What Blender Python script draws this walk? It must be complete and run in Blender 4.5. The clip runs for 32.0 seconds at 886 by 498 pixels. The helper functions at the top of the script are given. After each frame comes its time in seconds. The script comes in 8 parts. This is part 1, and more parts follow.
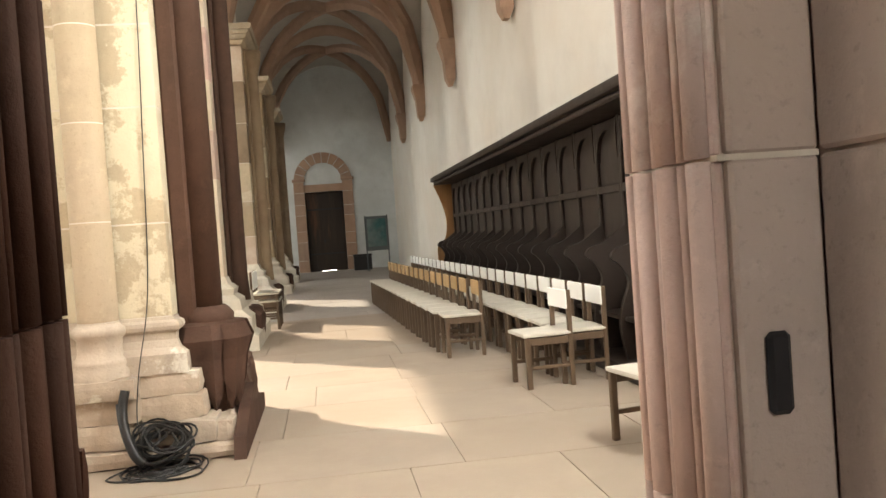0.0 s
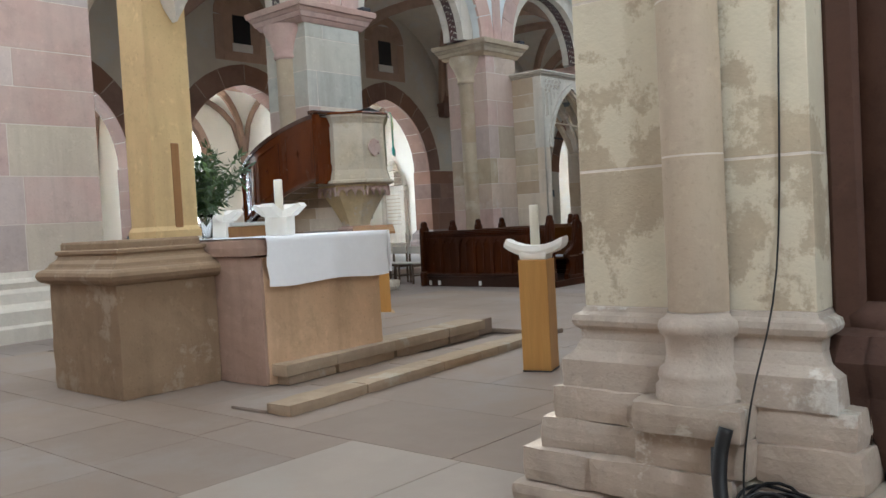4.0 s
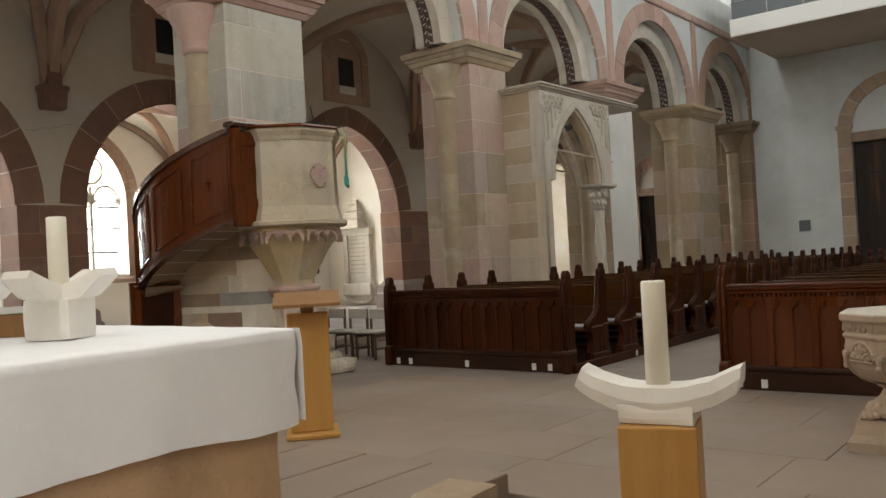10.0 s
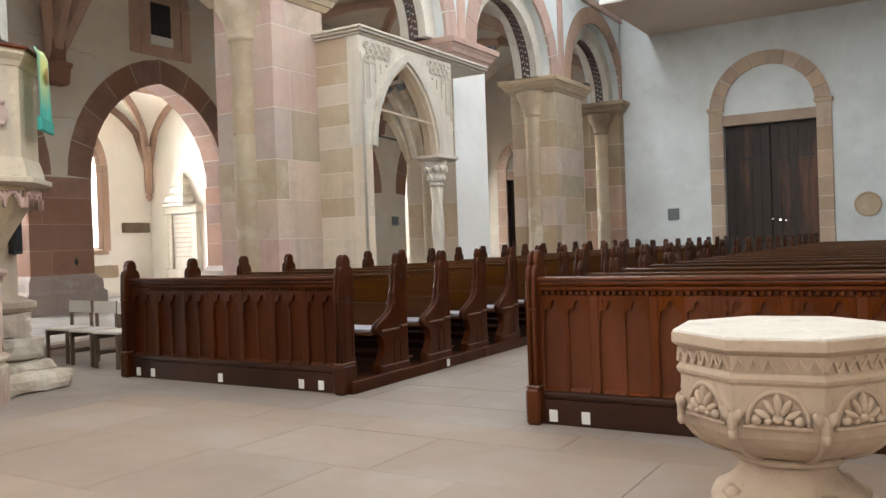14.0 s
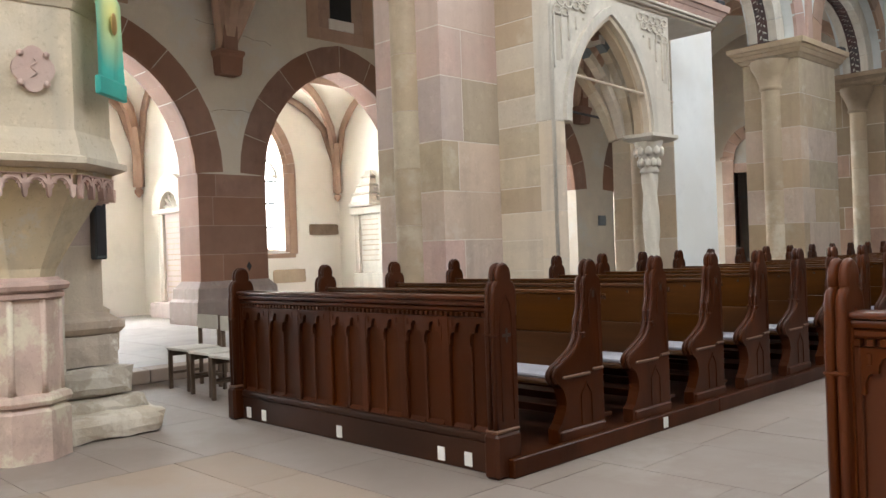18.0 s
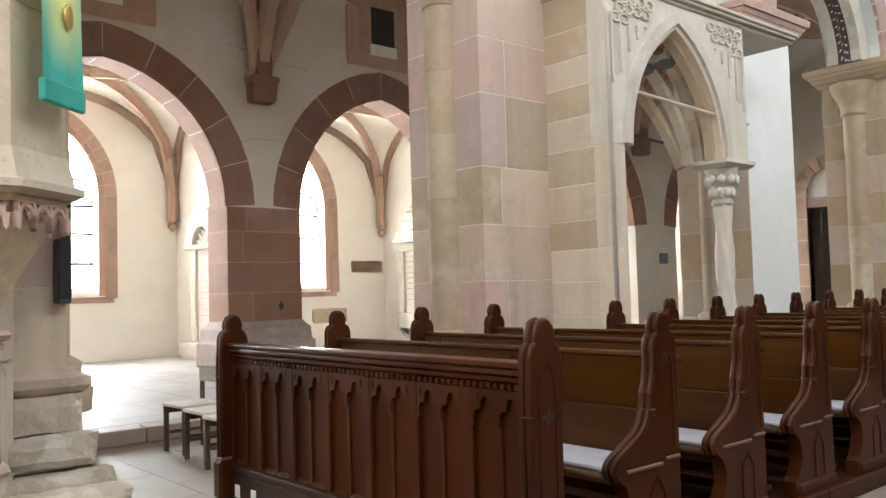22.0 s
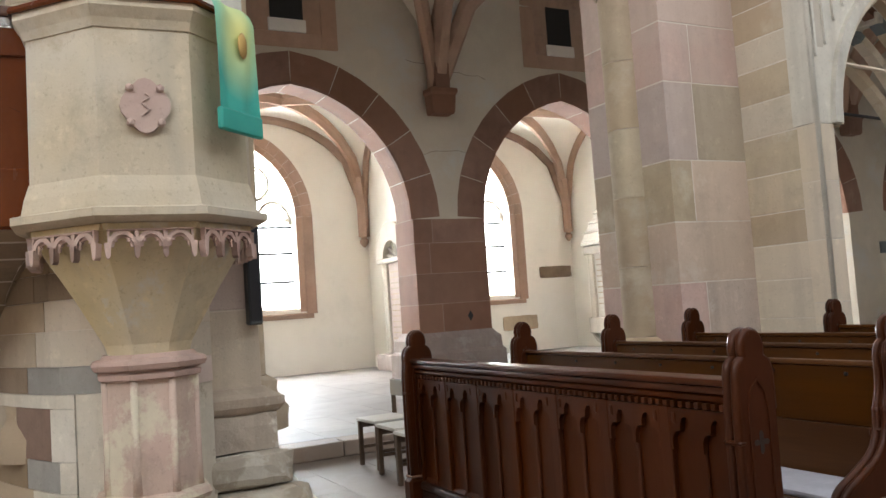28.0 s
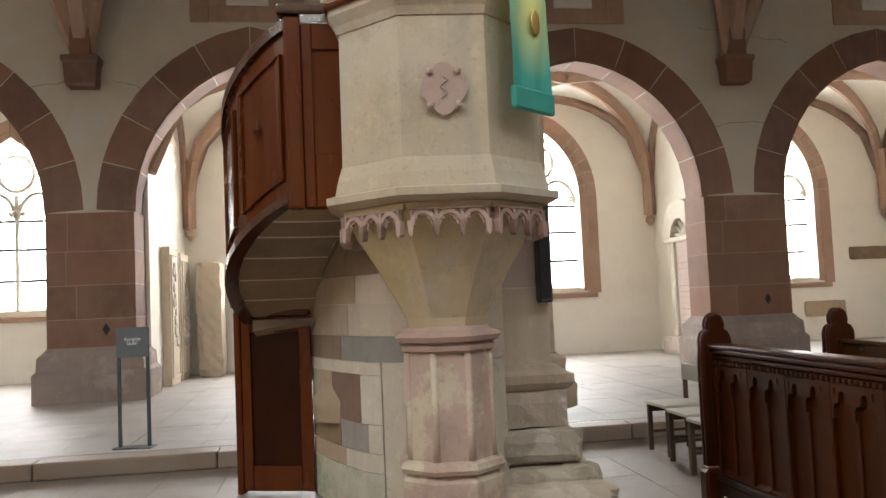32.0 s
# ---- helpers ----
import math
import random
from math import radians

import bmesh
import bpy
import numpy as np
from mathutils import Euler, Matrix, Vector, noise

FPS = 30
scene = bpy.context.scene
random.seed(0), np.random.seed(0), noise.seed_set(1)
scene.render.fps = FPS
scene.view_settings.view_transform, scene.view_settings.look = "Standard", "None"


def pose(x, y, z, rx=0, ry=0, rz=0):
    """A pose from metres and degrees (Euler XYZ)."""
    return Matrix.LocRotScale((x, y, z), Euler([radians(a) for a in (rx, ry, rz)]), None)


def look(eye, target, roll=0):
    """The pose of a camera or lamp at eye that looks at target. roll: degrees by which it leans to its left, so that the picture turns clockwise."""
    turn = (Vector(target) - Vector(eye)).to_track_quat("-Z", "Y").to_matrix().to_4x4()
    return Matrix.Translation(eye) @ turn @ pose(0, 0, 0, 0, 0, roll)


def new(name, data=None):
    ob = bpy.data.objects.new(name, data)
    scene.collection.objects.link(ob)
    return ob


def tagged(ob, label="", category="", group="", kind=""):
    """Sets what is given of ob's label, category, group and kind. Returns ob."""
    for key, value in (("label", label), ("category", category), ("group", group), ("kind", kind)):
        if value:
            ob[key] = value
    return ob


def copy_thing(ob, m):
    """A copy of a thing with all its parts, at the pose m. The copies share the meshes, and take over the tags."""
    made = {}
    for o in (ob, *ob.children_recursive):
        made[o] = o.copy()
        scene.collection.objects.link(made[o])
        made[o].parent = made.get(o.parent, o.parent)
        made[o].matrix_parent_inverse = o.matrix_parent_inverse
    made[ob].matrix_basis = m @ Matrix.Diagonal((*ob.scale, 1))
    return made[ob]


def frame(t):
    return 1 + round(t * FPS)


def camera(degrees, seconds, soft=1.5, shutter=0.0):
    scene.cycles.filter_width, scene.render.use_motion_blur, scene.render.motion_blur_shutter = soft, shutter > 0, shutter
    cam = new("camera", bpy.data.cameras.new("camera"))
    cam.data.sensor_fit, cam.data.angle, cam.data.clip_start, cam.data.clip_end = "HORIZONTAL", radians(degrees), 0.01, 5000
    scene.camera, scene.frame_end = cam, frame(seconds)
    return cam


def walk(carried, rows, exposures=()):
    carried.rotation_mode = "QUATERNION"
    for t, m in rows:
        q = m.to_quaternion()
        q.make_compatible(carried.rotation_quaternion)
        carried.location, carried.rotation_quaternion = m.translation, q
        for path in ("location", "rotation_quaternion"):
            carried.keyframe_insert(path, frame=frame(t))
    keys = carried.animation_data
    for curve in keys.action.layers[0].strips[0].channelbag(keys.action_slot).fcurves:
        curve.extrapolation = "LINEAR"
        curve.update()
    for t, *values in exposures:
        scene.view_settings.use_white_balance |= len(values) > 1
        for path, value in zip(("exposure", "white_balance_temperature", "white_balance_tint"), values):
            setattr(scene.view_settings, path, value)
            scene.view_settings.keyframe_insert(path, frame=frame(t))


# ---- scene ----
cam = camera(56.0, 32.0)
PATH = [
    (0, (2.343, -4.017, 1.379), (2.621, -2.037, 1.331), -4.1),
    (0.5, (2.569, -3.865, 1.42), (2.459, -1.869, 1.366), -2.1),
    (1, (2.642, -3.683, 1.449), (2.193, -1.734, 1.41), -2.5),
    (1.5, (2.636, -3.362, 1.407), (1.96, -1.479, 1.397), -2.3),
    (2, (2.722, -3.036, 1.384), (1.89, -1.217, 1.351), -2.2),
    (2.5, (2.559, -2.55, 1.336), (1.73, -0.73, 1.303), -1.8),
    (3, (2.545, -2.385, 1.392), (1.641, -0.601, 1.386), -2.6),
    (3.5, (2.531, -2.069, 1.412), (1.459, -0.38, 1.377), -2.9),
    (4, (2.324, -1.651, 1.376), (1.015, -0.141, 1.303), -3.1),
    (4.5, (2.119, -1.373, 1.447), (0.656, -0.009, 1.451), -2.0),
    (6.5, (0.869, -0.066, 1.476), (-0.735, 1.128, 1.447), -4.3),
    (7, (0.689, 0.037, 1.467), (-0.879, 1.277, 1.434), -4.2),
    (7.5, (0.363, 0.335, 1.509), (-1.109, 1.688, 1.493), -4.2),
    (8, (0.117, 0.69, 1.484), (-1.342, 2.058, 1.431), -2.5),
    (8.5, (0.054, 0.687, 1.531), (-1.431, 2.027, 1.504), -1.4),
    (9, (-0.185, 0.971, 1.536), (-1.57, 2.413, 1.561), -4.0),
    (9.5, (-0.399, 1.363, 1.522), (-1.707, 2.877, 1.509), -4.3),
    (10, (-0.62, 1.737, 1.567), (-1.872, 3.296, 1.591), -3.1),
    (10.5, (-0.853, 2.069, 1.576), (-1.961, 3.731, 1.684), -2.4),
    (11, (-0.904, 2.342, 1.496), (-1.932, 4.056, 1.575), -3.9),
    (11.5, (-0.937, 2.804, 1.434), (-1.911, 4.551, 1.433), -4.4),
    (12, (-0.974, 3.157, 1.417), (-1.91, 4.925, 1.398), -3.9),
    (12.5, (-0.983, 3.607, 1.404), (-1.806, 5.429, 1.389), -3.9),
    (13, (-0.994, 3.988, 1.444), (-1.852, 5.795, 1.416), -2.4),
    (13.5, (-1.107, 4.386, 1.433), (-2.07, 6.139, 1.408), -2.0),
    (14, (-1.199, 4.844, 1.421), (-2.239, 6.552, 1.404), -2.0),
    (14.5, (-1.197, 5.208, 1.451), (-2.344, 6.846, 1.455), -1.4),
    (16.5, (-2.074, 6.56, 1.442), (-3.307, 8.133, 1.528), -3.2),
    (17, (-2.339, 6.815, 1.405), (-3.592, 8.373, 1.463), -4.6),
    (17.5, (-2.423, 7.038, 1.42), (-3.745, 8.538, 1.455), -4.6),
    (18, (-2.676, 7.27, 1.412), (-4.109, 8.665, 1.419), -2.0),
    (18.5, (-2.976, 7.543, 1.427), (-4.378, 8.97, 1.457), -0.9),
    (19, (-3.141, 7.819, 1.422), (-4.5, 9.286, 1.458), -1.0),
    (19.5, (-3.326, 8.07, 1.434), (-4.702, 9.52, 1.49), -1.6),
    (20, (-3.535, 8.225, 1.432), (-4.806, 9.768, 1.485), -1.4),
    (20.5, (-3.495, 8.268, 1.446), (-4.753, 9.822, 1.51), -1.5),
    (21, (-3.505, 8.345, 1.462), (-4.907, 9.769, 1.519), -2.3),
    (21.5, (-3.531, 8.37, 1.471), (-5.049, 9.669, 1.552), -1.8),
    (22, (-3.524, 8.332, 1.469), (-5.043, 9.629, 1.568), -1.6),
    (22.5, (-3.579, 8.401, 1.465), (-4.938, 9.865, 1.572), -1.2),
    (23, (-3.469, 8.343, 1.481), (-4.652, 9.954, 1.571), -1.1),
    (23.5, (-3.474, 8.364, 1.487), (-4.565, 10.037, 1.579), -0.7),
    (24, (-3.465, 8.359, 1.494), (-4.523, 10.053, 1.596), -0.6),
    (24.5, (-3.46, 8.36, 1.498), (-4.521, 10.052, 1.606), -0.6),
    (25, (-3.496, 8.351, 1.529), (-4.623, 9.999, 1.649), -1.1),
    (25.5, (-3.501, 8.364, 1.528), (-4.853, 9.83, 1.678), -2.1),
    (27.5, (-3.76, 8.568, 1.497), (-5.386, 9.723, 1.64), -4.3),
    (28, (-3.727, 8.548, 1.507), (-5.497, 9.47, 1.639), -3.9),
    (28.5, (-3.805, 8.637, 1.512), (-5.723, 9.185, 1.656), -3.0),
    (29, (-3.861, 8.596, 1.497), (-5.818, 8.992, 1.624), -2.5),
    (29.5, (-3.901, 8.535, 1.51), (-5.864, 8.903, 1.611), -2.4),
    (30, (-3.861, 8.521, 1.513), (-5.826, 8.883, 1.605), -2.6),
    (30.5, (-3.845, 8.521, 1.509), (-5.812, 8.871, 1.609), -2.8),
    (31, (-3.83, 8.519, 1.507), (-5.801, 8.839, 1.616), -2.9),
    (31.5, (-3.829, 8.516, 1.517), (-5.803, 8.815, 1.634), -2.8),
    (32, (-3.833, 8.511, 1.51), (-5.808, 8.799, 1.629), -2.5),
]
EXPOSURES = [(0, 0.78, 7600, 10), (1.0, 0.55, 6600, 10), (2.0, 0.35, 6000, 9), (3.0, 0.42, 6000, 9), (4.0, -0.34, 5800, 7), (6.5, -0.46, 6550, 10), (9.0, -0.52, 6750, 10), (10.0, -0.65, 7100, 10), (11.0, -0.25, 7500, 14), (12.0, -0.25, 6700, 11), (13.0, 0.68, 7000, 16), (14.0, 0.5, 6500, 10), (20.0, 0.45, 6400, 10), (23.0, 0.55, 6450, 10), (25.0, 0.55, 6450, 10), (28.0, 0.15, 6350, 10), (30.0, 0.07, 6500, 10), (32.0, -0.25, 6800, 11)]
walk(cam, [(t, look(eye, target, roll)) for t, eye, target, roll in PATH], EXPOSURES)

# ---- exposure is keyed in the walk above; world and light ----
world = bpy.data.worlds.new("world")
scene.world = world
world.use_nodes = True
_wn = world.node_tree
_sky = _wn.nodes.new("ShaderNodeTexSky")
_sky.sky_type = "NISHITA"
_sky.sun_disc = False
_sky.sun_elevation, _sky.sun_rotation = radians(33), radians(315)
_wn.links.new(_sky.outputs[0], _wn.nodes["Background"].inputs[0])
_wn.nodes["Background"].inputs[1].default_value = 0.15

_sun = bpy.data.lights.new("sun", "SUN")
_sun.energy, _sun.angle, _sun.color = 5.0, radians(0.5), (1.0, 0.93, 0.82)
new("sun", _sun).matrix_world = look((-40, 47, 36.5), (0, 7, 0))


def window_light(x, y, z, w, h, toward, watts, color=(0.92, 0.97, 1.0)):
    """An area lamp: sky light in a window opening, or unseen fill without one."""
    lamp = bpy.data.lights.new("window_light", "AREA")
    lamp.shape, lamp.size, lamp.size_y, lamp.energy, lamp.color = "RECTANGLE", w, h, watts, color
    ob = new("window_light", lamp)
    ob.matrix_world = look((x, y, z), toward)


LEFT_BAYS = [4.3, 9.6, 14.85, 20.15, 25.4]
BAY = 5.25
# unseen clerestory openings, spaced and sized to throw the aisle's sun patches
CLERE = [-4.3, 0.9, 6.1, 11.3, 16.5, 21.7, 26.9]
for _y in CLERE:
    _near = _y < 6
    window_light(-9.95, _y, 10.9, 2.6, 3.0, (0, _y, 5.0), 260 if _near else 240)
    # northern lamps near the altar made stronger to brighten its face
    window_light(-0.8, _y, 10.9, 2.6, 3.0, (-9, _y, 4.0), 580 if _near else 240)
# added fill lamps on unseen solid walls, to brighten pier, altar, floor and doorway
window_light(-5.2, -7.1, 8.0, 3.2, 4.5, (-1.0, 3.0, 1.0), 340)
window_light(1.6, -6.9, 9.0, 2.4, 2.8, (0.2, 2.0, 0.6), 640)
window_light(5.25, -0.5, 3.9, 1.9, 2.6, (-4.0, 3.4, 0.8), 380)
window_light(5.2, 5.2, 6.3, 1.7, 1.7, (-4.0, 3.4, 0.6), 140)
window_light(2.3, -7.1, 2.5, 1.2, 1.8, (2.9, -3.0, 1.2), 60)
CHAPELS = [2.25, 7.8, 13.45, 19.15, 25.0, 31.2]
for _y in CHAPELS:
    window_light(-22.5, _y, 3.35, 1.62, 3.4, (-12, _y, 1.6), 850)


# ---- materials ----
def material(name, color, rough=0.8, spread=0.25, scale=6.0, bump=0.25, second=None, metal=0.0, island=False, stain=0.25, stretch=(1, 1, 1), coat=0.0, fine=60.0, rnd=0.0, spec=0.4, patch=None, patch_at=(0.5, 0.54), patch_scale=1.6):
    """A stone, plaster, wood or metal surface: two scales of noise between two tones, relief, and a shift from piece to piece."""
    m = bpy.data.materials.new(name)
    m.use_nodes = True
    t = m.node_tree
    b = t.nodes["Principled BSDF"]
    b.inputs["Roughness"].default_value, b.inputs["Metallic"].default_value = rough, metal
    b.inputs["Coat Weight"].default_value = coat
    b.inputs["Coat Roughness"].default_value = 0.14
    b.inputs["Specular IOR Level"].default_value = spec
    geo = t.nodes.new("ShaderNodeNewGeometry")
    mapping = t.nodes.new("ShaderNodeMapping")
    mapping.inputs["Scale"].default_value = stretch
    t.links.new(geo.outputs["Position"], mapping.inputs[0])

    def noise_node(s, detail, rough_n=0.6):
        n = t.nodes.new("ShaderNodeTexNoise")
        n.inputs["Scale"].default_value, n.inputs["Detail"].default_value, n.inputs["Roughness"].default_value = s, detail, rough_n
        t.links.new(mapping.outputs[0], n.inputs["Vector"])
        return n

    def ramp(src, lo, hi):
        r = t.nodes.new("ShaderNodeMapRange")
        r.inputs[1].default_value, r.inputs[2].default_value = lo, hi
        t.links.new(src, r.inputs[0])
        return r.outputs[0]

    def mix(fac, a, c, kind="MIX"):
        x = t.nodes.new("ShaderNodeMix")
        x.data_type, x.blend_type = "RGBA", kind
        for sock, val in ((x.inputs[0], fac), (x.inputs[6], a), (x.inputs[7], c)):
            if isinstance(val, (float, int)):
                sock.default_value = val
            elif isinstance(val, tuple):
                sock.default_value = (*val, 1)
            else:
                t.links.new(val, sock)
        return x.outputs[2]

    second = second or tuple(c * (1 - spread) for c in color)
    big, small = noise_node(scale * 0.22, 3), noise_node(scale, 8, 0.65)
    col = mix(ramp(small.outputs[0], 0.35, 0.65), color, tuple(c * (1 - spread * 0.6) for c in color))
    col = mix(ramp(big.outputs[0], 0.38, 0.62), col, mix(0.6, col, second))
    if stain:
        st = noise_node(scale * 0.5, 9, 0.75)
        col = mix(ramp(st.outputs[0], 0.56, 0.74), col, mix(stain, col, tuple(c * 0.35 for c in color)))
    if bump >= 0.35 and not metal:
        # pits in the grain, and long streaks of grime
        pit = noise_node(scale * 9, 3, 0.7)
        col = mix(ramp(pit.outputs[0], 0.58, 0.7), col, mix(0.3, col, tuple(c * 0.4 for c in color)))
        pale = noise_node(scale * 2.3, 6, 0.7)
        col = mix(ramp(pale.outputs[0], 0.57, 0.68), col, mix(0.28, col, tuple(min(1, c * 1.45) for c in color)))
        run = t.nodes.new("ShaderNodeMapping")
        run.inputs["Scale"].default_value = (3.2, 3.2, 0.35)
        t.links.new(geo.outputs["Position"], run.inputs[0])
        sn = t.nodes.new("ShaderNodeTexNoise")
        sn.inputs["Scale"].default_value, sn.inputs["Detail"].default_value = 1.6, 6
        t.links.new(run.outputs[0], sn.inputs["Vector"])
        col = mix(ramp(sn.outputs[0], 0.5, 0.72), col, mix(0.32, col, tuple(c * 0.5 for c in second)))
    if patch:
        pn = noise_node(patch_scale, 10, 0.68)
        col = mix(ramp(pn.outputs[0], *patch_at), col, mix(ramp(small.outputs[0], 0.3, 0.75), patch, tuple(c * 0.82 for c in patch)))
    if rnd:
        info = t.nodes.new("ShaderNodeObjectInfo")
        src = geo.outputs["Random Per Island"] if island else info.outputs["Random"]
        col = mix(src, col, mix(rnd, col, second))
        w = t.nodes.new("ShaderNodeTexWhiteNoise")
        w.noise_dimensions = "1D"
        t.links.new(src, w.inputs["W"])
        hsv = t.nodes.new("ShaderNodeHueSaturation")
        t.links.new(ramp(w.outputs[0], -0.6, 2.2), hsv.inputs["Saturation"])
        hsv.inputs["Saturation"].default_value = 1
        val = t.nodes.new("ShaderNodeMapRange")
        val.inputs[3].default_value, val.inputs[4].default_value = 1 - 0.3 * rnd, 1 + 0.22 * rnd
        t.links.new(w.outputs[0], val.inputs[0])
        t.links.new(val.outputs[0], hsv.inputs["Value"])
        sat = t.nodes.new("ShaderNodeMapRange")
        sat.inputs[3].default_value, sat.inputs[4].default_value = 1 - 0.3 * rnd, 1 + 0.15 * rnd
        t.links.new(src, sat.inputs[0])
        t.links.new(sat.outputs[0], hsv.inputs["Saturation"])
        t.links.new(col, hsv.inputs["Color"])
        col = hsv.outputs[0]
    t.links.new(col, b.inputs["Base Color"])
    rr = t.nodes.new("ShaderNodeMapRange")
    rr.inputs[3].default_value, rr.inputs[4].default_value = max(rough - 0.12, 0.05), min(rough + 0.1, 1)
    t.links.new(small.outputs[0], rr.inputs[0])
    t.links.new(rr.outputs[0], b.inputs["Roughness"])
    if bump:
        f = noise_node(fine, 5)
        add = t.nodes.new("ShaderNodeMath")
        add.operation = "MULTIPLY_ADD"
        t.links.new(f.outputs[0], add.inputs[0])
        add.inputs[1].default_value = 0.4
        t.links.new(small.outputs[0], add.inputs[2])
        bn = t.nodes.new("ShaderNodeBump")
        bn.inputs["Strength"].default_value, bn.inputs["Distance"].default_value = bump, 0.012
        t.links.new(add.outputs[0], bn.inputs["Height"])
        t.links.new(bn.outputs[0], b.inputs["Normal"])
    return m


PLASTER = material("plaster", (0.70, 0.67, 0.62), 0.9, 0.12, 1.6, 0.25, (0.62, 0.55, 0.47), stain=0.12, fine=30)
PLASTER_COOL = material("plaster_cool", (0.66, 0.695, 0.70), 0.92, 0.14, 2.2, 0.34, (0.50, 0.52, 0.51), stain=0.22, fine=18, patch=(0.66, 0.69, 0.69), patch_at=(0.5, 0.62), patch_scale=0.8)
PLASTER_OLD = material("plaster_old", (0.57, 0.51, 0.42), 0.92, 0.24, 1.8, 0.34, (0.47, 0.40, 0.32), stain=0.36, fine=20, patch=(0.60, 0.575, 0.53), patch_at=(0.52, 0.64), patch_scale=0.9)
PLASTER_GREY = material("plaster_grey", (0.44, 0.42, 0.385), 0.92, 0.18, 1.8, 0.3, (0.36, 0.335, 0.30), stain=0.25, fine=20)
PLASTER_CREAM = material("plaster_cream", (0.82, 0.785, 0.71), 0.9, 0.08, 1.6, 0.22, (0.77, 0.715, 0.62), stain=0.12, fine=30)
STONE = material("sandstone_ashlar", (0.57, 0.44, 0.355), 0.88, 0.25, 4, 0.5, (0.50, 0.40, 0.31), rnd=0.55, stain=0.3, patch=(0.66, 0.58, 0.50), patch_at=(0.56, 0.66), patch_scale=1.1)
STONE_TAN = material("sandstone_tan", (0.48, 0.385, 0.25), 0.88, 0.25, 4, 0.5, (0.44, 0.34, 0.25), rnd=0.55, stain=0.35, patch=(0.60, 0.53, 0.41), patch_at=(0.56, 0.66), patch_scale=1.1)
STONE_PALE = material("sandstone_pale", (0.62, 0.585, 0.51), 0.88, 0.2, 4, 0.45, (0.54, 0.48, 0.40), stain=0.3, rnd=0.3)
STONE_PINK = material("sandstone_pink", (0.56, 0.365, 0.31), 0.88, 0.25, 4, 0.45, (0.52, 0.42, 0.36), stain=0.3, rnd=0.45)
STONE_RED = material("sandstone_red", (0.20, 0.10, 0.066), 0.88, 0.3, 4, 0.45, (0.26, 0.145, 0.10), stain=0.35, rnd=0.55, patch=(0.29, 0.19, 0.14), patch_at=(0.6, 0.72), patch_scale=1.3)
STONE_ARCH = material("arch_pink", (0.52, 0.335, 0.285), 0.88, 0.25, 4, 0.4, (0.50, 0.37, 0.31), stain=0.25, rnd=0.4)
STONE_CREAM = material("sandstone_cream", (0.62, 0.535, 0.41), 0.88, 0.2, 4, 0.45, (0.56, 0.47, 0.38), rnd=0.4, stain=0.25)
STONE_MAUVE = material("sandstone_mauve", (0.50, 0.405, 0.37), 0.88, 0.22, 4, 0.45, (0.55, 0.43, 0.36), rnd=0.5, stain=0.3)
STONE_GREEN = material("limewashed_block", (0.55, 0.545, 0.475), 0.9, 0.22, 4, 0.4, (0.47, 0.43, 0.36), rnd=0.5, stain=0.3)
STONE_BASE = material("worn_pier_plinth", (0.33, 0.265, 0.235), 0.9, 0.28, 4, 0.6, (0.27, 0.205, 0.18), rnd=0.3, stain=0.4, patch=(0.43, 0.37, 0.335), patch_at=(0.55, 0.64), patch_scale=2.0)
STONE_LIME = material("peeling_limewash", (0.46, 0.38, 0.265), 0.9, 0.25, 4, 0.55, (0.40, 0.325, 0.23), rnd=0.2, stain=0.35, patch=(0.66, 0.59, 0.44), patch_at=(0.44, 0.48), patch_scale=2.0)
STONE_LIME_PALE = material("limewashed_rubble", (0.53, 0.46, 0.37), 0.9, 0.25, 4, 0.6, (0.43, 0.37, 0.29), rnd=0.5, stain=0.45, patch=(0.66, 0.61, 0.52), patch_at=(0.46, 0.52), patch_scale=2.2)
STONE_WORN = material("worn_plinth", (0.52, 0.44, 0.355), 0.9, 0.28, 5, 0.7, (0.42, 0.335, 0.265), rnd=0.25, stain=0.5, patch=(0.70, 0.66, 0.58), patch_at=(0.58, 0.63), patch_scale=2.4)
STONE_BROWN = material("brown_soffit", (0.23, 0.15, 0.09), 0.9, 0.3, 5, 0.5, (0.35, 0.27, 0.18), rnd=0.5, stain=0.35)
STONE_SOFFIT = material("soffit_stone", (0.25, 0.17, 0.105), 0.9, 0.3, 5, 0.5, (0.35, 0.265, 0.175), rnd=0.5, stain=0.35)
# dark red stone, deepened for a respond that stands against the light
STONE_DARK = material("shaded_red_stone", (0.095, 0.05, 0.036), 0.8, 0.3, 5, 0.4, (0.062, 0.038, 0.029), rnd=0.3, stain=0.4, spec=0.12)
WHITEWASH = material("whitewash", (0.78, 0.79, 0.78), 0.92, 0.1, 2.5, 0.34, (0.70, 0.68, 0.63), stain=0.2, patch=(0.60, 0.56, 0.48), patch_at=(0.66, 0.74))
# jamb stone darkened to near black, shade put into the colour
STONE_JAMB_SHADED = material("shaded_jamb", (0.034, 0.016, 0.011), 0.85, 0.4, 5, 0.5, (0.06, 0.026, 0.017), rnd=0.4, stain=0.4, spec=0.08)
STONE_RIB = material("sandstone_rib", (0.37, 0.235, 0.17), 0.88, 0.28, 4, 0.4, (0.44, 0.30, 0.22), stain=0.3, rnd=0.35)
STONE_YELLOW = material("sandstone_yellow", (0.62, 0.45, 0.22), 0.85, 0.2, 4, 0.35, (0.55, 0.36, 0.18), stain=0.2)
STONE_ALTAR = material("altar_stone", (0.71, 0.49, 0.305), 0.85, 0.2, 4, 0.4, (0.60, 0.385, 0.235), stain=0.3)
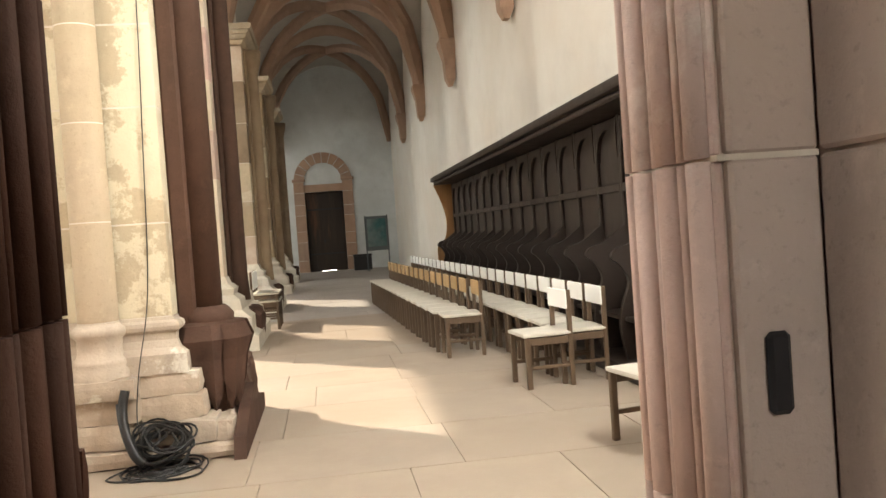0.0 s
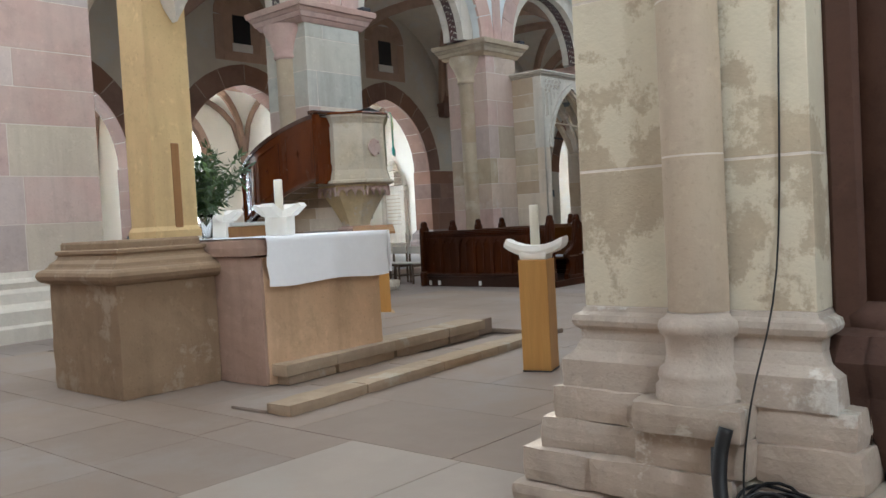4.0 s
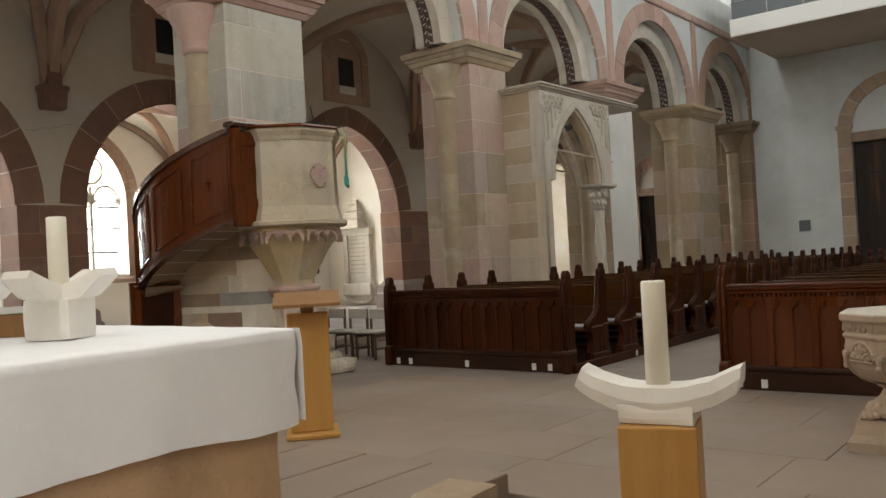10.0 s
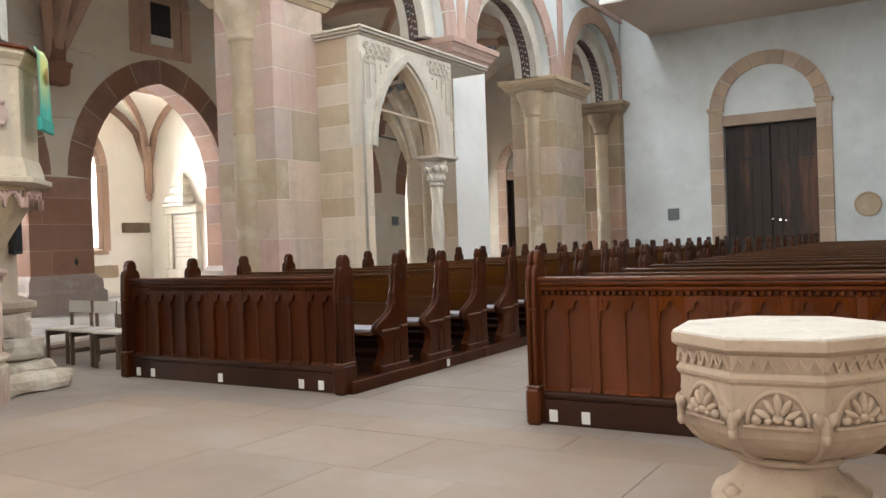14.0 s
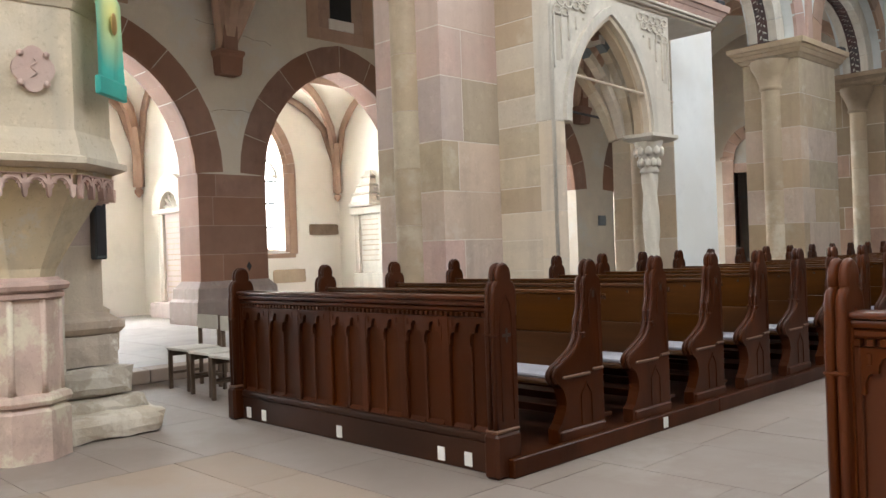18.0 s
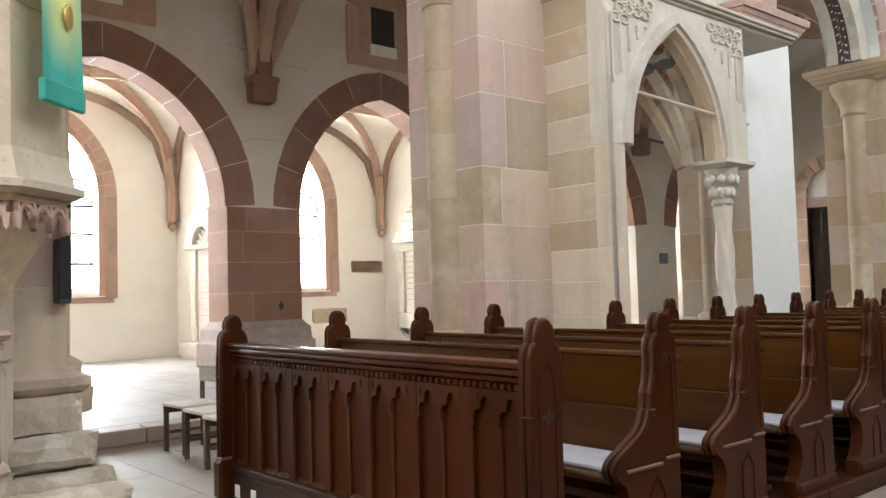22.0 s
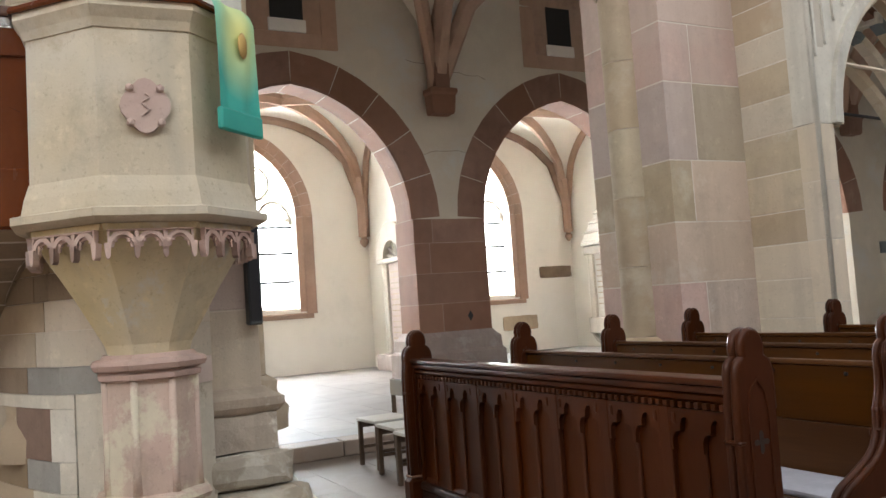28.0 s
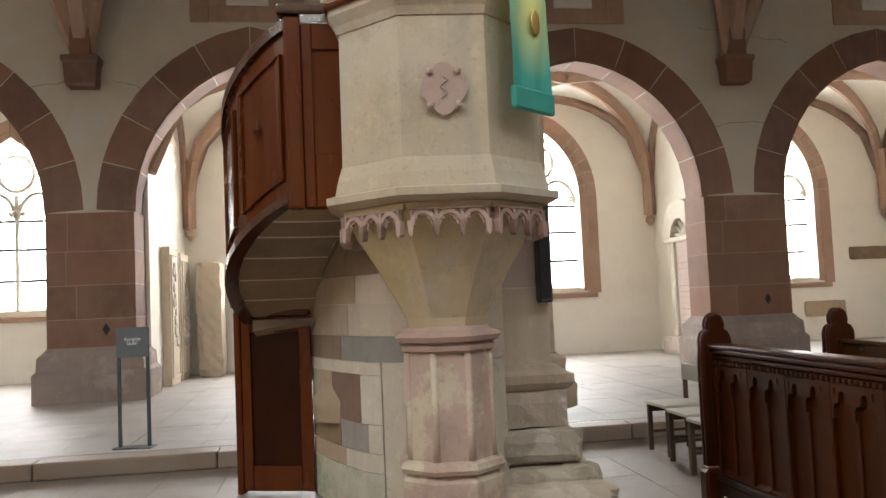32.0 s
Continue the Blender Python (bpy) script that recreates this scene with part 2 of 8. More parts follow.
STONE_MENSA = material("altar_red", (0.42, 0.285, 0.22), 0.88, 0.25, 4, 0.45, (0.36, 0.23, 0.17), stain=0.35)
STONE_PEDESTAL = material("pedestal_stone", (0.33, 0.228, 0.14), 0.9, 0.28, 3.5, 0.45, (0.255, 0.172, 0.105), stain=0.3, patch=(0.40, 0.31, 0.22), patch_at=(0.58, 0.64), patch_scale=2.0)
STONE_STEP = material("step_stone", (0.43, 0.325, 0.22), 0.85, 0.28, 4, 0.4, (0.345, 0.25, 0.165), stain=0.45, rnd=0.25, patch=(0.50, 0.43, 0.33), patch_at=(0.56, 0.62), patch_scale=2.0)
STONE_COLUMN = material("pulpit_column", (0.55, 0.40, 0.345), 0.9, 0.25, 4, 0.6, (0.50, 0.41, 0.31), stain=0.35, patch=(0.64, 0.57, 0.44), patch_at=(0.5, 0.58), patch_scale=3.0)
STONE_FUNNEL = material("pulpit_funnel", (0.60, 0.475, 0.27), 0.9, 0.22, 3, 0.45, (0.60, 0.55, 0.45), stain=0.4, patch=(0.62, 0.58, 0.50), patch_at=(0.55, 0.62), patch_scale=2.5)
STONE_BASKET = material("pulpit_basket", (0.54, 0.455, 0.33), 0.88, 0.2, 3, 0.4, (0.56, 0.53, 0.47), stain=0.35, patch=(0.47, 0.39, 0.28), patch_at=(0.55, 0.66), patch_scale=1.6)
STONE_FONT = material("font_stone", (0.42, 0.315, 0.23), 0.85, 0.22, 4, 0.4, (0.34, 0.25, 0.175), stain=0.35)
MORTAR = material("mortar", (0.68, 0.61, 0.53), 0.95, 0.3, 9, 0.3, (0.56, 0.48, 0.40), stain=0.35)
MORTAR_RED = material("red_mortar", (0.36, 0.255, 0.205), 0.95, 0.3, 9, 0.3, (0.26, 0.17, 0.135), stain=0.35)
SLAB = material("floor_slab", (0.30, 0.222, 0.166), 0.62, 0.24, 1.4, 0.22, (0.215, 0.162, 0.128), rnd=0.22, stain=0.35, patch=(0.335, 0.275, 0.232), patch_at=(0.5, 0.64), patch_scale=0.7)
GROUT_GREY = material("pale_joint", (0.33, 0.30, 0.275), 0.95, 0.25, 9, 0.3)
# floor slab lightened where sunlight falls, brightness put into the colour
SLAB_LIT = material("lit_floor_slab", (0.37, 0.30, 0.242), 0.62, 0.2, 1.6, 0.22, (0.305, 0.246, 0.196), rnd=0.2, stain=0.35, patch=(0.40, 0.34, 0.285), patch_at=(0.52, 0.62), patch_scale=0.8)
GROUT = material("floor_joint", (0.24, 0.186, 0.148), 0.95, 0.3, 9, 0.3)
PEW = material("pew_wood", (0.074, 0.0175, 0.0034), 0.38, 0.6, 3.5, 0.15, (0.013, 0.0033, 0.0010), stretch=(1, 1, 0.3), coat=0.1, rnd=0.35, stain=0.55, spec=0.12)
PEW_X = material("pew_board", (0.088, 0.030, 0.0050), 0.36, 0.5, 5, 0.12, (0.036, 0.012, 0.0028), stretch=(0.3, 4, 4), coat=0.08, rnd=0.4, stain=0.5, spec=0.12)
PEW_RED = material("pew_wood_reddish", (0.175, 0.040, 0.0058), 0.34, 0.6, 2.6, 0.15, (0.038, 0.0085, 0.0018), stretch=(1, 1, 0.35), coat=0.12, rnd=0.3, stain=0.55, spec=0.12)
PULPIT_WOOD = material("pulpit_wood", (0.135, 0.030, 0.0045), 0.26, 0.4, 5, 0.06, (0.055, 0.012, 0.0026), stretch=(1, 1, 0.3), coat=0.4, stain=0.35, spec=0.15)
PEW_LEDGE = material("polished_ledge", (0.075, 0.026, 0.012), 0.24, 0.4, 5, 0.1, (0.035, 0.013, 0.006), stretch=(0.3, 4, 4), coat=0.7, rnd=0.3, stain=0.4, spec=0.4)
PEW_DUST = material("dusty_moulding", (0.15, 0.075, 0.043), 0.5, 0.3, 6, 0.15, (0.10, 0.042, 0.022), stain=0.4)
PEW_FOOT = material("dark_pew_foot", (0.024, 0.0085, 0.004), 0.5, 0.5, 4, 0.2, (0.06, 0.02, 0.008), stretch=(0.5, 1, 1), coat=0.1, stain=0.4, spec=0.2)
STALL = material("stall_wood", (0.030, 0.020, 0.016), 0.5, 0.3, 5, 0.2, stretch=(1, 1, 0.4), stain=0.2)
OAK = material("oak", (0.56, 0.30, 0.085), 0.45, 0.22, 7, 0.12, (0.48, 0.235, 0.06), stretch=(5, 5, 0.35), coat=0.15, stain=0.12)
OAK_DARK = material("oak_dark", (0.32, 0.16, 0.06), 0.5, 0.25, 7, 0.12, stretch=(5, 5, 0.35), stain=0.15)
DOOR_WOOD = material("door_wood", (0.034, 0.022, 0.015), 0.6, 0.4, 3, 0.25, (0.020, 0.014, 0.010), stretch=(4, 4, 0.4), stain=0.4, patch=(0.105, 0.045, 0.026), patch_at=(0.55, 0.66), patch_scale=0.5)
CHAIR_WOOD = material("chair_wood", (0.12, 0.078, 0.05), 0.5, 0.3, 8, 0.1, stretch=(3, 3, 0.5), stain=0.15)
SEAT_PALE = material("chair_seat", (0.55, 0.52, 0.46), 0.6, 0.12, 10, 0.1, stain=0.1)
SEAT_OAK = material("chair_back_oak", (0.42, 0.27, 0.13), 0.55, 0.2, 10, 0.1, stain=0.1)
CUSHION = material("cushion", (0.44, 0.43, 0.475), 0.95, 0.15, 40, 0.4, stain=0.1)
LINEN = material("linen", (0.90, 0.90, 0.91), 0.85, 0.05, 30, 0.15, stain=0, fine=300)
WAX = material("wax", (0.88, 0.83, 0.70), 0.5, 0.05, 8, 0.05, stain=0)
ALABASTER = material("alabaster", (0.92, 0.90, 0.85), 0.5, 0.08, 9, 0.12, (0.78, 0.72, 0.62), stain=0.1)
IRON = material("dark_iron", (0.035, 0.035, 0.04), 0.5, 0.2, 10, 0.1, metal=0.4, stain=0)
STEEL = material("grey_metal", (0.09, 0.105, 0.115), 0.45, 0.1, 10, 0.05, metal=0.5, stain=0)
BLACK = material("black_rubber", (0.012, 0.012, 0.013), 0.45, 0.2, 20, 0.1, stain=0)
WHITE_PAINT = material("white_paint", (0.80, 0.80, 0.78), 0.6, 0.04, 4, 0.05, stain=0.03)
GREY_PAINT = material("grey_panel", (0.13, 0.15, 0.16), 0.5, 0.1, 6, 0.05, stain=0)
GALLERY_SOFFIT = material("gallery_soffit", (0.56, 0.465, 0.385), 0.85, 0.15, 1.2, 0.15, (0.50, 0.41, 0.33), stain=0.15)
CEILING = material("ceiling_boards", (0.42, 0.36, 0.30), 0.8, 0.2, 3, 0.2)
LEAF = material("leaf", (0.045, 0.10, 0.03), 0.45, 0.4, 30, 0.0, (0.09, 0.15, 0.05), rnd=0.8, stain=0, island=True)
BRASS = material("brass", (0.55, 0.38, 0.14), 0.35, 0.1, 10, 0.05, metal=1.0, stain=0.1)
ORGAN_WOOD = material("organ_wood", (0.55, 0.38, 0.21), 0.5, 0.2, 6, 0.1, stretch=(4, 4, 0.4), stain=0.1)
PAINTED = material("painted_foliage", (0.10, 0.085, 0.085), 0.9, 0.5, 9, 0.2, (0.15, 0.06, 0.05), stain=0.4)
PAPER = material("paper", (0.75, 0.74, 0.70), 0.8, 0.05, 10, 0.05, stain=0)


def glass_material(name, color, rough=0.0):
    m = bpy.data.materials.new(name)
    m.use_nodes = True
    b = m.node_tree.nodes["Principled BSDF"]
    b.inputs["Base Color"].default_value = (*color, 1)
    b.inputs["Transmission Weight"].default_value, b.inputs["Roughness"].default_value = 1.0, rough
    return m


GLASS = glass_material("window_glass", (0.95, 0.97, 0.96), 0.05)
CLEAR = glass_material("clear_glass", (0.97, 0.99, 0.99))


# ---- builders ----
def bmnew():
    return bmesh.new()


def part(name, bm, mat, parent=None, label="", smooth=False):
    """Links a bmesh as one mesh object under a thing or a part."""
    me = bpy.data.meshes.new(name)
    bmesh.ops.recalc_face_normals(bm, faces=bm.faces)
    bm.to_mesh(me)
    bm.free()
    me.materials.append(mat)
    if smooth:
        for p in me.polygons:
            p.use_smooth = True
    ob = new(name, me)
    ob.parent = parent
    if label:
        ob["label"] = label
    return ob


def mesh_only(name, bm, mat, smooth=False):
    me = bpy.data.meshes.new(name)
    bmesh.ops.recalc_face_normals(bm, faces=bm.faces)
    bm.to_mesh(me)
    bm.free()
    me.materials.append(mat)
    for p in me.polygons:
        p.use_smooth = smooth
    return me


def piece(name, me, parent, m):
    """A repeated piece on a shared mesh, at the pose m in its parent."""
    ob = new(name, me)
    ob.parent = parent
    ob.matrix_basis = m
    return ob


def thing(name, label, category, loc=(0, 0, 0), group="", kind="", rz=0):
    ob = new(name)
    ob.empty_display_size = 0.1
    ob.matrix_basis = pose(*loc, 0, 0, rz)
    return tagged(ob, label, category, group, kind)


def structure(name, bm, mat, label, smooth=False):
    return tagged(part(name, bm, mat, None, label, smooth), label, name.split("_")[0], "", "structure")


def box(bm, x0, y0, z0, x1, y1, z1, bev=0.0, seg=1):
    """A box with softened edges."""
    r = bmesh.ops.create_cube(bm, size=1.0, matrix=Matrix.Translation(((x0 + x1) / 2, (y0 + y1) / 2, (z0 + z1) / 2)) @ Matrix.Diagonal((abs(x1 - x0), abs(y1 - y0), abs(z1 - z0), 1)))
    if bev:
        edges = {e for v in r["verts"] for e in v.link_edges}
        bmesh.ops.bevel(bm, geom=list(edges), offset=bev, segments=seg, affect="EDGES", profile=0.6)
    return bm


def cbox(x0, y0, z0, x1, y1, z1, bev=0.0, seg=1):
    return box(bmnew(), x0, y0, z0, x1, y1, z1, bev, seg)


def prism(bm, pts, plane, a, b):
    """A polygon in the plane 'xy', 'xz' or 'yz', carried from a to b along the third axis."""
    put = {"xy": lambda p, w: (p[0], p[1], w), "xz": lambda p, w: (p[0], w, p[1]), "yz": lambda p, w: (w, p[0], p[1])}[plane]
    lo, hi = [bm.verts.new(put(p, a)) for p in pts], [bm.verts.new(put(p, b)) for p in pts]
    n = len(pts)
    bm.faces.new(lo)
    bm.faces.new(hi[::-1])
    for i in range(n):
        bm.faces.new((lo[i], lo[(i + 1) % n], hi[(i + 1) % n], hi[i]))
    return bm


def lathe(bm, prof, n=24, cx=0, cy=0, turn=0.0, arc=2 * math.pi):
    """Turns a profile of (radius, z) round the upright at (cx, cy)."""
    full = arc > 6.28
    rings = []
    for r, z in prof:
        rings.append([bm.verts.new((cx + r * math.cos(turn + arc * k / n), cy + r * math.sin(turn + arc * k / n), z)) for k in range(n if full else n + 1)])
    for a, b in zip(rings, rings[1:]):
        m = len(a)
        for k in range(m if full else m - 1):
            bm.faces.new((a[k], a[(k + 1) % m], b[(k + 1) % m], b[k]))
    if full:
        for ring in (rings[0], rings[-1]):
            if prof[0][0] > 1e-4:
                try:
                    bm.faces.new(ring)
                except ValueError:
                    pass
    return bm


def ngon_stack(bm, prof, n, turn, cx=0, cy=0, sx=1.0, sy=1.0):
    """An n-sided solid with a profile of (radius, z)."""
    rings = [[bm.verts.new((cx + sx * r * math.cos(turn + 2 * math.pi * k / n), cy + sy * r * math.sin(turn + 2 * math.pi * k / n), z)) for k in range(n)] for r, z in prof]
    for a, b in zip(rings, rings[1:]):
        for k in range(n):
            bm.faces.new((a[k], a[(k + 1) % n], b[(k + 1) % n], b[k]))
    bm.faces.new(rings[0][::-1])
    bm.faces.new(rings[-1])
    return bm


def rect_stack(bm, prof, hx, hy, cx=0, cy=0):
    """A rectangular solid whose sides follow a profile of (projection, z)."""
    rings = [[bm.verts.new((cx + sx * (hx + p), cy + sy * (hy + p), z)) for sx, sy in ((1, 1), (-1, 1), (-1, -1), (1, -1))] for p, z in prof]
    for a, b in zip(rings, rings[1:]):
        for k in range(4):
            bm.faces.new((a[k], a[(k + 1) % 4], b[(k + 1) % 4], b[k]))
    bm.faces.new(rings[0][::-1])
    bm.faces.new(rings[-1])
    return bm


def sweep(bm, pts, w, h, up=(0, 0, 1), taper=1.0):
    """A bar of width w and depth h along points; its section is a rounded wedge, as of a rib."""
    rings = []
    pts = [Vector(p) for p in pts]
    for i, p in enumerate(pts):
        d = (pts[min(i + 1, len(pts) - 1)] - pts[max(i - 1, 0)]).normalized()
        side = d.cross(Vector(up)).normalized()
        nrm = side.cross(d).normalized()
        sec = ((-w / 2, h / 2), (w / 2, h / 2), (w / 2, 0), (w / 2 * taper, -h / 2), (-w / 2 * taper, -h / 2), (-w / 2, 0))
        rings.append([bm.verts.new(p + side * a + nrm * b) for a, b in sec])
    for a, b in zip(rings, rings[1:]):
        for k in range(6):
            bm.faces.new((a[k], a[(k + 1) % 6], b[(k + 1) % 6], b[k]))
    bm.faces.new(rings[0])
    bm.faces.new(rings[-1][::-1])
    return bm


def tube(bm, pts, r, n=8):
    pts = [Vector(p) for p in pts]
    rings = []
    for i, p in enumerate(pts):
        d = (pts[min(i + 1, len(pts) - 1)] - pts[max(i - 1, 0)]).normalized()
        side = d.orthogonal().normalized()
        if i:
            side = (last - d * last.dot(d)).normalized()
        last = side
        up = d.cross(side)
        rings.append([bm.verts.new(p + (side * math.cos(2 * math.pi * k / n) + up * math.sin(2 * math.pi * k / n)) * r) for k in range(n)])
    for a, b in zip(rings, rings[1:]):
        for k in range(n):
            bm.faces.new((a[k], a[(k + 1) % n], b[(k + 1) % n], b[k]))
    bm.faces.new(rings[0])
    bm.faces.new(rings[-1])
    return bm


def arc_round(c, r, zs, n=16, rise=None):
    rise = rise or r
    return [(c - r * math.cos(math.pi * k / n), zs + rise * math.sin(math.pi * k / n)) for k in range(n + 1)]


def arc_pointed(c, half, zs, apex, n=8):
    """Two arcs that meet in a point."""
    h = apex - zs
    big = (h * h + half * half) / (2 * half)
    end = math.asin(min(1, h / big))
    left = [(c - half + big - big * math.cos(end * k / n), zs + big * math.sin(end * k / n)) for k in range(n + 1)]
    return left + [(2 * c - u, z) for u, z in left[-2::-1]]


def grow(curve, d):
    """The same curve moved outwards by d."""
    out = []
    for i, (u, z) in enumerate(curve):
        a, b = curve[max(i - 1, 0)], curve[min(i + 1, len(curve) - 1)]
        tu, tz = b[0] - a[0], b[1] - a[1]
        k = math.hypot(tu, tz)
        out.append((u - tz / k * d, z + tu / k * d))
    return out


def wall_with(bm, axis, a, b, u0, u1, z0, z1, openings):
    """A wall that stands across the axis from a to b, with openings (curve, sill)."""
    put = (lambda u, z, w: (w, u, z)) if axis == "x" else (lambda u, z, w: (u, w, z))

    def quad(*p):
        bm.faces.new([bm.verts.new(put(*q)) for q in p])

    def solid(c, d, lo_c, lo_d, hi):
        for w in (a, b):
            quad((c, lo_c, w), (d, lo_d, w), (d, hi, w), (c, hi, w))

    at = u0
    for curve, sill in sorted(openings, key=lambda o: o[0][0][0]):
        us, ue = curve[0][0], curve[-1][0]
        solid(at, us, z0, z0, z1)
        for (p, zp), (q, zq) in zip(curve, curve[1:]):
            solid(p, q, zp, zq, z1)
            quad((p, zp, a), (q, zq, a), (q, zq, b), (p, zp, b))
        for u, z in (curve[0], curve[-1]):
            quad((u, max(sill, z0), a), (u, z, a), (u, z, b), (u, max(sill, z0), b))
        if sill > z0:
            solid(us, ue, z0, z0, sill)
            quad((us, sill, a), (ue, sill, a), (ue, sill, b), (us, sill, b))
        at = ue
    solid(at, u1, z0, z0, z1)
    quad((u0, z1, a), (u1, z1, a), (u1, z1, b), (u0, z1, b))
    for u in (u0, u1):
        quad((u, z0, a), (u, z1, a), (u, z1, b), (u, z0, b))
    bmesh.ops.remove_doubles(bm, verts=bm.verts, dist=0.0005)
    return bm


def voussoirs(parent, name, inner, outer, axis, a, b, mat, per=2, gap=0.006):
    """The wedge stones of an arch between two curves, each an object of its own."""
    put = (lambda u, z, w: (w, u, z)) if axis == "x" else (lambda u, z, w: (u, w, z))
    n = len(inner) - 1
    for i in range(0, n, per):
        j = min(i + per, n)
        bm = bmnew()
        ins, outs = [Vector(p) for p in inner[i:j + 1]], [Vector(p) for p in outer[i:j + 1]]
        shrink = gap / 2 / max((ins[-1] - ins[0]).length, 0.05)
        poly = ins[:]
        poly[0], poly[-1] = ins[0].lerp(ins[-1], shrink), ins[-1].lerp(ins[0], shrink)
        o = outs[:]
        o[0], o[-1] = outs[0].lerp(outs[-1], shrink), outs[-1].lerp(outs[0], shrink)
        ring = poly + o[::-1]
        lo, hi = [bm.verts.new(put(p[0], p[1], a)) for p in ring], [bm.verts.new(put(p[0], p[1], b)) for p in ring]
        bm.faces.new(lo)
        bm.faces.new(hi[::-1])
        for k in range(len(ring)):
            bm.faces.new((lo[k], lo[(k + 1) % len(ring)], hi[(k + 1) % len(ring)], hi[k]))
        part(name, bm, mat, parent)


def courses(parent, x0, y0, z0, x1, y1, z1, mat, high=0.46, split=2, name="stone", seed=1, proud=0.0):
    """Courses of ashlar round a mortar core, every block an object; upright joints shift from course to course."""
    rng = random.Random(seed)
    pick = random.Random(seed + 500)
    mats = mat if isinstance(mat, (list, tuple)) else [mat]
    z = z0
    along_y = (y1 - y0) >= (x1 - x0)
    part("mortar_core", cbox(x0 + 0.0015, y0 + 0.0015, z0 + 0.001, x1 - 0.0015, y1 - 0.0015, z1 - 0.001), MORTAR_RED if mats[0] is STONE_RED else MORTAR, parent)
    while z < z1 - 0.02:
        h = high * rng.uniform(0.8, 1.25)
        if z + h > z1 - 0.18:
            h = z1 - z
        cuts = [0.0] + sorted((k + rng.uniform(0.3, 0.7) - 0.5 + 0.5) / split for k in range(split - 1)) + [1.0] if split > 1 else [0.0, 1.0]
        if rng.random() < 0.3:
            cuts = [0.0, 1.0]
        for c, d in zip(cuts, cuts[1:]):
            g, o = rng.uniform(0.004, 0.007), rng.uniform(0, 0.003)
            if along_y:
                bm = cbox(x0 - o, y0 + (y1 - y0) * c + (g if c else 0), z + g, x1 + o, y0 + (y1 - y0) * d - (g if d < 1 else 0), z + h - g, 0.003)
            else:
                bm = cbox(x0 + (x1 - x0) * c + (g if c else 0), y0 - o, z + g, x0 + (x1 - x0) * d - (g if d < 1 else 0), y1 + o, z + h - g, 0.003)
            part(name, bm, pick.choice(mats), parent)
        z += h


def worn(x0, y0, z0, x1, y1, z1, r=0.03, amp=0.008, seed=0, step=0.09):
    """A block whose edges are rounded and chipped unevenly by age."""
    bm = bmnew()
    bmesh.ops.create_cube(bm, size=1.0)
    lo, hi = Vector((min(x0, x1), min(y0, y1), z0)), Vector((max(x0, x1), max(y0, y1), z1))
    for axis in range(3):
        n = max(1, min(14, int((hi[axis] - lo[axis]) / step)))
        edges = [e for e in bm.edges if abs((e.verts[0].co - e.verts[1].co)[axis]) > 1e-4]
        bmesh.ops.subdivide_edges(bm, edges=edges, cuts=n, use_grid_fill=True)
    for v in bm.verts:
        p = Vector((lo[i] + (v.co[i] + 0.5) * (hi[i] - lo[i]) for i in range(3)))
        k = noise.noise(p * 5 + Vector((seed * 7.1, 0, 0)))
        rr = min(r * (1.1 + 1.6 * k), 0.45 * min(hi - lo)) if r else 0.001
        rr = max(rr, 0.004)
        q = Vector((min(max(p[i], lo[i] + rr), hi[i] - rr) for i in range(3)))
        d = p - q
        if d.length > 1e-6:
            p = q + d.normalized() * rr
        d = noise.noise_vector(p * 9 + Vector((0, seed * 3.3, 0))) * amp
        if p.z < z0 + 0.01:
            d.z = 0
        v.co = p + d
    return bm


def curve_pts(ctrl, n=6):
    """A smooth line through control points."""
    out = []
    for i in range(len(ctrl) - 1):
        p0, p1, p2, p3 = (ctrl[max(i - 1, 0)], ctrl[i], ctrl[i + 1], ctrl[min(i + 2, len(ctrl) - 1)])
        for k in range(n):
            t = k / n
            out.append(tuple(0.5 * (2 * b + (c - a) * t + (2 * a - 5 * b + 4 * c - d) * t * t + (3 * b - a - 3 * c + d) * t ** 3) for a, b, c, d in zip(p0, p1, p2, p3)))
    return out + [ctrl[-1]]


def soft(bm, off=0.01, seg=2):
    """Rounds the sharp edges of a solid."""
    edges = [e for e in bm.edges if len(e.link_faces) == 2 and e.calc_face_angle(0) > 0.7]
    bmesh.ops.bevel(bm, geom=edges, offset=off, segments=seg, affect="EDGES", profile=0.5, clamp_overlap=True)
    return bm


# ---- the large structure ----
WEST, EAST = 30.2, -7.2
AISLE_WEST = 33.6     # the south aisle runs on past the nave
FLOOR_UP = 0.16
FX = -9.85            # nave face of the south arcade
CORE = 1.2            # depth of its piers
STEP_X = -12.05       # edge of the raised aisle floor


def plain_floor(name, x0, y0, x1, y1, z, mat, label):
    return structure(name, cbox(x0, y0, z - 0.3, x1, y1, z), mat, label)


floor = plain_floor("floor", -24, EAST, 7, AISLE_WEST + 1, -0.012, GROUT, "worn brown sandstone slab floor with narrow joints")
floor_aisle = structure("floor_aisle", cbox(-23, EAST, -0.2, STEP_X - 0.2, AISLE_WEST + 1, FLOOR_UP - 0.004), GROUT_GREY, "raised pale slab floor of the aisle, one step up")

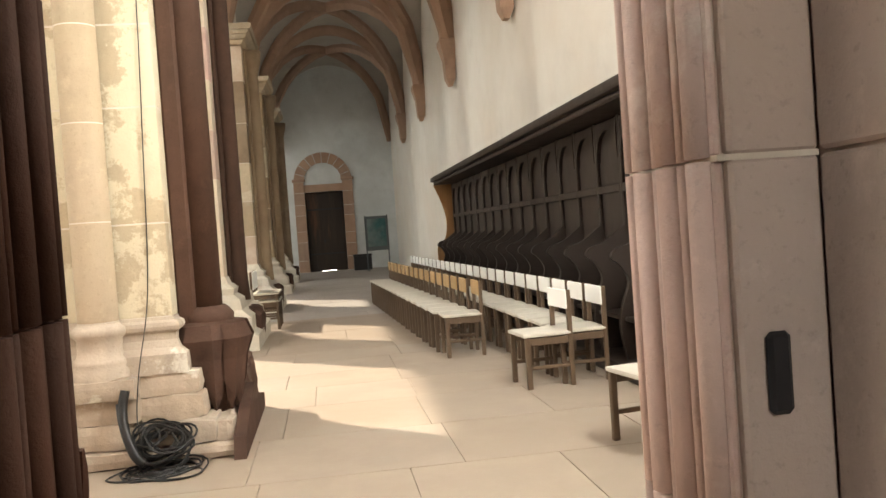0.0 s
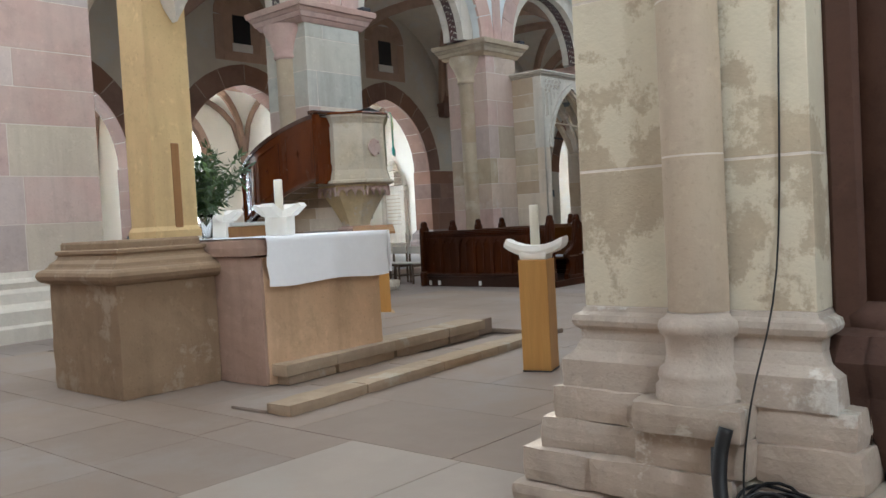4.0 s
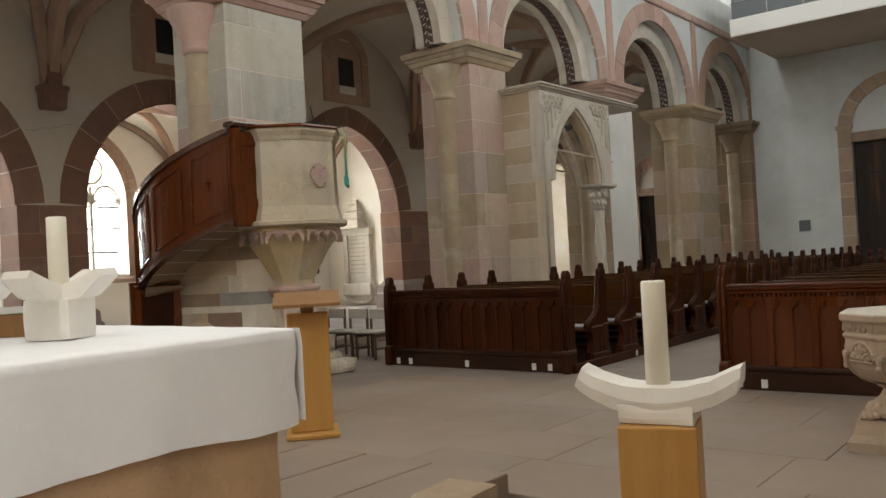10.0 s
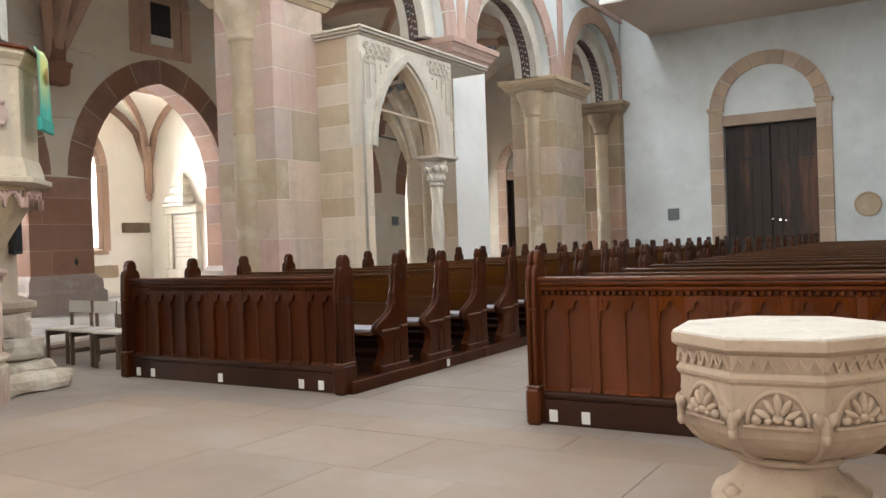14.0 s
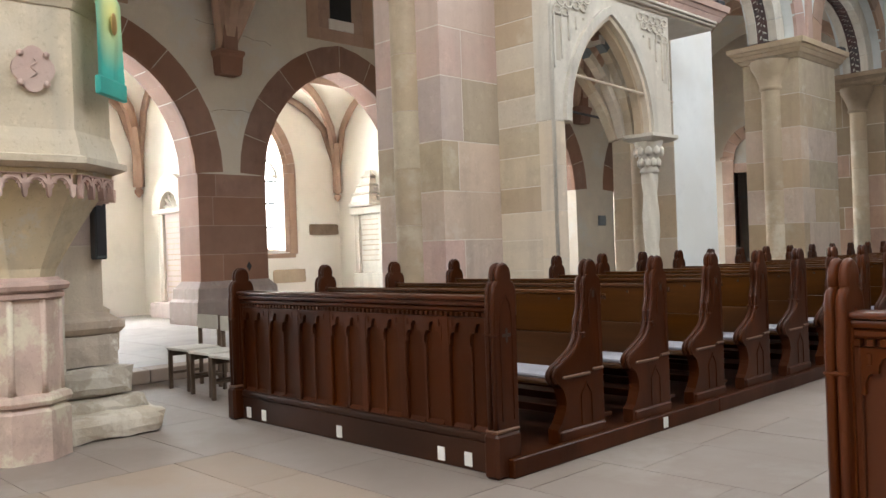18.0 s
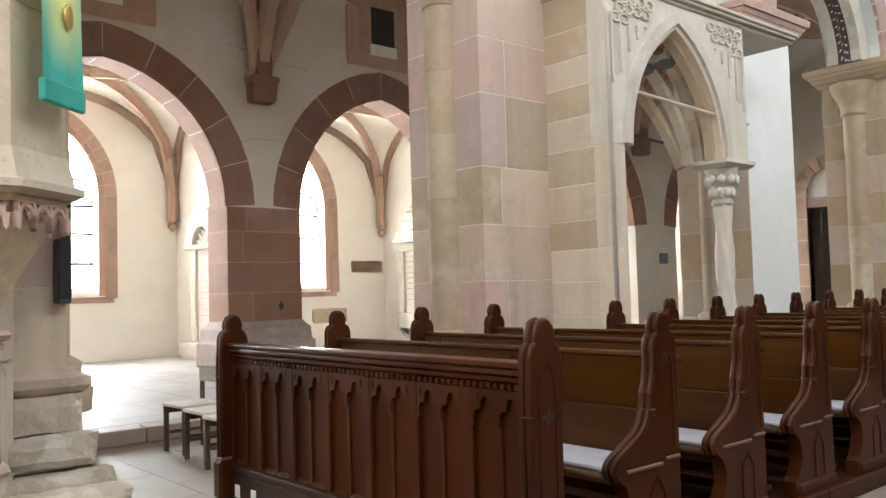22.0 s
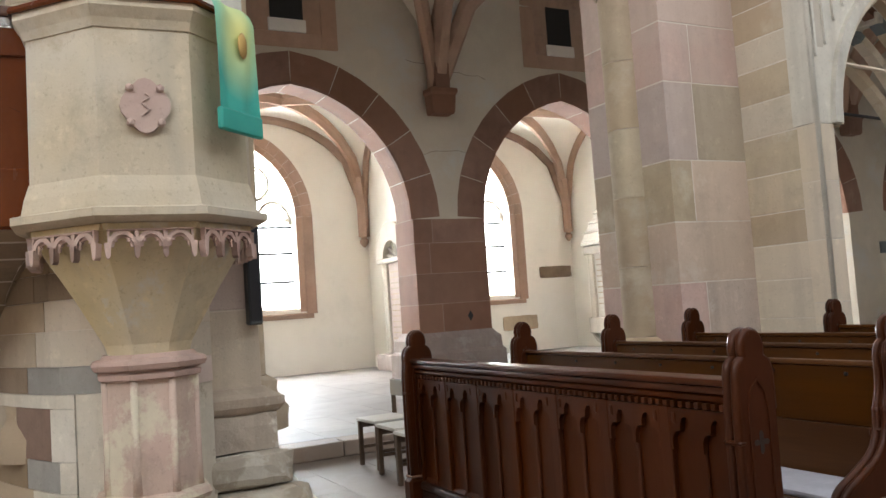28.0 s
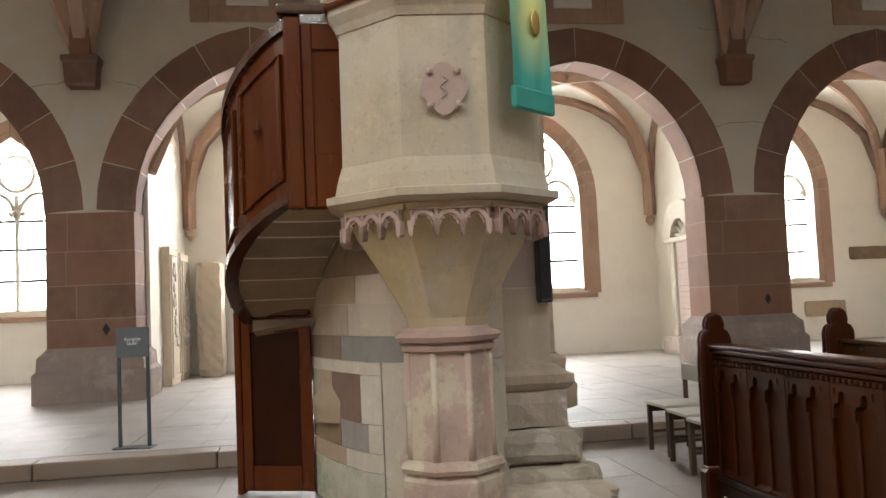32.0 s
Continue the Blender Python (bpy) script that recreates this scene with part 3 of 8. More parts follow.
# nave walls over the arcades
LEFT_MID = [1.65, 6.95, 12.22, 17.5, 22.78, 28.05]
SPRING, R_OUT, R_IN = 5.58, 2.02, 1.62
bm = bmnew()
wall_with(bm, "x", FX - CORE + 0.1, FX - 0.03, EAST, WEST, SPRING, 8.6, [(arc_round(c, R_OUT, SPRING, 20), SPRING) for c in LEFT_MID])
structure("wall_nave_south", bm, PLASTER_COOL, "pale plastered nave wall over the round arcade")
bm = bmnew()
wall_with(bm, "x", FX - CORE + 0.1, FX - 0.03, EAST, WEST, 8.6, 14.5, [([(c - 2.15, 9.2), (c - 2.15, 12.8), (c + 2.15, 12.8), (c + 2.15, 9.2)], 9.2) for c in CLERE])
structure("wall_clerestory_south", bm, PLASTER_COOL, "pale plastered clerestory wall, out of view, with wide square openings")
RIGHT = [2.45, 7.9, 13.3, 18.6, 23.9]
RIGHT_MID = [5.2, 10.6, 15.95, 21.25, 26.6]
bm = bmnew()
wall_with(bm, "x", -0.9, 0.5, EAST, WEST, SPRING, 8.6, [(arc_round(c, R_OUT, SPRING, 20), SPRING) for c in [-0.3] + RIGHT_MID])
structure("wall_nave_north", bm, PLASTER, "pale plastered nave wall over the round arcade")
bm = bmnew()
wall_with(bm, "x", -0.9, 0.5, EAST, WEST, 8.6, 14.5, [([(c - 2.15, 9.2), (c - 2.15, 12.8), (c + 2.15, 12.8), (c + 2.15, 9.2)], 9.2) for c in CLERE])
structure("wall_clerestory_north", bm, PLASTER, "pale plastered clerestory wall, out of view, with wide square openings")
structure("ceiling", cbox(-10.8, EAST, 14.5, 0.6, WEST, 14.7), CEILING, "flat boarded nave ceiling")

# west wall with two doors
bm = bmnew()
wall_with(bm, "y", WEST, WEST + 0.9, -10.9, 7, 0, 15, [([(-6.83, 0.0), (-6.83, 4.53), (-4.3, 4.53), (-4.3, 0.0)], 0), ([(1.66, 0.0), (1.66, 3.24), (3.2, 3.24), (3.2, 0.0)], 0)])
structure("wall_west", bm, PLASTER_COOL, "bluish white plastered end wall with two round-headed portals")
bm = bmnew()
wall_with(bm, "y", AISLE_WEST, AISLE_WEST + 0.9, -23, -10.0, 0, 15, [([(-15.72, 0.0), (-15.72, 3.7), (-14.2, 3.7), (-14.2, 0.0)], 0)])
structure("wall_aisle_west", bm, PLASTER_OLD, "plastered end wall of the aisle with a small portal")
structure("wall_aisle_return", cbox(-10.9, WEST + 0.002, 0, -10.0, AISLE_WEST - 0.002, 10), PLASTER_COOL, "plastered wall closing the aisle towards the nave")
structure("wall_east", cbox(-23, EAST - 0.5, 0, 7, EAST, 15), PLASTER, "plain plastered end wall")
RX = 5.3
structure("wall_aisle_north", cbox(RX, EAST, 0, RX + 0.9, WEST, 10), PLASTER, "pale plastered aisle wall above dark choir stalls")


def jamb_stones(parent, axis, u, w0, w1, z0, z1, half, mat, seed):
    """A column of blocks beside an opening."""
    rng, z = random.Random(seed), z0
    while z < z1 - 0.01:
        h = rng.uniform(0.4, 0.75)
        if z + h > z1 - 0.25:
            h = z1 - z
        if axis == "y":
            part("stone", cbox(u - half, w0, z + 0.007, u + half, w1, z + h - 0.007, 0.008), mat, parent)
        else:
            part("stone", cbox(w0, u - half, z + 0.003, w1, u + half, z + h - 0.003, 0.008), mat, parent)
        z += h


def portal(x0, x1, head, ring, name, label, mat, seed, wall=WEST):
    """A round-headed stone surround on the west wall, with a plank door."""
    c, half = (x0 + x1) / 2, (x1 - x0) / 2
    p = tagged(thing(name, label, "door"), "", "", "", "structure")
    w0, w1 = wall - 0.05, wall + 0.5
    for u in (x0 - ring / 2, x1 + ring / 2):
        part("mortar_bed", cbox(u - ring / 2 + 0.003, w0 + 0.006, 0, u + ring / 2 - 0.003, w1 - 0.01, head + 0.42), MORTAR, p)
    jamb_stones(p, "y", x0 - ring / 2, w0, w1, 0, head + 0.42, ring / 2, mat, seed)
    jamb_stones(p, "y", x1 + ring / 2, w0, w1, 0, head + 0.42, ring / 2, mat, seed + 1)
    part("lintel", cbox(x0 - 0.02, w0 + 0.02, head, x1 + 0.02, w1, head + 0.3, 0.01), mat, p)
    inner = arc_round(c, half - 0.02, head + 0.42, 20)
    voussoirs(p, "voussoir", inner, grow(inner, ring), "y", w0, w0 + 0.12, mat, 2, 0.016)
    for s in (-1, 1):
        part("impost", cbox(c + s * (half + ring / 2) - ring / 2 - 0.05, w0 - 0.04, head + 0.42, c + s * (half + ring / 2) + ring / 2 + 0.05, w0 + 0.1, head + 0.55, 0.02), mat, p)
    n = 2 if x1 - x0 > 2 else 1
    for k in range(n):
        a, b = x0 + (x1 - x0) * k / n, x0 + (x1 - x0) * (k + 1) / n
        leaf = part("door_leaf", cbox(a + 0.01, wall + 0.2, 0.03, b - 0.01, wall + 0.27, head, 0.01), DOOR_WOOD, p)
        for q in range(5):
            u = a + 0.02 + (b - a - 0.04) * q / 5
            part("plank", cbox(u + 0.006, wall + 0.185, 0.05, u + (b - a - 0.04) / 5 - 0.006, wall + 0.205, head - 0.03, 0.005), DOOR_WOOD, leaf)
        for z in (head * 0.22, head * 0.78):
            part("hinge_band", cbox(a + 0.04, wall + 0.17, z - 0.03, b - 0.08, wall + 0.187, z + 0.03, 0.004), IRON, leaf)
    # unseen board behind the leaves, added to stop daylight through their gap
    part("leaf_backing", cbox(x0 - 0.02, wall + 0.28, 0.0, x1 + 0.02, wall + 0.3, head + 0.05), DOOR_WOOD, p)
    part("latch", cbox(c - 0.12, wall + 0.14, 1.15, c - 0.04, wall + 0.185, 1.3, 0.01), IRON, p, "iron latch")
    return p


STONE_JAMB = material("jamb_pink", (0.66, 0.50, 0.45), 0.88, 0.22, 4, 0.45, (0.54, 0.38, 0.33), stain=0.3, rnd=0.3, patch=(0.76, 0.66, 0.60), patch_at=(0.56, 0.66), patch_scale=2.2)
STONE_PORTAL = material("portal_stone", (0.40, 0.27, 0.195), 0.88, 0.25, 4, 0.4, (0.46, 0.36, 0.26), stain=0.3, rnd=0.6)
portal(-6.83, -4.3, 4.53, 0.4, "door_1", "dark wooden double door in a round-headed red sandstone portal", STONE_PORTAL, 3)
portal(-15.72, -14.2, 3.7, 0.4, "door_4", "dark wooden door in a round-headed red stone portal of the aisle", STONE_RIB, 5, AISLE_WEST)
portal(1.66, 3.2, 3.24, 0.42, "door_2", "dark closed wooden door in a round-headed red stone portal", STONE_RIB, 8)



# ---- arcade piers ----
def half_column(parent, x, y, z0, z1, r, side, mat, cap_mat):
    """An attached half column with base and cushion capital; side is the direction it faces along y."""
    turn = 0 if side > 0 else math.pi
    zs = [z0 + 0.42 + k * (z1 - z0 - 1.05) / 5 for k in range(6)]
    for a, b in zip(zs, zs[1:]):
        part("drum", lathe(bmnew(), [(r, a + 0.003), (r, b - 0.003)], 14, x, y, turn, math.pi), mat, parent, smooth=True)
    part("column_base", lathe(bmnew(), [(r + 0.16, z0), (r + 0.16, z0 + 0.08), (r + 0.17, z0 + 0.16), (r + 0.1, z0 + 0.24), (r + 0.08, z0 + 0.3), (r + 0.09, z0 + 0.37), (r + 0.01, z0 + 0.42)], 14, x, y, turn, math.pi), mat, parent, smooth=True)
    part("capital", lathe(bmnew(), [(r + 0.01, z1 - 0.63), (r + 0.04, z1 - 0.6), (r + 0.04, z1 - 0.55), (r + 0.02, z1 - 0.53), (r + 0.1, z1 - 0.3), (r + 0.2, z1 - 0.12), (r + 0.21, z1)], 14, x, y, turn, math.pi), cap_mat, parent, smooth=True)


def pier(yc, x0, x1, half, name, label, seed, mat=STONE, cap=STONE_TAN, columns=True, base=True, spot=True):
    """A square pier of ashlar with attached half columns under the arch, stepped plinth and moulded impost."""
    p = tagged(thing(name, label, "pier"), "", "", "arcade piers", "structure")
    xc, hx = (x0 + x1) / 2, (x1 - x0) / 2
    if base:
        part("plinth", rect_stack(bmnew(), [(0.42, 0), (0.42, 0.2), (0.34, 0.24), (0.34, 0.42), (0.22, 0.52), (0.2, 0.66), (0.11, 0.72), (0.13, 0.8), (0.05, 0.86), (0.02, 0.95)], hx, half, xc, yc), STONE_PALE, p, "worn stepped stone base")
    courses(p, x0, yc - half, 0.95 if base else 0.9, x1, yc + half, 5.22, mat, 0.66, 2, "stone", seed)
    if columns:
        for s in (-1, 1):
            half_column(p, xc, yc + s * (half - 0.01), 0.62, 5.22, 0.2, s, STONE_TAN, cap)
    for k, (a, b, c, d) in enumerate(((0.02, 0.08, 5.22, 5.31), (0.1, 0.14, 5.31, 5.4), (0.15, 0.19, 5.4, 5.47), (0.22, 0.24, 5.47, 5.58))):
        part("impost", rect_stack(bmnew(), [(a, c), (b, d - 0.015), (b - 0.01, d)], hx, half + (0.06 if columns else 0), xc, yc), cap, p)
    if spot:
        part("spotlight", cbox(x1 - 0.02, yc + half - 0.02, 5.582, x1 + 0.2, yc + half + 0.2, 5.68, 0.02), IRON, p, "small black floodlight on the impost")
    return p


PX0, PX1 = FX - CORE, FX
SOUTH_LABELS = ["tall pink and tan sandstone arcade pier on a stepped base", "sandstone pier with whitewashed upper blocks behind the pulpit",
                "tall pink and beige sandstone pier with half columns", "arcade pier with a whitewashed nave face beside the canopy", "tan sandstone pier with carved half-column capital"]
SOUTH_MATS = ([STONE_MAUVE, STONE_PINK, STONE_MAUVE, STONE_CREAM], [STONE_GREEN, STONE_GREEN, STONE_MAUVE, STONE_CREAM], [STONE_PINK, STONE, STONE_PINK, STONE_MAUVE, STONE_TAN],
              [STONE_TAN, STONE_CREAM], [STONE_TAN, STONE, STONE_TAN])
SOUTH_SPAN = ((3.78, 0.77), (9.46, 0.7), (14.9, 0.6), (20.36, 0.7), (25.73, 0.97))
for k, (c, half) in enumerate(SOUTH_SPAN):
    p = pier(c, PX0, PX1, half, "pier_south", SOUTH_LABELS[k], 11 + k, SOUTH_MATS[k], (STONE_TAN, STONE_ARCH, STONE_TAN, STONE_ARCH, STONE_TAN)[k], True, k != 1)
    if k == 3:
        part("whitewashed_face", worn(PX1 - 0.05, c - half + 0.01, 0.96, PX1 + 0.008, c + half - 0.005, 5.21, 0.004, 0.002, 3, 0.3), WHITEWASH, p, "flaking white limewash on the nave face")
    if k == 1:
        xm, hx = (PX0 + PX1) / 2, (PX1 - PX0) / 2
        part("base_moulding", rect_stack(bmnew(), [(0.05, 0.8), (0.1, 0.83), (0.13, 0.87), (0.13, 0.93), (0.07, 0.96), (0.02, 1.0)], hx, half - 0.24, xm, c + 0.24), STONE_WORN, p, "worn roll moulding")
        part("plinth", worn(PX0 - 0.1, c - 0.2, 0.55, PX1 + 0.12, c + half + 0.08, 0.82, 0.03, 0.012, 4), STONE_WORN, p)
        part("plinth", worn(PX0 - 0.15, c - 0.4, 0.3, PX1 + 0.24, c + half + 0.16, 0.55, 0.09, 0.02, 5), STONE_LIME_PALE, p, "broken pale base block")
        part("plinth", worn(PX0 - 0.2, c - 0.1, 0.0, PX1 + 0.28, c + half + 0.3, 0.3, 0.08, 0.02, 6), STONE_LIME_PALE, p, "broken pale base block")
        part("plinth", worn(PX0 + 0.4, c + 0.15, 0.0, PX1 + 0.52, c + half + 0.3, 0.2, 0.06, 0.02, 8), STONE_LIME_PALE, p, "broken pale base block")
pier(WEST + 0.1, PX0, PX1, 0.5, "pier_south", "half pier of tan sandstone against the end wall", 17, [STONE_BROWN, STONE_RIB], STONE_BROWN, True, True, False)
for k, c in enumerate(RIGHT[1:]):
    p = pier(c, -1.1 if k else 0.15, 1.0, 0.7, "pier_north", "tall cream and pink sandstone arcade pier with dark aisle respond", 31 + k, [STONE_CREAM, STONE_PINK, STONE_CREAM] if not k else [STONE_TAN, STONE_BROWN, STONE], STONE_TAN)
    part("dark_pilaster", cbox(1.0, c - 0.34, 0.5, 1.06, c + 0.34, 5.22, 0.02), STONE_DARK if not k else STONE_BROWN, p)
    part("dark_shaft", lathe(bmnew(), [(0.15, 0.6), (0.13, 0.95), (0.13, 4.75), (0.2, 5.0), (0.22, 5.2)], 14, 1.12, c - 0.12), STONE_DARK if not k else STONE_BROWN, p, "dark respond shaft", smooth=True)
    part("shaft_base", worn(1.02, c - 0.45, 0.0, 1.42, c + 0.4, 0.5, 0.1, 0.02, k), STONE_DARK, p)


def arcade_trim(x, face, mids, name, label):
    """Red arch rings, a narrower inner order with painted soffit, and the red frame mouldings above."""
    p = tagged(thing(name, label, "arch"), "", "", "", "structure")
    for c in mids:
        red = STONE_RIB if c == mids[-1] else STONE_ARCH
        ring = arc_round(c, R_OUT - 0.004, SPRING, 24)
        voussoirs(p, "voussoir", ring, grow(ring, 0.46), "x", face * 0.004 + x - 0.05 * face, x + 0.02 * face, red, 2, 0.012)
        lip = arc_round(c, R_IN, SPRING, 24)
        lo = x - face * 0.85
        voussoirs(p, "inner_voussoir", lip, grow(lip, 0.385), "x", x - face * 0.42, x - face * 0.24, STONE_PALE, 2)
        voussoirs(p, "inner_voussoir", lip, grow(lip, 0.385), "x", lo, lo + face * 0.18, STONE_PALE, 2)
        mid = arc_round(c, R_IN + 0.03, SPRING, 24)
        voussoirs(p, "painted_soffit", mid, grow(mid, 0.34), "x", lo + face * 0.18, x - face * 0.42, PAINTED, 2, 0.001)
        rng = random.Random(int(c * 10))
        bm = bmnew()
        for i in range(34):
            a = math.pi * (i + 0.5) / 34
            for s, long_ in ((-1, 0.06), (1, 0.06), (0, 0.085)):
                u, w = R_IN + 0.026, (x - face * 0.42 + lo + face * 0.18) / 2 + s * 0.05 + rng.uniform(-0.008, 0.008)
                q = Matrix.Translation((w, c - u * math.cos(a + 0.02 * s), SPRING + u * math.sin(a + 0.02 * s))) @ Matrix.Rotation(a - math.pi / 2, 4, "X") @ Matrix.Rotation(s * 0.7 + 0.4 * math.sin(i), 4, "Z") @ Matrix.Diagonal((0.02 if s else 0.008, long_, 0.004, 1))
                bmesh.ops.create_icosphere(bm, subdivisions=1, radius=1, matrix=q)
        tagged(part("painted_leaves", bm, STONE_GREEN, p, "pale leaf scroll on the soffit"), "", "", "", "stuff")
    for m in mids:
        for s in (-1, 1):
            y = m + s * BAY / 2
            if s > 0 or m == mids[0]:
                part("frame_strip", cbox(x - 0.02 * face, y - 0.14, SPRING + 0.02, x + 0.055 * face, y + 0.14, 8.05, 0.02), STONE_ARCH, p)
    y = mids[0] - BAY / 2
    while y < mids[-1] + BAY / 2 - 0.1:
        e = min(y + 1.05, mids[-1] + BAY / 2)
        part("string_course", cbox(x - 0.02 * face, y + 0.003, 8.05, x + 0.09 * face, e - 0.003, 8.27, 0.03), STONE_ARCH, p)
        y = e


arcade_trim(FX - 0.03, 1, LEFT_MID, "arcade_south", "pink round arches with painted leaf scroll soffits")

# ---- south aisle: wall with pointed chapel arches ----
AX = -17.5
CH = [(2.25, 2.05), (7.47, 1.9), (12.96, 2.2), (18.68, 2.06), (24.95, 2.3), (31.2, 2.05)]
CH_SPRING, CH_APEX = 3.1, 5.55
curves = [arc_pointed(c, h, CH_SPRING, CH_APEX, 10) for c, h in CH]
band = [grow(q, 0.54) for q in curves]
bm = bmnew()
openings = [([(q[0][0], FLOOR_UP)] + q + [(q[-1][0], FLOOR_UP)], 0) for q in curves]
wall_with(bm, "x", AX - 0.75, AX, EAST, AISLE_WEST, 0, 9.5, openings)
structure("wall_aisle_south", bm, PLASTER_OLD, "pale plastered aisle wall with red pointed arches")
arches = tagged(thing("chapel_arches", "dark red sandstone pointed arches opening to chapels", "arch"), "", "", "", "structure")
for q, b in zip(curves, band):
    voussoirs(arches, "voussoir", q, b, "x", AX - 0.76, AX + 0.006, STONE_RED, 2, 0.014)
    lip = grow(q, -0.05)
    voussoirs(arches, "arch_edge", lip, grow(lip, 0.12), "x", AX - 0.1, AX + 0.002, STONE_RED, 2)
EDGES = [c + s * h for c, h in CH for s in (-1, 1)]
for a, b, sd in ((EDGES[1], EDGES[2], 1), (EDGES[3], EDGES[4], 2), (EDGES[5], EDGES[6], 3), (EDGES[7], EDGES[8], 4), (EDGES[0] - 1.4, EDGES[0], 6)):
    p = tagged(thing("chapel_pier", "dark red sandstone pier between two chapel arches", "pier"), "", "", "chapel piers", "structure")
    courses(p, AX - 0.78, a - 0.03, 0.98, AX + 0.02, b + 0.03, CH_SPRING, STONE_RED, 0.5, 2, "stone", 50 + sd)
    part("plinth", rect_stack(bmnew(), [(0.18, 0.0), (0.18, 0.6), (0.13, 0.66), (0.12, 0.86), (0.06, 0.92), (0.0, 1.0)], 0.4, (b - a) / 2 + 0.03, AX - 0.38, (a + b) / 2), STONE_BASE, p, "greyish worn stone plinth")
    # black plate on the face stands in for the hole's shade
    part("socket", prism(bmnew(), [(b - 0.42 + u, 1.26 + w) for u, w in ((0, 0.1), (0.06, 0), (0, -0.1), (-0.06, 0))], "yz", AX + 0.015, AX + 0.026), BLACK, p, "dark diamond-shaped hole")


# niches with small dark windows above the arches
def niche(yc):
    p = tagged(thing("window_niche", "brown stone niche with a small dark arched window", "window"), "", "", "small upper windows", "structure")
    out = [(yc - 0.92, 6.15)] + arc_round(yc, 0.92, 7.35, 12) + [(yc + 0.92, 6.15)]
    for i, (a, b) in enumerate((((-0.92, 6.15), (-0.62, 7.4)), ((0.62, 6.15), (0.92, 7.4)), ((-0.62, 6.15), (0.62, 6.42)))):
        part("surround", cbox(AX - 0.1, yc + a[0], a[1], AX + 0.03, yc + b[0], b[1], 0.01), STONE_RIB, p)
    inn = arc_round(yc, 0.62, 7.4, 12)
    voussoirs(p, "voussoir", inn, grow(inn, 0.3), "x", AX - 0.1, AX + 0.03, STONE_RIB, 2)
    part("reveal", cbox(AX - 0.02, yc - 0.62, 6.42, AX + 0.012, yc + 0.62, 7.95, 0.01), STONE_RIB, p)
    # black plate drawn for the darkness inside the opening
    part("opening", cbox(AX + 0.005, yc - 0.3, 6.65, AX + 0.02, yc + 0.3, 7.45, 0.005), BLACK, p, "dark small window opening")
    part("sill", cbox(AX, yc - 0.34, 6.42, AX + 0.05, yc + 0.34, 6.65, 0.01), PLASTER, p, "pale plastered sill panel")


for c in (2.05, 7.45, 12.95, 18.75, 24.1):
    niche(c)


# hairline cracks in the old plaster
CRACK = material("crack", (0.16, 0.14, 0.12), 0.95, 0.2, 9, 0.0, stain=0)
crk = random.Random(77)
for k, (y0, y1, z0, z1) in enumerate(((3.4, 5.0, 5.0, 5.25), (5.3, 6.3, 5.2, 4.95), (14.9, 16.6, 4.3, 4.42), (9.6, 10.6, 4.6, 4.8), (15.2, 16.9, 6.1, 5.85), (20.9, 22.0, 5.0, 5.3))):
    pts = [(AX + 0.002, y0 + (y1 - y0) * i / 12, z0 + (z1 - z0) * i / 12 + crk.uniform(-0.03, 0.03)) for i in range(13)]
    part("crack", tube(bmnew(), pts, 0.0045, 4), CRACK, bpy.data.objects["wall_aisle_south"], "hairline crack in the plaster")

# ---- vaults ----
def vault(x0, x1, y0, y1, spring, apex, web, rib, name, label, rib_w=0.2, transverse=True, n=18, walled=False):
    """A pointed cross vault: webs, diagonal ribs, and the transverse rib at its start."""
    hx, hy, cx, cy = (x1 - x0) / 2, (y1 - y0) / 2, (x0 + x1) / 2, (y0 + y1) / 2
    rise = apex - spring

    def f(d):
        return spring + rise * math.sin(math.acos(min(1, abs(d)))) if abs(d) < 1 else spring

    bm = bmnew()
    grid = [[bm.verts.new((cx + hx * (2 * i / n - 1), cy + hy * (2 * j / n - 1), max(f(2 * i / n - 1), f(2 * j / n - 1)) + 0.03)) for j in range(n + 1)] for i in range(n + 1)]
    for i in range(n):
        for j in range(n):
            bm.faces.new((grid[i][j], grid[i + 1][j], grid[i + 1][j + 1], grid[i][j + 1]))
    v = structure(name, bm, web, label, True)
    steps = [k / 12 * 2 - 1 for k in range(13)]
    for s in (1, -1):
        part("rib", sweep(bmnew(), [(cx + hx * d * 0.99, cy + s * hy * d * 0.99, f(d) - 0.05) for d in steps], rib_w, rib_w * 1.25, taper=0.4), rib, v)
    if walled:
        for y in (y0 + 0.05, y1 - 0.05):
            part("wall_rib", sweep(bmnew(), [(cx + hx * d * 0.97, y, f(d) - 0.04) for d in steps], rib_w * 0.7, rib_w * 0.9, taper=0.5), rib, v)
        part("wall_rib", sweep(bmnew(), [(x0 + 0.05, cy + hy * d * 0.97, f(d) - 0.04) for d in steps], rib_w * 0.7, rib_w * 0.9, taper=0.5), rib, v)
    if transverse:
        part("rib", sweep(bmnew(), [(cx + hx * d * 0.99, y0, f(d) - 0.06) for d in steps], rib_w * 1.5, rib_w * 1.4, taper=0.5), rib, v)
    bmx = bmesh.new()
    bmesh.ops.create_icosphere(bmx, subdivisions=2, radius=rib_w * 0.8, matrix=Matrix.Translation((cx, cy, apex - 0.06)) @ Matrix.Diagonal((1, 1, 0.5, 1)))
    part("boss", bmx, rib, v)
    return v


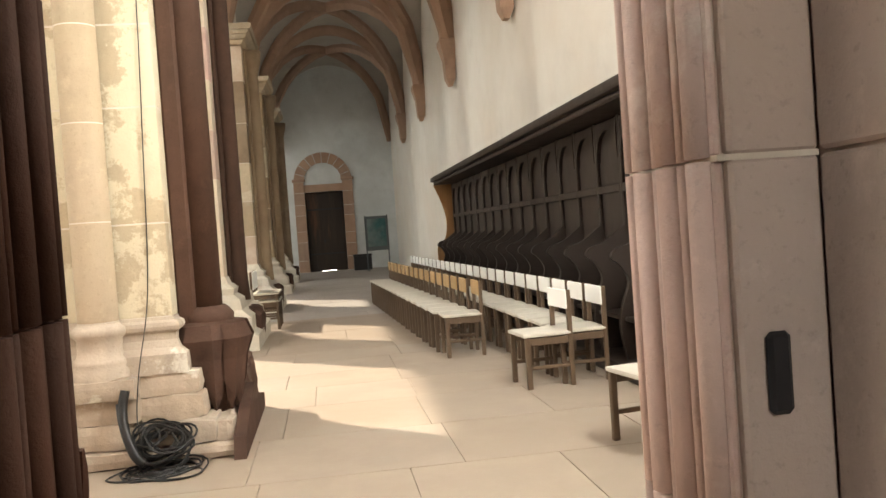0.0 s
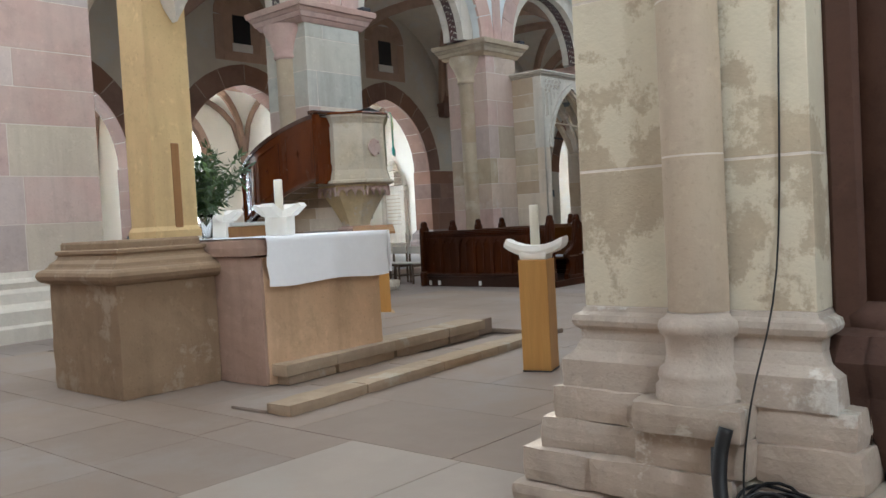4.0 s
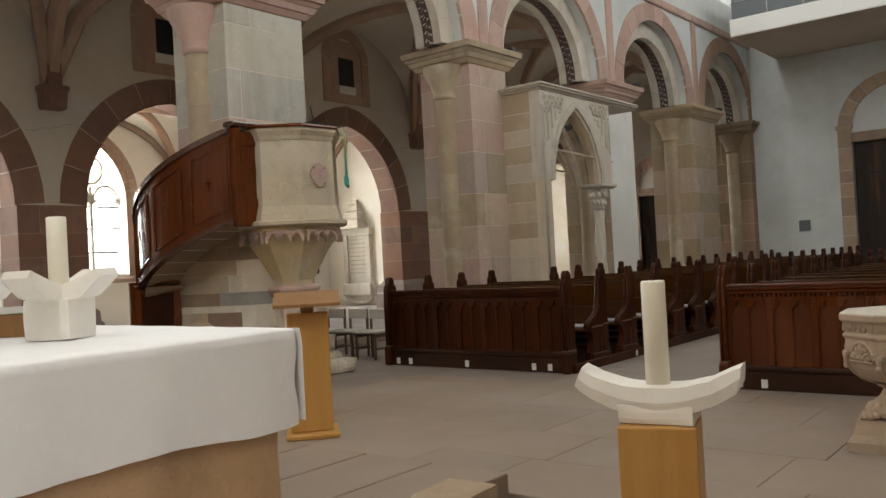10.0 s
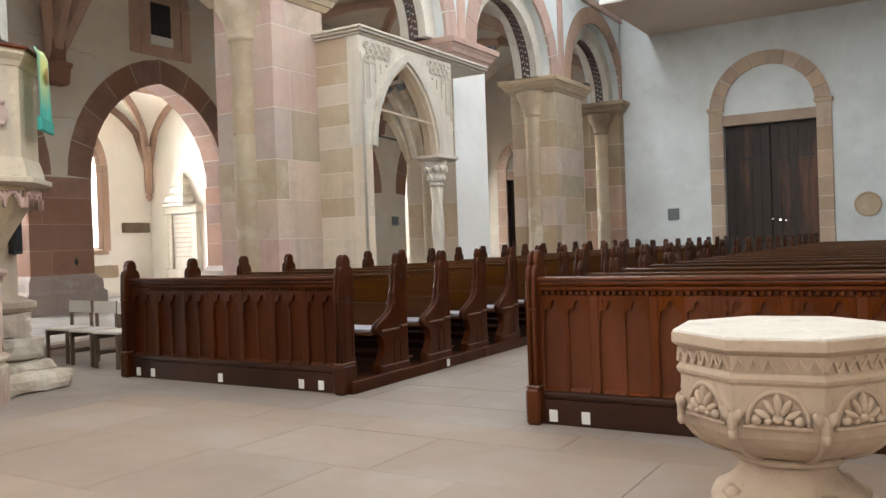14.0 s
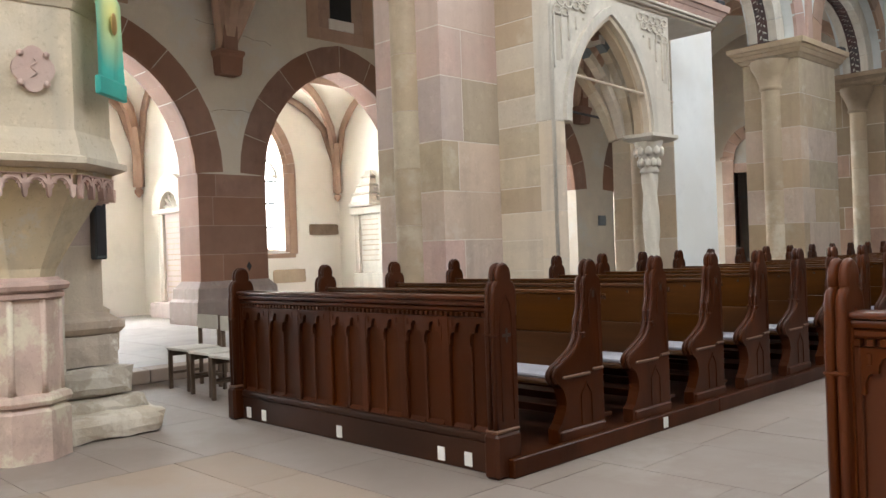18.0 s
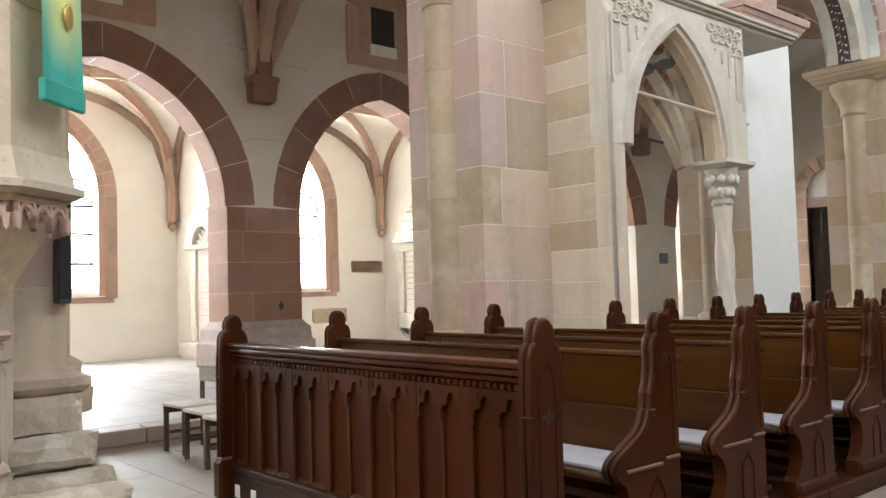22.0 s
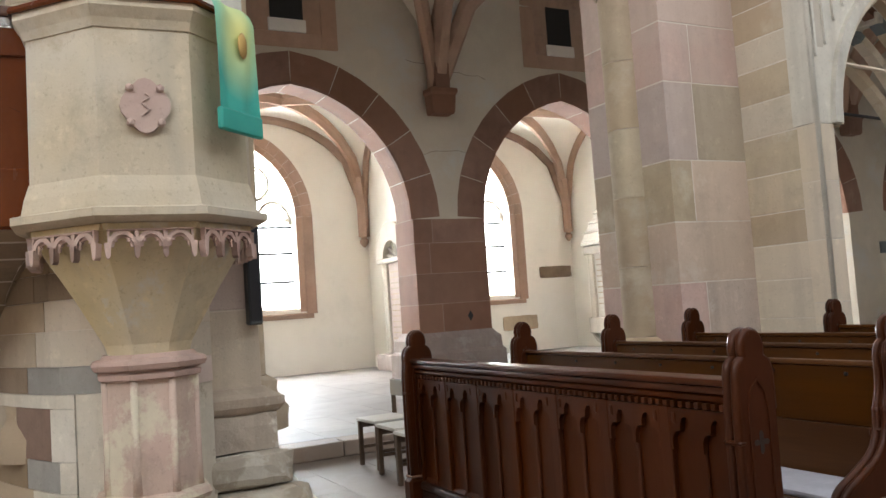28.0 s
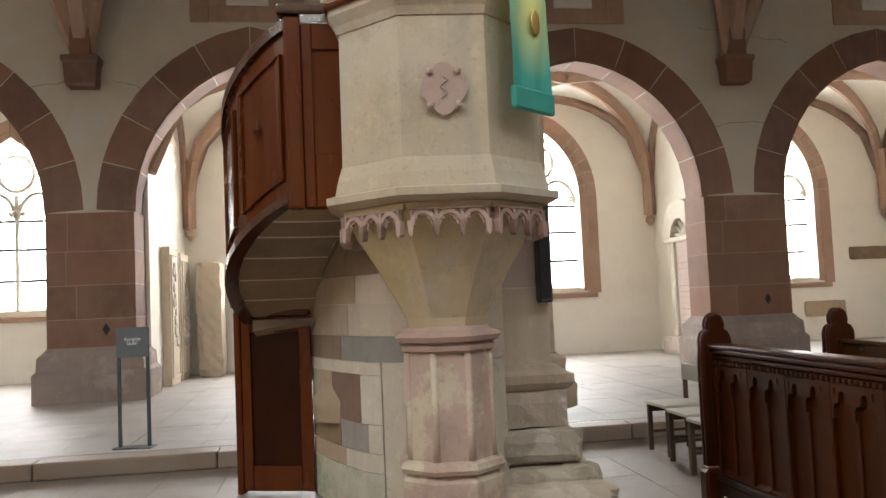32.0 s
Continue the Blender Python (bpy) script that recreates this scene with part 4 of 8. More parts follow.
COR = [-0.6, 4.9, 10.1, 15.8, 21.6, 27.45, AISLE_WEST]
for a, b in zip(COR, COR[1:]):
    vault(AX, PX0, a, b, 5.6, 8.3, PLASTER_OLD, STONE_RIB, "ceiling_aisle_south", "plastered cross vault with brown stone ribs", 0.24)
for y in COR[1:-1]:
    p = tagged(thing("vault_corbel", "brown carved stone corbel carrying the vault ribs", "corbel", (AX, y, 0)), "", "", "vault corbels", "structure")
    part("corbel_block", rect_stack(bmnew(), [(-0.02, 5.05), (0.0, 5.1), (0.02, 5.4), (0.05, 5.45), (0.05, 5.52), (-0.02, 5.55)], 0.17, 0.23, 0.12, 0), STONE_RED, p)
    part("shaft", sweep(bmnew(), [(0.12, 0, 5.53), (0.12, 0, 6.2), (0.18, 0, 6.8), (0.36, 0, 7.4)], 0.3, 0.36, up=(1, 0, 0), taper=0.7), STONE_RED, p)
    for z in (5.85, 6.3):
        part("shaft_joint", cbox(0.0, -0.185, z - 0.006, 0.275, 0.185, z + 0.006), MORTAR_RED, p)
RCOR = [-2.0] + [c for c in RIGHT] + [WEST]
for a, b in zip(RCOR, RCOR[1:]):
    vault(0.45, RX, a, b, 5.2, 8.3, PLASTER_GREY, STONE_RIB, "ceiling_aisle_north", "grey plastered cross vault with brown stone ribs", 0.26)
for y in RIGHT:
    p = tagged(thing("vault_corbel", "reddish tapering stone corbel on the aisle wall", "corbel", (RX, y, 0)), "", "", "vault corbels", "structure")
    part("corbel_block", rect_stack(bmnew(), [(-0.12, 4.35), (-0.06, 4.5), (-0.04, 4.9), (0.04, 5.2), (0.04, 5.3), (0, 5.32)], 0.16, 0.2, -0.12, 0), STONE_RIB, p)
    part("shaft", sweep(bmnew(), [(-0.14, 0, 5.2), (-0.2, 0, 5.9), (-0.4, 0, 6.6)], 0.3, 0.26, up=(1, 0, 0), taper=0.6), STONE_RIB, p)

# ---- chapels ----
BX = -21.9
walls_y = [-0.3, 5.44, 10.85, 16.26, 22.1, 28.1, 34.4]
bm = bmnew()
wins = []
for c in CHAPELS:
    wins.append((arc_pointed(c, 0.85, 3.7, 5.2, 8), 1.62))
wall_with(bm, "x", BX - 0.55, BX, EAST, AISLE_WEST + 1, 0, 7.5, [([(q[0][0], 1.62)] + q + [(q[-1][0], 1.62)], s) for q, s in wins])
structure("wall_chapel", bm, PLASTER_CREAM, "cream plastered chapel wall with traceried windows")
for y in walls_y:
    structure("wall_between_chapels", cbox(BX, y - 0.22, 0, AX - 0.78, y + 0.22, 7.5), PLASTER_CREAM, "cream plastered wall between chapels")
for k, (a, b) in enumerate(zip(walls_y, walls_y[1:])):
    vault(BX, AX - 0.75, a + 0.22, b - 0.22, 3.9, 5.95, PLASTER_CREAM, STONE_RIB, "ceiling_chapel", "cream chapel vault with brown ribs", 0.19, False, walled=True)
    for y in (a + 0.24, b - 0.24):
        s = 1 if y < (a + b) / 2 else -1
        p = tagged(thing("rib_corbel", "brown stone corbel at the foot of chapel ribs", "corbel", (BX + 0.12, y + 0.12 * s, 0)), "", "", "chapel corbels", "structure")
        part("corbel_block", lathe(bmnew(), [(0.02, 2.95), (0.1, 3.05), (0.1, 3.12), (0.06, 3.16), (0.12, 3.3), (0.13, 4.0)], 10), STONE_RIB, p)
        part("shaft", sweep(bmnew(), [(0, 0, 3.2), (0.0, 0.0, 3.9), (0.12, 0.12 * s, 4.6)], 0.22, 0.22, up=(1, -s, 0.0), taper=0.6), STONE_RIB, p)


def chapel_window(c, k):
    """Stone surround with splay, mullions and tracery, and panes of leaded glass."""
    p = tagged(thing("window_%d" % (k + 1), "bright pointed chapel window with stone tracery and leaded panes", "window"), "", "", "", "structure")
    q = arc_pointed(c, 1.0, 3.7, 5.35, 8)
    q = [(q[0][0], 1.5)] + q + [(q[-1][0], 1.5)]
    voussoirs(p, "surround_stone", q, grow(q, 0.24), "x", BX - 0.02, BX + 0.035, STONE_RIB, 1)
    i = arc_pointed(c, 0.86, 3.7, 5.21, 8)
    i = [(i[0][0], 1.55)] + i + [(i[-1][0], 1.55)]
    voussoirs(p, "reveal_stone", i, grow(i, 0.15), "x", BX - 0.3, BX + 0.02, STONE_RIB, 1)
    part("sill", prism(bmnew(), [(BX - 0.5, 1.72), (BX + 0.06, 1.5), (BX + 0.06, 1.4), (BX - 0.5, 1.4)], "xz", c - 1.15, c + 1.15), STONE_RIB, p)
    part("mullion", cbox(BX - 0.4, c - 0.045, 1.62, BX - 0.29, c + 0.045, 4.05, 0.02), STONE_PALE, p)
    for s in (-1, 1):
        lobe = arc_round(c + s * 0.43, 0.36, 3.55, 10, 0.5)
        voussoirs(p, "tracery", lobe, grow(lobe, 0.07), "x", BX - 0.4, BX - 0.29, STONE_PALE, 3, 0.002)
        for q in (-1, 1):
            bm = bmnew()
            bmesh.ops.create_icosphere(bm, subdivisions=1, radius=0.075, matrix=Matrix.Translation((BX - 0.345, c + s * 0.43 + q * 0.31, 3.66)))
            part("cusp", bm, STONE_PALE, p)
    ring = [(c + 0.32 * math.cos(t), 4.5 + 0.34 * math.sin(t)) for t in [math.pi - 2 * math.pi * k2 / 16 for k2 in range(17)]]
    voussoirs(p, "tracery", ring, grow(ring, 0.075), "x", BX - 0.4, BX - 0.29, STONE_PALE, 4, 0.002)
    for z in (2.25, 2.9, 3.5):
        part("saddle_bar", cbox(BX - 0.36, c - 0.85, z - 0.026, BX - 0.32, c + 0.85, z + 0.026), IRON, p)
    for u in (-0.64, -0.43, -0.21, 0.21, 0.43, 0.64):
        part("lead", cbox(BX - 0.352, c + u - 0.006, 1.62, BX - 0.343, c + u + 0.006, 4.0), STEEL, p)
    for z in (1.9, 2.08, 2.46, 2.66, 3.1, 3.3):
        part("lead", cbox(BX - 0.352, c - 0.83, z - 0.005, BX - 0.343, c + 0.83, z + 0.005), STEEL, p)
    for s in (-1, 1):
        for z0, z1 in ((1.66, 2.22), (2.28, 2.87), (2.93, 3.47), (3.53, 4.6)):
            g = part("pane", cbox(BX - 0.351, c + min(s * 0.06, s * 0.82), z0, BX - 0.345, c + max(s * 0.06, s * 0.82), z1), GLASS, p)
            g.visible_shadow = False


for k, c in enumerate(CHAPELS):
    chapel_window(c, k)

# ---- screen wall with the doorway where the walk begins ----
DX0, DX1, DY, DF = 1.735, 3.105, -2.5, -2.08
bm = bmnew()
wall_with(bm, "y", DY, DF, -10.9, RX, 0, 4.6, [([(DX0, 0.0), (DX0, 3.4), (DX1, 3.4), (DX1, 0.0)], 0)])
wall_with(bm, "y", -2.95, DY - 0.001, -10.9, RX, 0, 4.6, [([(DX0 - 0.2, 0.0), (DX0 - 0.2, 3.6), (DX1 + 0.2, 3.6), (DX1 + 0.2, 0.0)], 0)])
structure("wall_screen", bm, STONE_MAUVE, "brownish sandstone screen wall with a moulded doorway")
# unseen ceiling and wall added to hold light off the door jambs
structure("ceiling_porch", cbox(-0.6, EAST, 3.95, RX, -2.95, 4.2), PLASTER, "unseen plastered ceiling that keeps light off the doorway")
structure("wall_porch", cbox(-0.9, EAST, 0, -0.6, -2.95, 4.2), PLASTER, "unseen plastered wall that keeps light off the doorway")
jam = tagged(thing("door_3", "moulded pink sandstone doorway, open, with roll shafts", "doorway"), "", "", "", "structure")
# left jamb's deep shade is in its stone colour, right jamb a brighter copy
for x, s, sd, m in ((DX0, 1, 1, STONE_JAMB_SHADED), (DX1, -1, 2, STONE_JAMB)):
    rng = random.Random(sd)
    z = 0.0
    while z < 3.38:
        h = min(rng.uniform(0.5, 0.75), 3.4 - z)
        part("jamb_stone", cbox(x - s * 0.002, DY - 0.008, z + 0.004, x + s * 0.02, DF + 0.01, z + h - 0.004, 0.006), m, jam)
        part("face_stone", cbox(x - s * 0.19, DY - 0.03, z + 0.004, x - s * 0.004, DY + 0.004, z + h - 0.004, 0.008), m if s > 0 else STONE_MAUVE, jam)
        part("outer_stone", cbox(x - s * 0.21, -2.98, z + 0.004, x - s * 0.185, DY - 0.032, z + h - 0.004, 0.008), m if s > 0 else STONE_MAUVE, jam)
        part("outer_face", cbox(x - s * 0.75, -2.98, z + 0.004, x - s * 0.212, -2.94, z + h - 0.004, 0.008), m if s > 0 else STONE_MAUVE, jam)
        part("mortar_bed", cbox(x - s * 0.19, DY - 0.028, z + h - 0.006, x + s * 0.019, DF + 0.008, z + h + 0.006), MORTAR if s < 0 else m, jam)
        for d, r in ((-2.465, 0.035), (-2.395, 0.022), (-2.33, 0.04), (-2.26, 0.02), (-2.19, 0.038), (-2.105, 0.024)):
            part("roll", lathe(bmnew(), [(r, z + 0.004), (r, z + h - 0.004)], 10, x + s * 0.018, d), m, jam, smooth=True)
        for u, r in ((0.04, 0.028), (0.11, 0.036)) if s > 0 else ():
            part("face_roll", lathe(bmnew(), [(r, z + 0.004), (r, z + h - 0.004)], 10, x - s * u, DY - 0.03), m, jam, smooth=True)
        z += h
    for d in (-2.465, -2.33, -2.19):
        part("roll_base", lathe(bmnew(), [(0.06, 0), (0.06, 0.2), (0.066, 0.26), (0.05, 0.3), (0.055, 0.36), (0.04, 0.42)], 10, x + s * 0.018, d), m, jam, smooth=True)
part("broken_edge", worn(DX0 - 0.02, DF - 0.02, 0.55, DX0 + 0.05, DF + 0.03, 0.95, 0.03, 0.02, 4, 0.04), STONE_JAMB_SHADED, jam, "chipped dark edge of the jamb")
part("lintel", cbox(DX0 - 0.19, DY - 0.03, 3.4, DX1 + 0.19, DF + 0.01, 3.6, 0.02), STONE_PINK, jam)
part("strike_plate", cbox(DX1 + 0.05, DY - 0.05, 0.98, DX1 + 0.1, DY - 0.028, 1.14, 0.01), IRON, jam, "small dark iron lock plate on the jamb")

# ---- west gallery ----
gal = tagged(thing("gallery", "white west gallery slab with a dark glass railing", "gallery"), "", "", "", "structure")
part("slab", cbox(-8.98, 26.0, 7.55, -0.95, WEST, 8.05, 0.01), WHITE_PAINT, gal)
part("soffit", cbox(-8.95, 26.03, 7.535, -0.98, WEST - 0.003, 7.546), GALLERY_SOFFIT, gal, "tan plastered underside")
for k in range(8):
    x = -8.9 + k * 0.98
    part("railing_panel", cbox(x + 0.01, 26.04, 8.05, x + 0.97, 26.06, 8.5), GREY_PAINT, gal, "dark glass panel" if not k else "")
for k in range(4):
    part("railing_panel", cbox(-8.94, 26.1 + k * 1.02, 8.05, -8.92, 27.1 + k * 1.02, 8.95), GREY_PAINT, gal)
part("handrail", cbox(-8.95, 26.02, 8.5, -1.0, 26.08, 8.53, 0.01), STEEL, gal)
PIPE = material("pale_pipe", (0.66, 0.57, 0.44), 0.4, 0.15, 6, 0.05, (0.56, 0.46, 0.33), stain=0.05, rnd=0.3)
org = thing("organ", "pale oak organ case with pale upright pipes", "organ", (-4.5, 28.4, 8.05))
part("case", cbox(-2.6, 0, 0, 2.6, 1.4, 3.4, 0.02), ORGAN_WOOD, org)
for k in range(5):
    part("case_panel", cbox(-2.5 + k * 1.0, -0.04, 0.15, -1.6 + k * 1.0, 0.0, 1.1, 0.01), ORGAN_WOOD, org)
for k in range(40):
    x = -2.5 + k * 0.128
    h = 1.5 + 0.5 * abs(math.sin(k * 0.6))
    part("pipe", lathe(bmnew(), [(0.02, 0.05), (0.05, 0.2), (0.05, 1.15 + h)], 8, x, -0.12), PIPE, org, smooth=True)
part("console_shelf", cbox(-1.1, -0.5, 0.7, 0.1, 0, 0.85, 0.02), ORGAN_WOOD, org)


# daylight beyond the chapel windows
def glow_material(name, color, strength):
    m = bpy.data.materials.new(name)
    m.use_nodes = True
    b = m.node_tree.nodes["Principled BSDF"]
    b.inputs["Base Color"].default_value = (*color, 1)
    b.inputs["Emission Color"].default_value = (*color, 1)
    b.inputs["Emission Strength"].default_value = strength
    return m


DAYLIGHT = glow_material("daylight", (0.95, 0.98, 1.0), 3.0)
structure("backdrop", cbox(-26.1, EAST - 4, -1, -26.0, AISLE_WEST + 5, 12), DAYLIGHT, "bright overcast daylight outside the chapel windows")
# glowing strip that stands for the daylight under this door
gap = thing("light_gap", "bright daylight under the closed aisle door", "gap", (2.4, WEST + 0.18, 0.0))
part("glow", cbox(-0.25, 0, 0.005, 0.32, 0.005, 0.03), DAYLIGHT, gap)

# glowing squares before the closed leaves, for bright spots of unknown source
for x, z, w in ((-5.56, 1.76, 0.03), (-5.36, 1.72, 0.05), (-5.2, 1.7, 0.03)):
    gap = thing("light_gap", "small glowing plate on the dark portal door", "gap", (x, WEST + 0.16, z), "daylight holes in the door")
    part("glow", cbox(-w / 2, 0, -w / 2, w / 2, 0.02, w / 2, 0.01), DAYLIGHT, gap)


# ---- R1: the clustered pier by the doorway ----
r1 = tagged(thing("pier_north", "cream sandstone pier with peeling limewash and a dark aisle shaft", "pier"), "", "", "arcade piers", "structure")
courses(r1, 0.27, 1.72, 0.93, 1.3, 3.2, 8.0, STONE_LIME, 0.66, 1, "stone", 71)
for a, b in ((0.93, 1.58), (1.58, 2.22), (2.22, 2.85), (2.85, 3.5), (3.5, 4.2), (4.2, 5.0), (5.0, 5.8)):
    part("drum", lathe(bmnew(), [(0.13, a + 0.004), (0.13, b - 0.004)], 18, 0.84, 1.69, math.pi, math.pi), STONE_TAN, r1, smooth=True)
part("drum_core", lathe(bmnew(), [(0.1285, 0.93), (0.1285, 5.8)], 18, 0.84, 1.69, math.pi, math.pi), MORTAR, r1, smooth=True)
part("column_base", lathe(bmnew(), [(0.19, 0.56), (0.19, 0.62), (0.172, 0.64), (0.18, 0.665), (0.172, 0.69), (0.148, 0.71), (0.14, 0.76), (0.145, 0.825), (0.166, 0.845), (0.172, 0.87), (0.166, 0.895), (0.14, 0.91), (0.13, 0.93)], 18, 0.84, 1.68, math.pi, math.pi), STONE_WORN, r1, smooth=True)
part("base_moulding", rect_stack(bmnew(), [(0.09, 0.56), (0.09, 0.69), (0.045, 0.73), (0.02, 0.78), (0.02, 0.825), (0.045, 0.845), (0.052, 0.87), (0.045, 0.895), (0.015, 0.91), (0.005, 0.93)], 0.515, 0.74, 0.785, 2.46), STONE_WORN, r1, "weathered roll mouldings of the base")
# broken tiers of the plinth
TIERS = ((-0.09, 1.52, 0.0, 0.62, 2.4, 0.1), (0.6, 1.47, 0.0, 1.2, 2.3, 0.11), (1.18, 1.5, 0.0, 1.72, 2.4, 0.09), (-0.1, 2.38, 0.0, 1.3, 3.5, 0.1),
         (-0.03, 1.56, 0.1, 0.36, 2.5, 0.27), (0.35, 1.53, 0.11, 1.02, 2.2, 0.28), (1.0, 1.56, 0.1, 1.55, 2.3, 0.25), (-0.04, 2.48, 0.1, 1.3, 3.42, 0.27),
         (0.06, 1.6, 0.26, 0.6, 2.6, 0.42), (0.58, 1.54, 0.27, 1.08, 2.2, 0.44), (1.06, 1.62, 0.25, 1.48, 2.4, 0.42), (0.05, 2.58, 0.26, 1.3, 3.36, 0.42),
         (0.13, 1.6, 0.41, 0.62, 3.3, 0.57), (0.6, 1.48, 0.43, 1.08, 2.2, 0.57), (1.07, 1.64, 0.41, 1.46, 3.3, 0.57))
for k, (a, b, c, d, e, f) in enumerate(TIERS):
    part("plinth_block", worn(a, b, c, d, e, f, 0.02, 0.009, k, 0.06), STONE_WORN, r1, "broken and worn plinth block" if not k else "")
# dark respond towards the aisle, backlit shade put into its stone
part("dark_shaft", lathe(bmnew(), [(0.115, 0.95), (0.115, 8)], 16, 1.48, 2.03), STONE_DARK, r1, "dark red respond shaft", smooth=True)
part("dark_pilaster", cbox(1.301, 1.9, 0.5, 1.43, 3.1, 8.0, 0.02), STONE_DARK, r1)
part("shaft_base", lathe(bmnew(), [(0.1, 0.2), (0.14, 0.3), (0.17, 0.45), (0.2, 0.62), (0.215, 0.7), (0.19, 0.76), (0.15, 0.8), (0.175, 0.85), (0.18, 0.9), (0.15, 0.94), (0.125, 0.96)], 16, 1.49, 2.03), STONE_DARK, r1, smooth=True)
for k, ang in enumerate((-150, -115, -80, -45, -10, 25)):
    # drooping carved leaves round the foot of the respond
    ca, sa = math.cos(radians(ang)), math.sin(radians(ang))
    bm = bmnew()
    prof = [(0.12, 0.86, 0.07), (0.23, 0.84, 0.095), (0.27, 0.74, 0.1), (0.22, 0.6, 0.085), (0.2, 0.45, 0.07), (0.17, 0.32, 0.04), (0.15, 0.24, 0.008)]
    rows = []
    for r_, z_, w_ in prof:
        r_ += 0.02 * (k % 2)
        mid = Vector((1.49 + ca * (r_ + 0.03), 2.03 + sa * (r_ + 0.03), z_))
        side = Vector((-sa, ca, 0)) * w_
        back = Vector((ca, sa, 0)) * 0.05
        rows.append([bm.verts.new(v) for v in (mid - side - back * 0.6, mid, mid + side - back * 0.6, mid - back * 1.6)])
    for p0, p1 in zip(rows, rows[1:]):
        for q in range(4):
            bm.faces.new((p0[q], p0[(q + 1) % 4], p1[(q + 1) % 4], p1[q]))
    bm.faces.new(rows[0])
    bm.faces.new(rows[-1][::-1])
    part("carved_leaf", soft(bm, 0.008, 1), STONE_DARK, r1, "broken carved leaf" if not k else "")
part("leaf_block", worn(1.36, 2.3, 0.0, 1.7, 3.2, 0.5, 0.1, 0.025, 33, 0.07), STONE_DARK, r1)
part("foot_block", worn(1.3, 1.62, 0.0, 1.66, 2.4, 0.22, 0.03, 0.012, 34, 0.06), STONE_WORN, r1)
part("spur", prism(bmnew(), [(1.42, 0.0), (1.5, 0.13), (2.05, 0.28), (2.35, 0.34), (2.55, 0.22), (3.1, 0.12), (3.1, 0.0)], "yz", 1.665, 1.745), STONE_DARK, r1, "thin broken slab along the pier foot")

coil = thing("cable_coil", "black power cable coiled in a heap at the pier foot", "cable", (1.22, 1.42, 0.0))
rng = random.Random(5)
for k in range(30):
    low = k < 11
    r0 = rng.uniform(0.13, 0.24) if low else rng.uniform(0.09, 0.17)
    cx, cy, cz = (rng.uniform(-0.1, 0.1), rng.uniform(-0.16, -0.02), 0.012) if low else (rng.uniform(-0.09, 0.09), rng.uniform(-0.02, 0.06), rng.uniform(0.1, 0.2))
    lean = rng.uniform(0, 0.12) if low else rng.uniform(0.5, 1.0)
    ph, el = rng.uniform(0, 6), rng.uniform(0.6, 1.0)
    pts = []
    for q in range(25):
        a = 2 * math.pi * q / 24 + ph
        w = r0 * (1 + 0.12 * math.sin(3 * a + k))
        pts.append((cx + w * math.cos(a), cy + w * el * math.sin(a) * math.cos(lean), max(0.009, cz + w * math.sin(a) * math.sin(lean) * 0.8 + 0.01 * math.sin(2 * a + k))))
    part("loop", tube(bmnew(), pts, 0.006 if low else 0.0075, 6), BLACK, coil)
part("cable_up", tube(bmnew(), curve_pts([(-0.1, 0.0, 0.12), (-0.14, 0.06, 0.3), (-0.12, 0.12, 0.6), (-0.06, 0.28, 1.1), (-0.02, 0.285, 2.0), (0.02, 0.285, 3.4), (0.03, 0.285, 6.0)], 5), 0.0042, 6), BLACK, coil)
part("cable_sleeve", tube(bmnew(), curve_pts([(-0.2, 0.06, 0.5), (-0.215, 0.03, 0.4), (-0.2, -0.02, 0.26), (-0.14, -0.08, 0.12), (-0.08, -0.1, 0.06)], 4), 0.03, 8), BLACK, coil, "black rubber sleeve at the foot of the pier", smooth=True)
part("cable_sleeve", tube(bmnew(), curve_pts([(-0.24, 0.05, 0.42), (-0.22, 0.0, 0.3), (-0.16, -0.06, 0.15)], 4), 0.022, 8), BLACK, coil, smooth=True)

# ---- steps and altar ----
dais = tagged(thing("dais", "two low worn sandstone altar steps", "step"), "", "", "", "structure")
DZ = 0.19
for k in range(6):
    part("slab", cbox(-7.4 + k * 0.62, 4.19, 0.0, -6.79 + k * 0.62, 6.1, DZ - 0.004, 0.015, 2), SLAB, dais)
UPPER, LOWER = pose(-3.39, 2.81, 0, 0, 0, 3.8), pose(-2.47, 2.1, 0, 0, 0, 4.5)
for k, (a, b) in enumerate(((0.0, 0.62), (0.62, 1.45), (1.45, 2.35), (2.35, 3.04))):
    part("edge_stone", worn(-0.36, a + 0.0005, DZ * 0.45, 0.0, b - 0.0005, DZ, 0.009, 0.004, k, 0.08), STONE_STEP, dais).matrix_basis = UPPER
    part("riser_stone", worn(-0.34, a + 0.05, 0.0, -0.03, b + 0.02 - (0.1 if k == 3 else 0), DZ * 0.45, 0.016, 0.005, k + 20, 0.08), STONE_STEP, dais).matrix_basis = UPPER
for k, (a, b) in enumerate(((0.0, 0.85), (0.85, 1.9), (1.9, 2.8), (2.8, 3.75))):
    part("low_slab", worn(-0.66, a + 0.002, 0.0, -0.265, b - 0.002, 0.03, 0.008, 0.003, k + 9, 0.1), SLAB, dais).matrix_basis = LOWER
    part("low_edge_stone", worn(-0.26, a + 0.0005, 0.0, 0.0, b - 0.0005, 0.085, 0.01, 0.005, k + 5, 0.08), STONE_STEP, dais).matrix_basis = LOWER
part("low_edge_stone", cbox(-7.9, 6.11, 0.0, -2.9, 6.4, 0.055, 0.012, 2), SLAB, dais)

